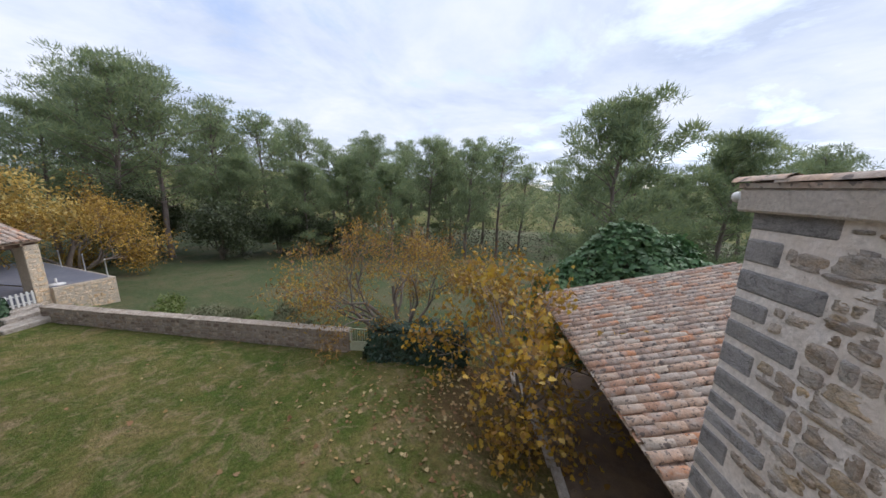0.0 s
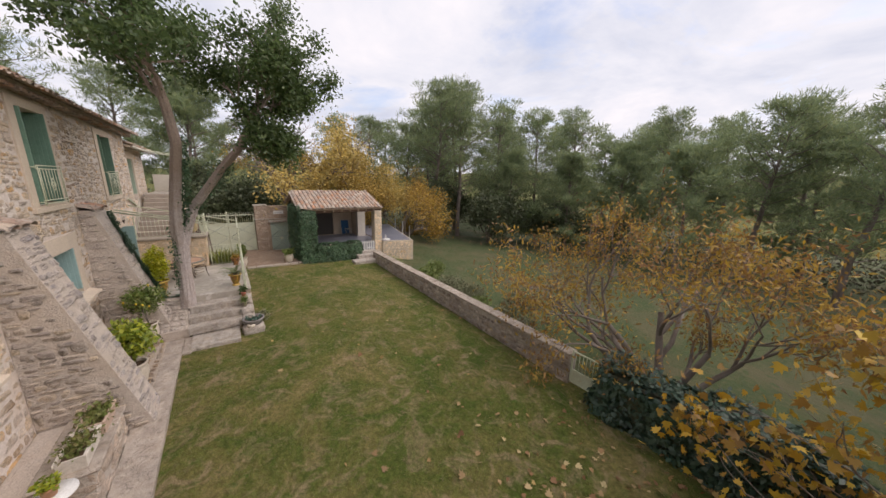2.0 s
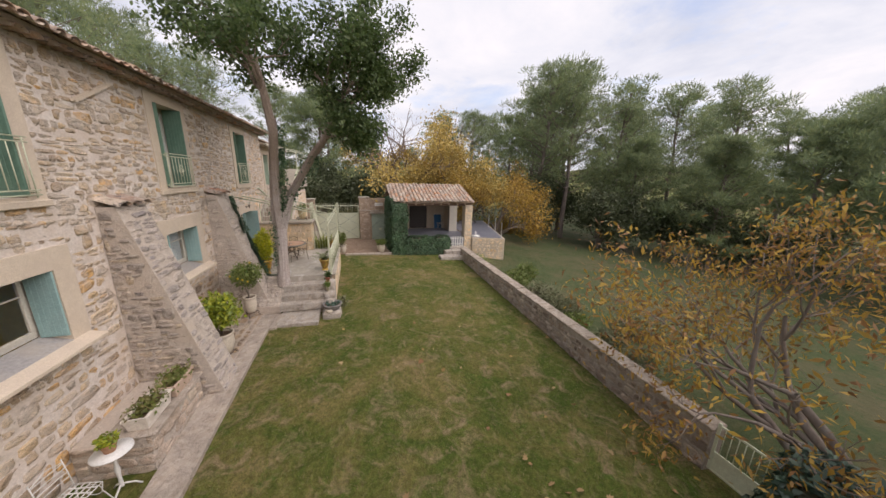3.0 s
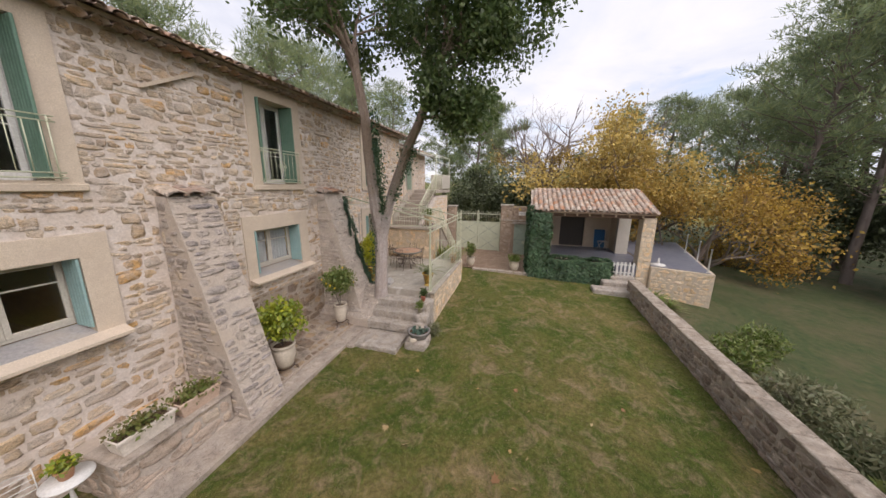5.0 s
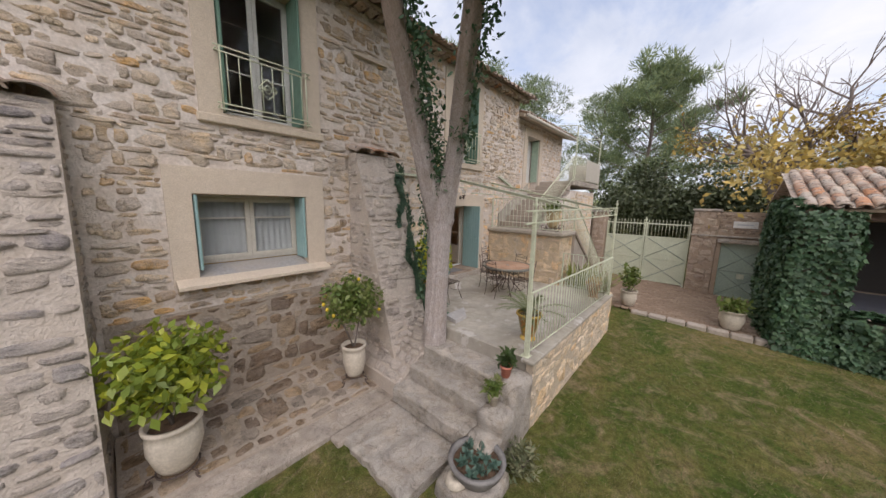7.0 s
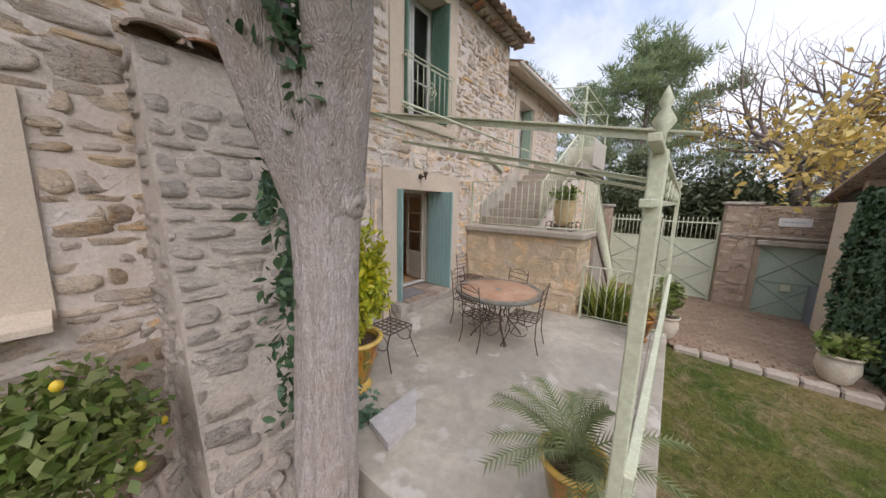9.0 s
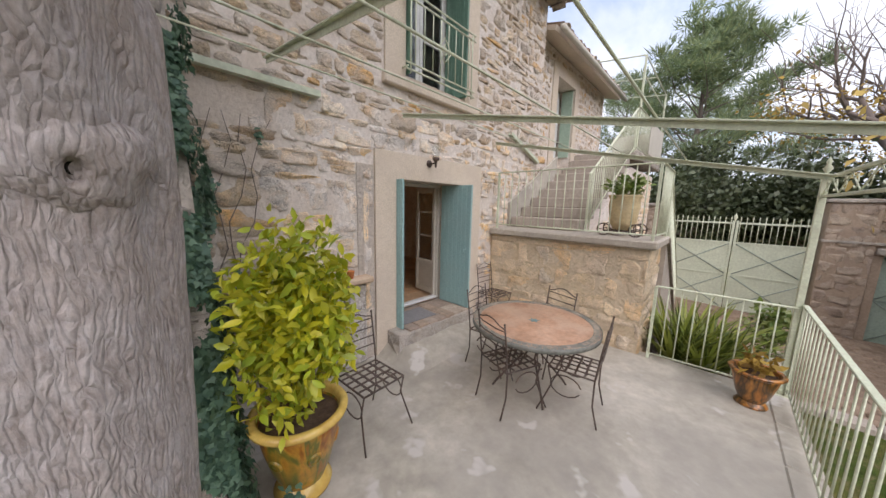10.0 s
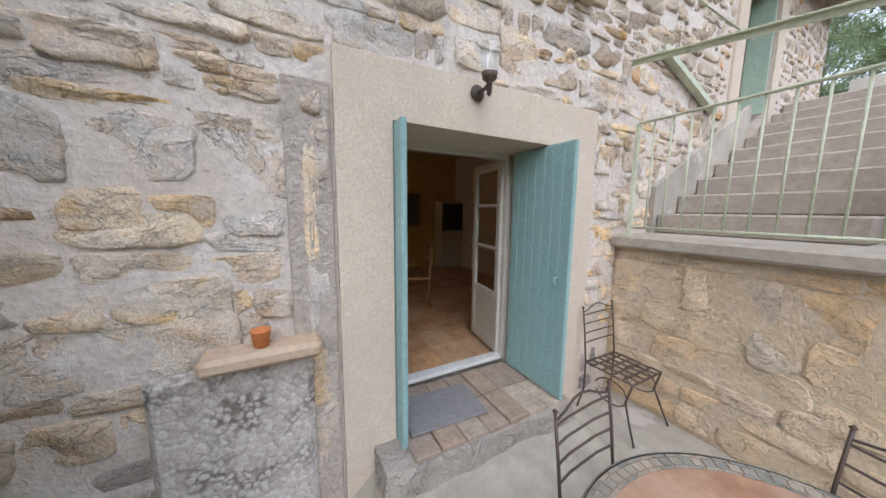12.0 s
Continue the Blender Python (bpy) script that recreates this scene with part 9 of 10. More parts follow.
# ---------------- terrace furniture ----------------
def iron_chair(label="wrought iron chair with a strap-woven seat and ladder back", I=M["black_iron"], group="iron terrace chairs"):
    t = thing("iron_chair", label, "chair", group=group)
    fr = Build()
    for x in (-0.2, 0.2):
        fr.tube([(x, -0.19, 0.44), (x, 0.2, 0.44)], 0.008, 6)
    for y in (-0.19, 0.2):
        fr.tube([(-0.2, y, 0.44), (0.2, y, 0.44)], 0.008, 6)
    seat = part("seat_frame", fr, I, t)
    for k in range(4):
        q = -0.2 + 0.08 * (k + 1)
        part("strap", Build().box((q - 0.009, -0.185, 0.441), (q + 0.009, 0.195, 0.447)), I, seat)
        part("strap", Build().box((-0.195, q - 0.009, 0.4475), (0.195, q + 0.009, 0.4535)), I, seat)
    for x in (-0.2, 0.2):
        s = 1 if x > 0 else -1
        part("back_post", Build().tube([(x, 0.25, 0.0), (x, 0.23, 0.08), (x, 0.2, 0.2), (x, 0.2, 0.44), (x, 0.23, 0.7), (x, 0.26, 0.90)], 0.0075, 6).lathe([(0.0, -0.012), (0.013, 0), (0.0, 0.014)], (x, 0.26, 0.905), 8), I, t)
        part("front_leg", Build().tube([(x * 1.2, -0.26, 0.0), (x * 1.12, -0.21, 0.12), (x * 1.0, -0.15, 0.28), (x, -0.19, 0.44)], 0.0075, 6), I, t)
        ring = [(x, -0.19 + 0.16 + 0.13 * math.cos(a), 0.30 + 0.10 * math.sin(a)) for a in np.linspace(0.2, 5.9, 14)]
        part("scroll", Build().tube(ring, 0.006, 5), I, t)
    for k, z in enumerate((0.60, 0.68, 0.76, 0.84)):
        y = 0.215 + (z - 0.55) * 0.13
        part("back_slat", Build().tube([(-0.2, y, z), (-0.1, y + 0.015, z - 0.005), (0.1, y + 0.015, z - 0.005), (0.2, y, z)], 0.006, 5), I, t)
    part("crest", Build().tube([(-0.2, 0.255, 0.86), (-0.13, 0.262, 0.875), (-0.06, 0.27, 0.905), (0, 0.272, 0.915), (0.06, 0.27, 0.905), (0.13, 0.262, 0.875), (0.2, 0.255, 0.86)], 0.006, 5), I, t)
    return t


CH = [(-14.53, 0.98, 183), (-15.66, 1.66, -110), (-16.02, 2.14, 8), (-16.56, 1.60, 72), (-16.14, 1.14, 184), (-17.40, 0.34, 180)]
c0 = iron_chair()
for k, (x, y, rz) in enumerate(CH):
    ob = c0 if k == 0 else copy_thing(c0, Matrix.Identity(4))
    ob.matrix_basis = pose(x, y, TERRACE + 0.002, 0, 0, rz)

wc = iron_chair("white-painted scrolled iron chair beside the small white table", M["white_wood"], "")
wc.matrix_basis = pose(-5.86, 0.5, 0.06, 0, 0, 170)

tb_t = thing("mosaic_table", "round terracotta mosaic table on wrought iron legs", "table", (-16.05, 1.69, TERRACE))
M["terra_top"] = surface("terracotta_mosaic", [(0.33, 0.175, 0.10), (0.45, 0.26, 0.16), (0.52, 0.33, 0.22)], 0.55, 26, 3, (0.50, 0.35, 0.25), 0.6, 0.2, 0.004)
M["mosaic"] = surface("green_mosaic_ring", [(0.20, 0.20, 0.165), (0.30, 0.26, 0.20), (0.18, 0.185, 0.16), (0.34, 0.28, 0.215), (0.23, 0.22, 0.18)], 0.6, 30, 10, (0.24, 0.21, 0.18), 0.5, 0.3, 0.004, pick="island")
R = 0.63
part("tabletop", Build().lathe([(0.0, 0.70), (R - 0.01, 0.70), (R, 0.708), (R, 0.728), (R - 0.006, 0.732), (0.0, 0.732)], n=48), M["terra_top"], tb_t)
part("rim", Build().lathe([(R + 0.001, 0.69), (R + 0.007, 0.69), (R + 0.007, 0.734), (R + 0.001, 0.735)], n=48), M["mosaic"], tb_t)
ms = Build()
for ring, (r0, r1, n) in enumerate(((R - 0.072, R - 0.060, 60), (R - 0.057, R - 0.022, 88), (R - 0.019, R - 0.006, 66))):
    for k in range(n):
        a0, a1 = 2 * math.pi * (k + 0.06) / n, 2 * math.pi * (k + 0.94) / n
        ms.prism([(r0 * math.cos(a0), r0 * math.sin(a0), 0.7325), (r1 * math.cos(a0), r1 * math.sin(a0), 0.7325), (r1 * math.cos(a1), r1 * math.sin(a1), 0.7325), (r0 * math.cos(a1), r0 * math.sin(a1), 0.7325)], (0, 0, 0.003))
tagged(part("mosaic_ring", ms, M["mosaic"], tb_t, "ring of small green-grey mosaic tiles"), kind="stuff")
star = Build()
ring = [((0.06 if k % 2 == 0 else 0.028) * math.cos(math.pi * k / 6), (0.06 if k % 2 == 0 else 0.028) * math.sin(math.pi * k / 6), 0.7325) for k in range(12)]
star.prism(ring, (0, 0, 0.003))
part("star", star, plain("blue_green_mosaic", (0.12, 0.22, 0.22), 0.4), tb_t, "small blue-green mosaic star")
for k in range(4):
    a = math.pi / 4 + k * math.pi / 2
    ca, sa = math.cos(a), math.sin(a)
    part("leg", Build().tube([(0.40 * ca, 0.40 * sa, 0.0), (0.36 * ca, 0.36 * sa, 0.06), (0.22 * ca, 0.22 * sa, 0.22), (0.10 * ca, 0.10 * sa, 0.36), (0.16 * ca, 0.16 * sa, 0.54), (0.34 * ca, 0.34 * sa, 0.69)], 0.011, 6), M["black_iron"], tb_t)
    lp = [((0.24 + 0.075 * math.cos(q)) * ca, (0.24 + 0.075 * math.cos(q)) * sa, 0.42 + 0.09 * math.sin(q)) for q in np.linspace(0, 5.6, 14)]
    part("scroll", Build().tube(lp, 0.007, 5), M["black_iron"], tb_t)
part("under_ring", Build().tube([(0.34 * math.cos(q), 0.34 * math.sin(q), 0.69) for q in np.linspace(0, 2 * math.pi, 25)], 0.008, 6), M["black_iron"], tb_t)


# ---------------- pots and plants ----------------
def pot(t, r, h, mat, style="jar", n=24, rim=None):
    """A pot with a rolled rim and soil; returns the height of the soil."""
    if style == "jar":
        prof = [(0.0, 0.0), (r * 0.55, 0.0), (r * 0.72, h * 0.12), (r * 0.97, h * 0.5), (r * 0.92, h * 0.78), (r * 0.86, h * 0.88), (r * 1.0, h * 0.93), (r * 1.02, h), (r * 0.88, h), (r * 0.84, h * 0.9), (r * 0.84, h * 0.86)]
    elif style == "vase":
        prof = [(r * 0.50, h * 0.13), (r * 0.53, h * 0.17), (r * 0.66, h * 0.32), (r * 0.80, h * 0.58), (r * 0.90, h * 0.80), (r * 0.94, h * 0.915), (r * 0.90, h * 0.92), (r * 0.86, h * 0.86)]
    else:
        prof = [(0.0, 0.0), (r * 0.68, 0.0), (r * 0.92, h * 0.82), (r * 1.02, h * 0.83), (r * 1.03, h), (r * 0.9, h), (r * 0.86, h * 0.85)]
    p = part("pot", Build().lathe(prof, n=n), mat, t)
    if style == "vase":
        part("rim", Build().lathe([(r * 0.93, h * 0.905), (r * 1.02, h * 0.91), (r * 1.09, h * 0.935), (r * 1.10, h * 0.97), (r * 1.05, h), (r * 0.95, h), (r * 0.89, h * 0.97), (r * 0.88, h * 0.9)], n=n), rim or mat, p, "thick rolled rim")
        part("foot", Build().lathe([(0.0, 0.0), (r * 0.64, 0.0), (r * 0.66, h * 0.035), (r * 0.60, h * 0.07), (r * 0.55, h * 0.12), (r * 0.495, h * 0.14)], n=n), rim or mat, p, "flared foot")
    part("soil", Build().lathe([(r * 0.88, h * 0.87), (r * 0.5, h * 0.885), (0.0, h * 0.89)], n=n), M["soil"], p)
    return h * 0.88


def leaf_ball(t, seed, centre, rad, n, size, mat, shape=LEAF, shell=0.55, droop=0.1, up=0.8):
    nr = np.random.default_rng(seed)
    q = nr.normal(size=(n, 3))
    q /= np.linalg.norm(q, axis=1)[:, None]
    lump = np.array([1 + 0.28 * noise.noise(tuple(v * 1.8 + seed)) for v in q])
    rr = (shell + (1 - shell) * nr.random(n)) * lump
    q = q * rr[:, None] * np.array(rad) + np.array(centre)
    part("foliage", foliage("foliage", q, size, shape, nr, up, droop, 0.02), M[mat], t)


def stems(t, base, top, k, r, seed, mat="thin_bark"):
    rr, b = random.Random(seed), Build()
    for _ in range(k):
        e = Vector(top) + Vector((rr.gauss(0, 0.12), rr.gauss(0, 0.12), rr.gauss(0, 0.08)))
        m_ = Vector(base).lerp(e, 0.5) + Vector((rr.gauss(0, 0.03), rr.gauss(0, 0.03), 0))
        b.tube([base, m_, e], [r, r * 0.8, r * 0.5], 6)
    part("stem", b, M[mat], t)


# lemon shrub and ball tree along the facade
a = thing("lemon_shrub", "leafy lemon shrub in a large weathered pale jar", "potted plant", (-9.62, 1.08, 0.32))
part("ring", Build().tube([(0.2 * math.cos(q), 0.2 * math.sin(q), 0.1) for q in np.linspace(0, 6.28, 17)], 0.012, 6), M["black_iron"], a)
for q in (0.0, 2.09, 4.19):
    leg_pts = [(0.2, 0.1), (0.27, 0.09), (0.29, 0.05), (0.25, 0.035), (0.245, 0.06), (0.27, 0.02), (0.31, 0.008)]
    part("leg", Build().tube([(u * math.cos(q), u * math.sin(q), w) for u, w in leg_pts], 0.011, 6), M["black_iron"], a)
pj = Build().lathe([(0.0, 0.11), (0.16, 0.11), (0.2, 0.18), (0.26, 0.4), (0.255, 0.56), (0.235, 0.62), (0.27, 0.65), (0.275, 0.7), (0.235, 0.7), (0.225, 0.62)], n=28)
pp = part("pot", pj, M["pale_pot"], a)
part("soil", Build().lathe([(0.23, 0.62), (0.1, 0.64), (0, 0.645)], n=20), M["soil"], pp)
stems(a, (0, 0, 0.6), (0, 0, 1.15), 5, 0.018, 1)
leaf_ball(a, 601, (0, 0, 1.32), (0.56, 0.5, 0.5), 1500, 0.12, "lemon_leaf", LEAF, 0.35)
b = thing("lemon_tree", "clipped ball lemon tree in a pale jar on an iron stand", "potted plant", (-11.98, 1.05, 0.36))
part("ring", Build().tube([(0.15 * math.cos(q), 0.15 * math.sin(q), 0.16) for q in np.linspace(0, 6.28, 17)], 0.011, 6), M["black_iron"], b)
for q in (0.0, 2.09, 4.19):
    leg_pts = [(0.15, 0.16), (0.22, 0.14), (0.24, 0.09), (0.20, 0.07), (0.195, 0.10), (0.22, 0.03), (0.26, 0.008)]
    part("leg", Build().tube([(u * math.cos(q), u * math.sin(q), w) for u, w in leg_pts], 0.011, 6), M["black_iron"], b)
pj = Build().lathe([(0.0, 0.165), (0.12, 0.165), (0.15, 0.22), (0.19, 0.42), (0.19, 0.6), (0.175, 0.66), (0.205, 0.68), (0.21, 0.73), (0.175, 0.73), (0.17, 0.66)], n=26)
pp = part("pot", pj, M["pale_pot"], b)
part("soil", Build().lathe([(0.17, 0.66), (0.1, 0.675), (0, 0.68)], n=20), M["soil"], pp)
stems(b, (0, 0, 0.65), (0, 0, 1.4), 2, 0.017, 2)
leaf_ball(b, 602, (0, 0, 1.52), (0.5, 0.5, 0.42), 1900, 0.09, "green_leaf", LEAF, 0.3)
fr = np.random.default_rng(3)
lem = Build()
for k in range(9):
    v = fr.normal(size=3)
    v = v / np.linalg.norm(v) * (0.48, 0.48, 0.4) + (0, 0, 1.52)
    lem.lathe([(0.0, -0.035), (0.022, -0.02), (0.028, 0), (0.02, 0.022), (0.0, 0.034)], v, 8)
tagged(part("fruit", lem, plain("yellow_lemon", (0.72, 0.52, 0.04), 0.45), b, "small ripe yellow lemons"), kind="stuff")


M["white_stone"] = surface("white_trough_stone", [(0.62, 0.57, 0.50), (0.72, 0.67, 0.60)], 0.85, 30, 4, (0.52, 0.46, 0.39), 0.5, 0.3, 0.005)


def trough(label, at, rz, mat, seed, L=0.86, plant="green_leaf", n=420):
    t = thing("planter_trough", label, "planter", at, rz, group="planter troughs")
    o = Build()
    W, Hh = 0.17, 0.26
    ring_o = [(-L / 2, -W), (L / 2, -W), (L / 2, W), (-L / 2, W)]
    q = 0.86
    vs = [(x * q, y * q, 0) for x, y in ring_o] + [(x, y, Hh) for x, y in ring_o] + [(x * 0.93, y * 0.82, Hh) for x, y in ring_o] + [(x * 0.9, y * 0.78, Hh - 0.06) for x, y in ring_o]
    fs = [(3, 2, 1, 0)]
    for lv in range(3):
        fs += [(lv * 4 + k, lv * 4 + (k + 1) % 4, lv * 4 + 4 + (k + 1) % 4, lv * 4 + 4 + k) for k in range(4)]
    o.add(vs, fs)
    o.box((-L / 2 - 0.012, -W - 0.012, Hh - 0.05), (L / 2 + 0.012, -W + 0.004, Hh + 0.006), 0.008).box((-L / 2 - 0.012, W - 0.004, Hh - 0.05), (L / 2 + 0.012, W + 0.012, Hh + 0.006), 0.008)
    p = part("box", o, mat, t)
    part("soil", Build().box((-L * 0.46, -W * 0.82, Hh - 0.08), (L * 0.46, W * 0.82, Hh - 0.05)), M["soil"], p)
    nr = np.random.default_rng(seed)
    c = np.stack([nr.normal(size=n) * L * 0.22, nr.normal(size=n) * 0.1, Hh - 0.02 + np.abs(nr.normal(size=n)) * 0.07], axis=1)
    part("foliage", foliage("foliage", c, 0.075, LEAF, nr, 0.8, -0.2, 0.03), M[plant], t)
    return t


trough("pale clay trough of green plants on the planter wall", (-6.98, 0.88, 0.803), 0, M["white_stone"], 611, L=0.76, plant="moss_leaf", n=330)
trough("clay trough of trailing reddish-green plants on the planter wall", (-7.74, 0.92, 0.803), 0, surface("pink_clay", [(0.52, 0.38, 0.29), (0.58, 0.45, 0.36)], 0.85, 30, 4, (0.48, 0.36, 0.28), 0.5, 0.3, 0.005), 612, L=0.70, plant="moss_leaf", n=420)
wt = thing("pedestal_table", "small round white iron pedestal table", "table", (-6.2, 0.80, 0.05))
part("tabletop", Build().lathe([(0.0, 0.80), (0.24, 0.80), (0.25, 0.81), (0.25, 0.825), (0.0, 0.83)], n=28), M["white_wood"], wt)
part("stem", Build().lathe([(0.03, 0.12), (0.022, 0.3), (0.035, 0.45), (0.02, 0.6), (0.03, 0.8)], n=12), M["white_wood"], wt)
for k in range(3):
    q = k * 2.09
    part("foot", Build().tube([(0.02 * math.cos(q), 0.02 * math.sin(q), 0.16), (0.14 * math.cos(q), 0.14 * math.sin(q), 0.09), (0.22 * math.cos(q), 0.22 * math.sin(q), 0.0)], 0.015, 6), M["white_wood"], wt)
sp = thing("small_pot", "small terracotta pot of greenery on the white table", "potted plant", (-6.2, 0.78, 0.882))
pot(sp, 0.1, 0.15, M["terracotta"], "cup", 18)
leaf_ball(sp, 620, (0, 0, 0.2), (0.14, 0.14, 0.1), 160, 0.07, "lemon_leaf")

# glazed pot with the yellow-green bush
y1 = thing("glazed_pot_bush", "bright yellow-green bush in an ochre glazed vase", "potted plant", (-13.9, 1.12, TERRACE + 0.002))
pot(y1, 0.275, 0.58, M["glaze"], "vase", 40, M["yellow_glaze"])
for q in (0.5, 1.55, 2.6, 3.65, 4.7, 5.75):
    md = Matrix.Translation((0.212 * math.cos(q), 0.212 * math.sin(q), 0.33)) @ Vector((math.cos(q), math.sin(q), -0.3)).to_track_quat("Z", "Y").to_matrix().to_4x4()
    part("medallion", Build().lathe([(0.0, 0.012), (0.018, 0.013), (0.027, 0.009), (0.034, 0.015), (0.043, 0.013), (0.047, 0.0), (0.047, -0.03)], n=18), M["glaze"], y1, "round moulded medallion", at=md)
stems(y1, (0, 0, 0.5), (0, 0, 1.0), 7, 0.013, 5)
leaf_ball(y1, 631, (0, 0, 1.14), (0.37, 0.37, 0.62), 3600, 0.082, "lime_leaf", (np.array([(0, 0, 0), (0.2, 0.28, 0.07), (0.2, 0.62, 0.05), (0, 1, -0.14), (-0.2, 0.62, 0.05), (-0.2, 0.28, 0.07), (0, 0.3, 0.0), (0, 0.66, -0.03)]), np.array([(0, 1, 6), (6, 1, 2), (6, 2, 7), (7, 2, 3), (0, 6, 5), (6, 7, 4), (6, 4, 5), (7, 3, 4)])), 0.3, 0.15, 1.0)
# palm by the railing
pm_t = thing("palm_pot", "young feather palm in an ochre glazed vase", "potted plant", (-13.95, 3.32, TERRACE + 0.002))
pot(pm_t, 0.2, 0.46, M["glaze"], "vase", 28, M["yellow_glaze"])
rr = random.Random(9)
for k in range(17):
    az, el = k * 2.4 + rr.random(), 0.75 + 0.65 * rr.random()
    L = 0.58 + 0.22 * rr.random()
    fb2 = Build()
    spine = []
    for s in range(9):
        q = s / 8
        spine.append(Vector((L * q * math.cos(el) * (1 + 0.25 * q) * math.cos(az), L * q * math.cos(el) * (1 + 0.25 * q) * math.sin(az), 0.42 + L * q * math.sin(el) - 0.5 * L * q * q)))
    fb2.tube(spine, [0.006 * (1 - 0.1 * s) for s in range(9)], 4)
    side = Vector((-math.sin(az), math.cos(az), 0))
    for s in range(2, 23):
        q = s / 22 * 8
        p = spine[int(min(q, 7))].lerp(spine[int(min(q, 7)) + 1], q - int(min(q, 7)))
        d = (spine[min(int(q) + 1, 8)] - spine[max(int(q) - 1, 0)]).normalized()
        for sg in (-1, 1):
            ln = 0.17 * (1 - 0.5 * s / 22)
            tip = p + (d * 0.7 + side * sg * 0.8 + Vector((0, 0, -0.15))).normalized() * ln
            w = d * 0.010
            fb2.add([p - w, p + w, tip], [(0, 1, 2)])
    part("frond", fb2, M["palm_leaf"], pm_t)
# terracotta pot at the far corner of the terrace
tp = thing("terracotta_pot", "amber glazed pot with dry leaves beside the railing", "potted plant", (-17.36, 3.42, TERRACE + 0.002))
pot(tp, 0.19, 0.37, M["amber_glaze"], "vase", 28)
leaf_ball(tp, 641, (0, 0, 0.43), (0.13, 0.13, 0.09), 90, 0.085, "ochre")
# court pots
for k, (x, y, r, h, pl) in enumerate(((-20.15, 3.78, 0.24, 0.5, 0.55), (-20.05, 6.15, 0.27, 0.52, 0.3))):
    c = thing("court_jar", "pale clay jar with a green shrub on the court paving" if k == 0 else "squat pale clay jar with low greenery on the paving", "potted plant", (x, y, court_z(x, y) + 0.012))
    pot(c, r, h, M["pale_pot"], "jar", 26)
    stems(c, (0, 0, h * 0.8), (0, 0, h + pl * 0.8), 4, 0.01, 20 + k)
    leaf_ball(c, 650 + k, (0, 0, h + pl * (0.8 if k == 0 else 0.4)), (0.27 if k == 0 else 0.34, 0.27 if k == 0 else 0.34, pl * 0.75), 380, 0.13, "green_leaf", LEAF, 0.3)
# stone bowl of succulents on a stone block
bk = part("stone_trough", boulder((-12.32, 3.34, 0.02), (-11.60, 3.98, 0.335), 8.1, 0.025, 6), M["step"])
tagged(bk, "rough pale stone block at the foot of the steps", "stone block")
bw = thing("succulent_bowl", "dark stone bowl filled with grey-green succulents", "potted plant", (-12.0, 3.68, 0.322))
part("bowl", Build().lathe([(0.0, 0.0), (0.22, 0.0), (0.31, 0.14), (0.335, 0.2), (0.345, 0.24), (0.29, 0.24), (0.28, 0.18)], n=28), surface("dark_bowl_stone", [(0.13, 0.12, 0.115), (0.20, 0.19, 0.18)], 0.85, 30, 4, (0.30, 0.29, 0.27), 0.4, 0.4, 0.006), bw)
part("soil", Build().lathe([(0.285, 0.18), (0.1, 0.2), (0, 0.2)], n=24), M["soil"], bw)
for k in range(9):
    q, r = k * 2.4, 0.04 + 0.2 * (k / 9) ** 0.6
    nrx = np.random.default_rng(700 + k)
    part("rosette", foliage("rosette", np.tile((r * math.cos(q), r * math.sin(q), 0.2), (34, 1)), 0.085, LEAF, nrx, 0.3, -0.9, 0.012), surface("succulent", [(0.07, 0.13, 0.10), (0.10, 0.17, 0.13)], 0.5, 20) if k == 0 else bpy.data.materials["succulent"], bw)
st2 = part("hollow_stone", Build().lathe([(0.0, 0.0), (0.12, 0.0), (0.15, 0.06), (0.12, 0.12), (0.07, 0.12), (0.05, 0.05), (0, 0.05)], n=14, squash=(1.2, 0.9)), M["pale_pot"], at=pose(-11.78, 3.58, 0.322))
tagged(st2, "hollowed pale stone resting on the stone block", "stone")
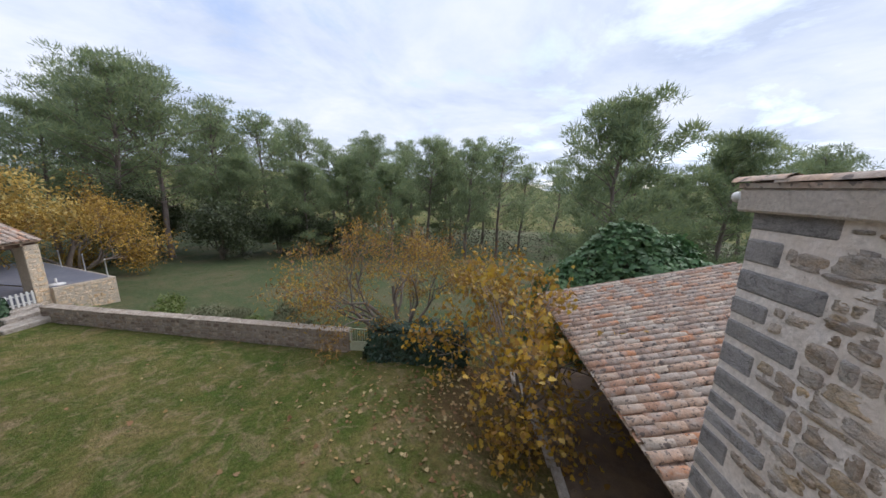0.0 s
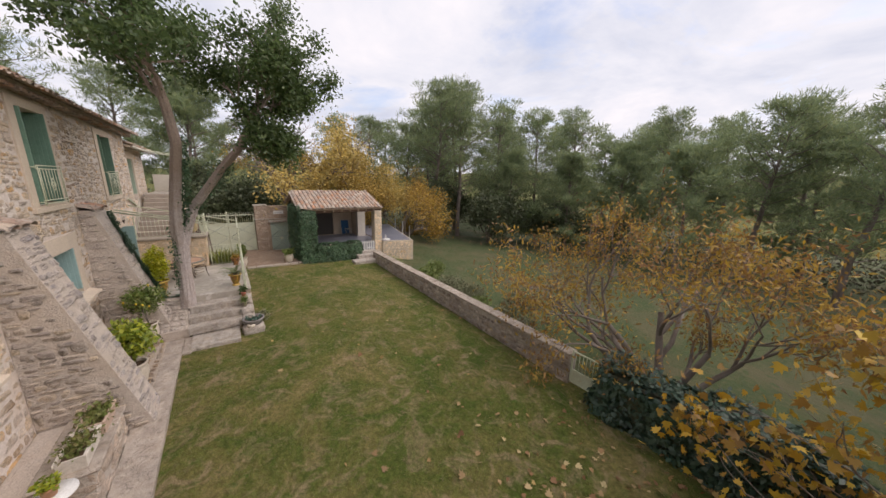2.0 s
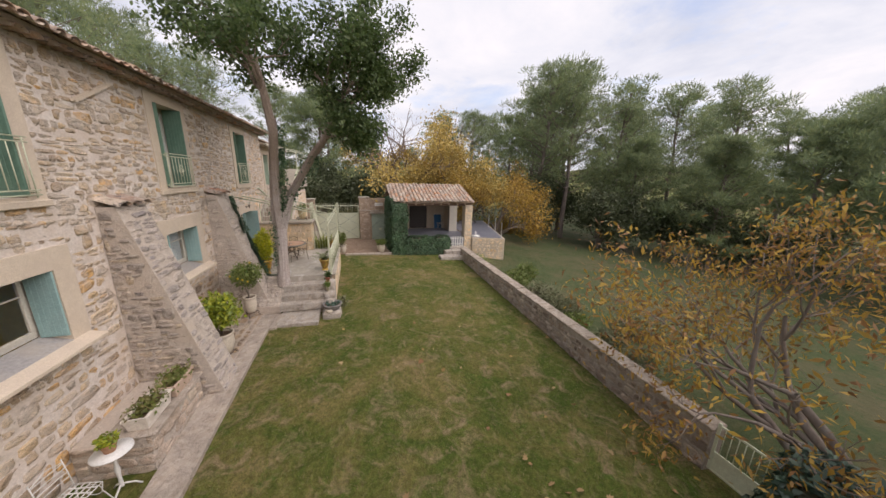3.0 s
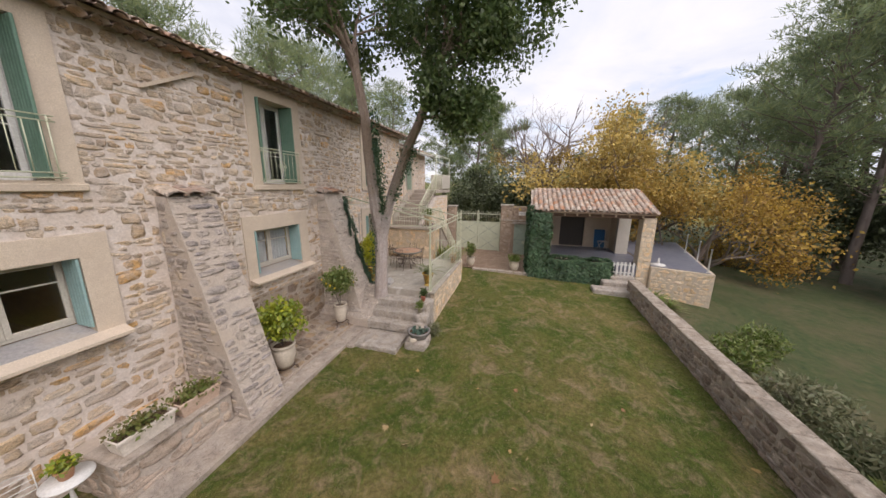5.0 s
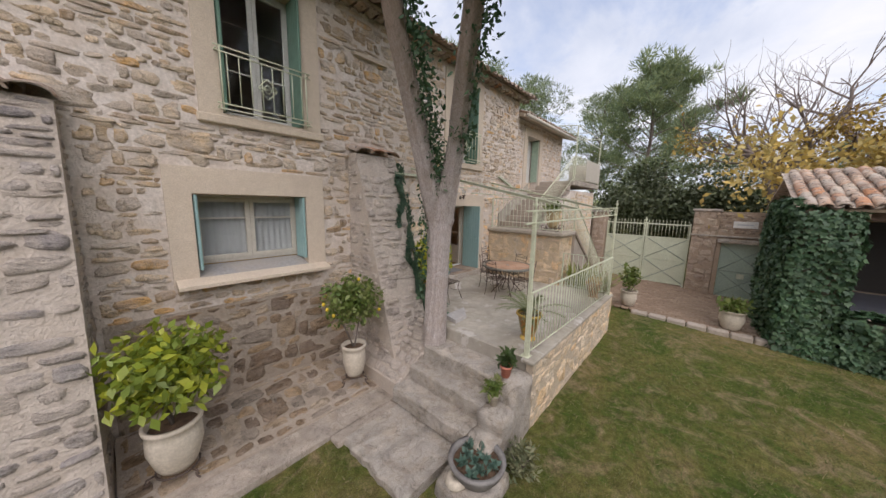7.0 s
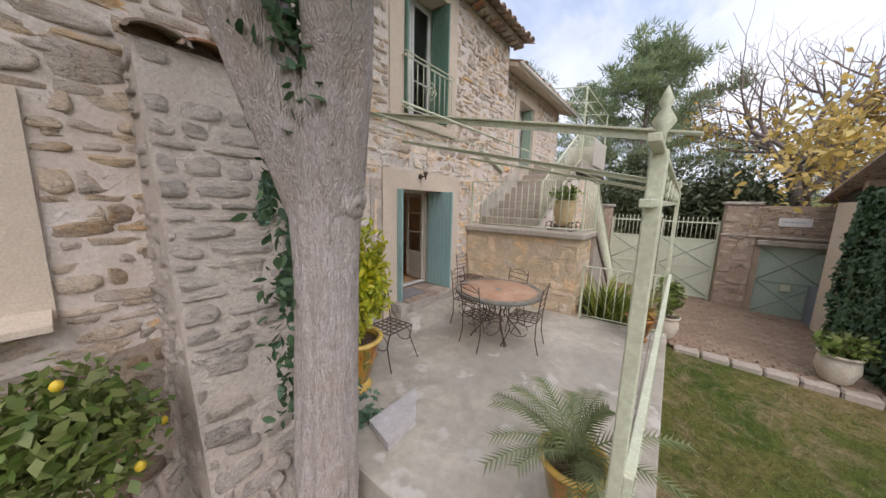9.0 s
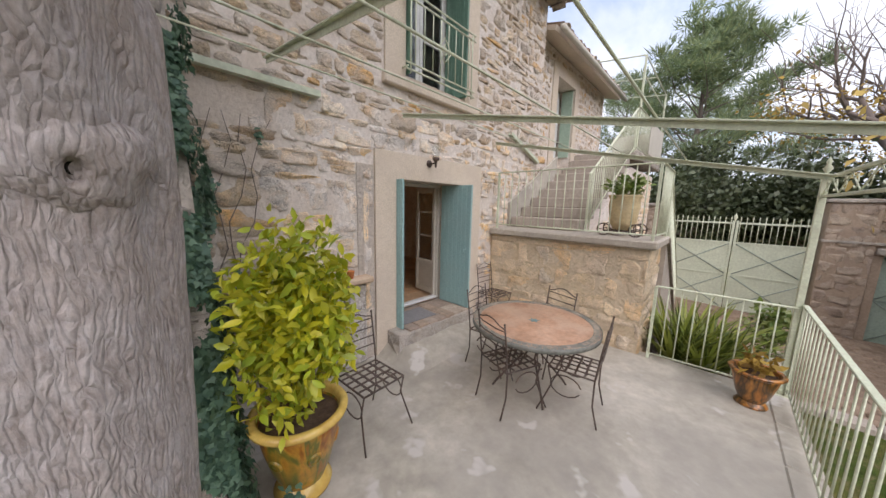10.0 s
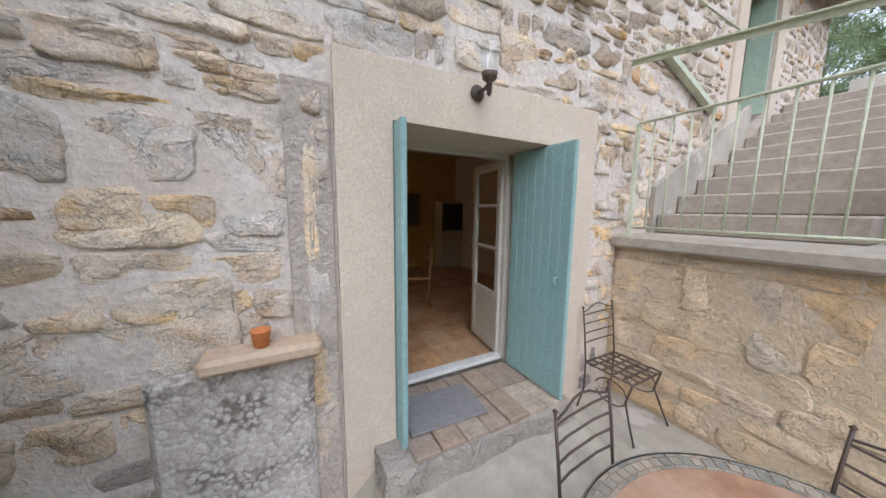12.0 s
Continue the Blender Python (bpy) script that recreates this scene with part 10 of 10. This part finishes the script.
# small pots on the stair flank
for k, (x, y, z, r, mat, lab, pl) in enumerate(((-12.92, 3.50, 1.115, 0.085, plain("salmon_pot", (0.62, 0.22, 0.15), 0.6), "small salmon pot with dark greenery on the stair wall", "oak"), (-12.62, 3.50, 0.825, 0.075, M["pale_pot"], "small pale pot with a tuft of grass on the stair wall", "green_leaf"))):
    c = thing("stair_pot", lab, "potted plant", (x, y, z))
    pot(c, r, 0.17, mat, "cup", 18)
    leaf_ball(c, 660 + k, (0, 0, 0.25), (0.12, 0.12, 0.13), 150, 0.1, pl, LONG if k else LEAF, 0.1, -0.6, 0.2)
# urn on a wheeled iron stand on the landing
un = thing("landing_urn", "tall ochre clay urn with greenery on a wheeled iron stand", "potted plant", (-18.15, 1.95, 2.80))
st = Build()
for sx in (-0.16, 0.16):
    st.tube([(sx, -0.2, 0.07), (sx, 0.2, 0.07)], 0.01, 6)
part("stand", st.tube([(-0.16, 0, 0.07), (0.16, 0, 0.07)], 0.01, 6), M["black_iron"], un)
for sx in (-0.16, 0.16):
    for sy in (-0.2, 0.2):
        part("wheel", Build().tube([(sx, sy + 0.085 * math.cos(q), 0.09 + 0.085 * math.sin(q)) for q in np.linspace(0, 6.283, 17)], 0.009, 5).tube([(sx, sy - 0.08, 0.09), (sx, sy + 0.08, 0.09)], 0.006, 4).tube([(sx, sy, 0.01), (sx, sy, 0.17)], 0.006, 4), M["black_iron"], un)
part("pot", Build().lathe([(0.0, 0.09), (0.12, 0.09), (0.17, 0.2), (0.2, 0.42), (0.19, 0.52), (0.21, 0.55), (0.215, 0.58), (0.18, 0.58), (0.17, 0.5), (0.0, 0.52)], n=26), surface("pale_ochre_clay", [(0.52, 0.40, 0.22), (0.60, 0.48, 0.28)], 0.8, 30, 4, (0.40, 0.33, 0.22), 0.5, 0.3, 0.005), un)
leaf_ball(un, 671, (0, 0, 0.68), (0.24, 0.24, 0.16), 260, 0.1, "green_leaf")
# pale slab lying by the tree
M["pale_slab"] = surface("pale_cement_slab", [(0.46, 0.45, 0.45), (0.55, 0.54, 0.53)], 0.8, 20, 2, (0.42, 0.39, 0.36), 0.5, 0.3, 0.005)
sl = part("stone_slab", Build().prism([(-13.62, 1.72, TERRACE + 0.002), (-13.55, 2.05, TERRACE + 0.002), (-13.9, 2.02, TERRACE + 0.002), (-14.22, 1.72, TERRACE + 0.002)], (0, 0, 0.07)), M["pale_slab"])
tagged(sl, "pale slab lying on the terrace beside the tree", "slab")
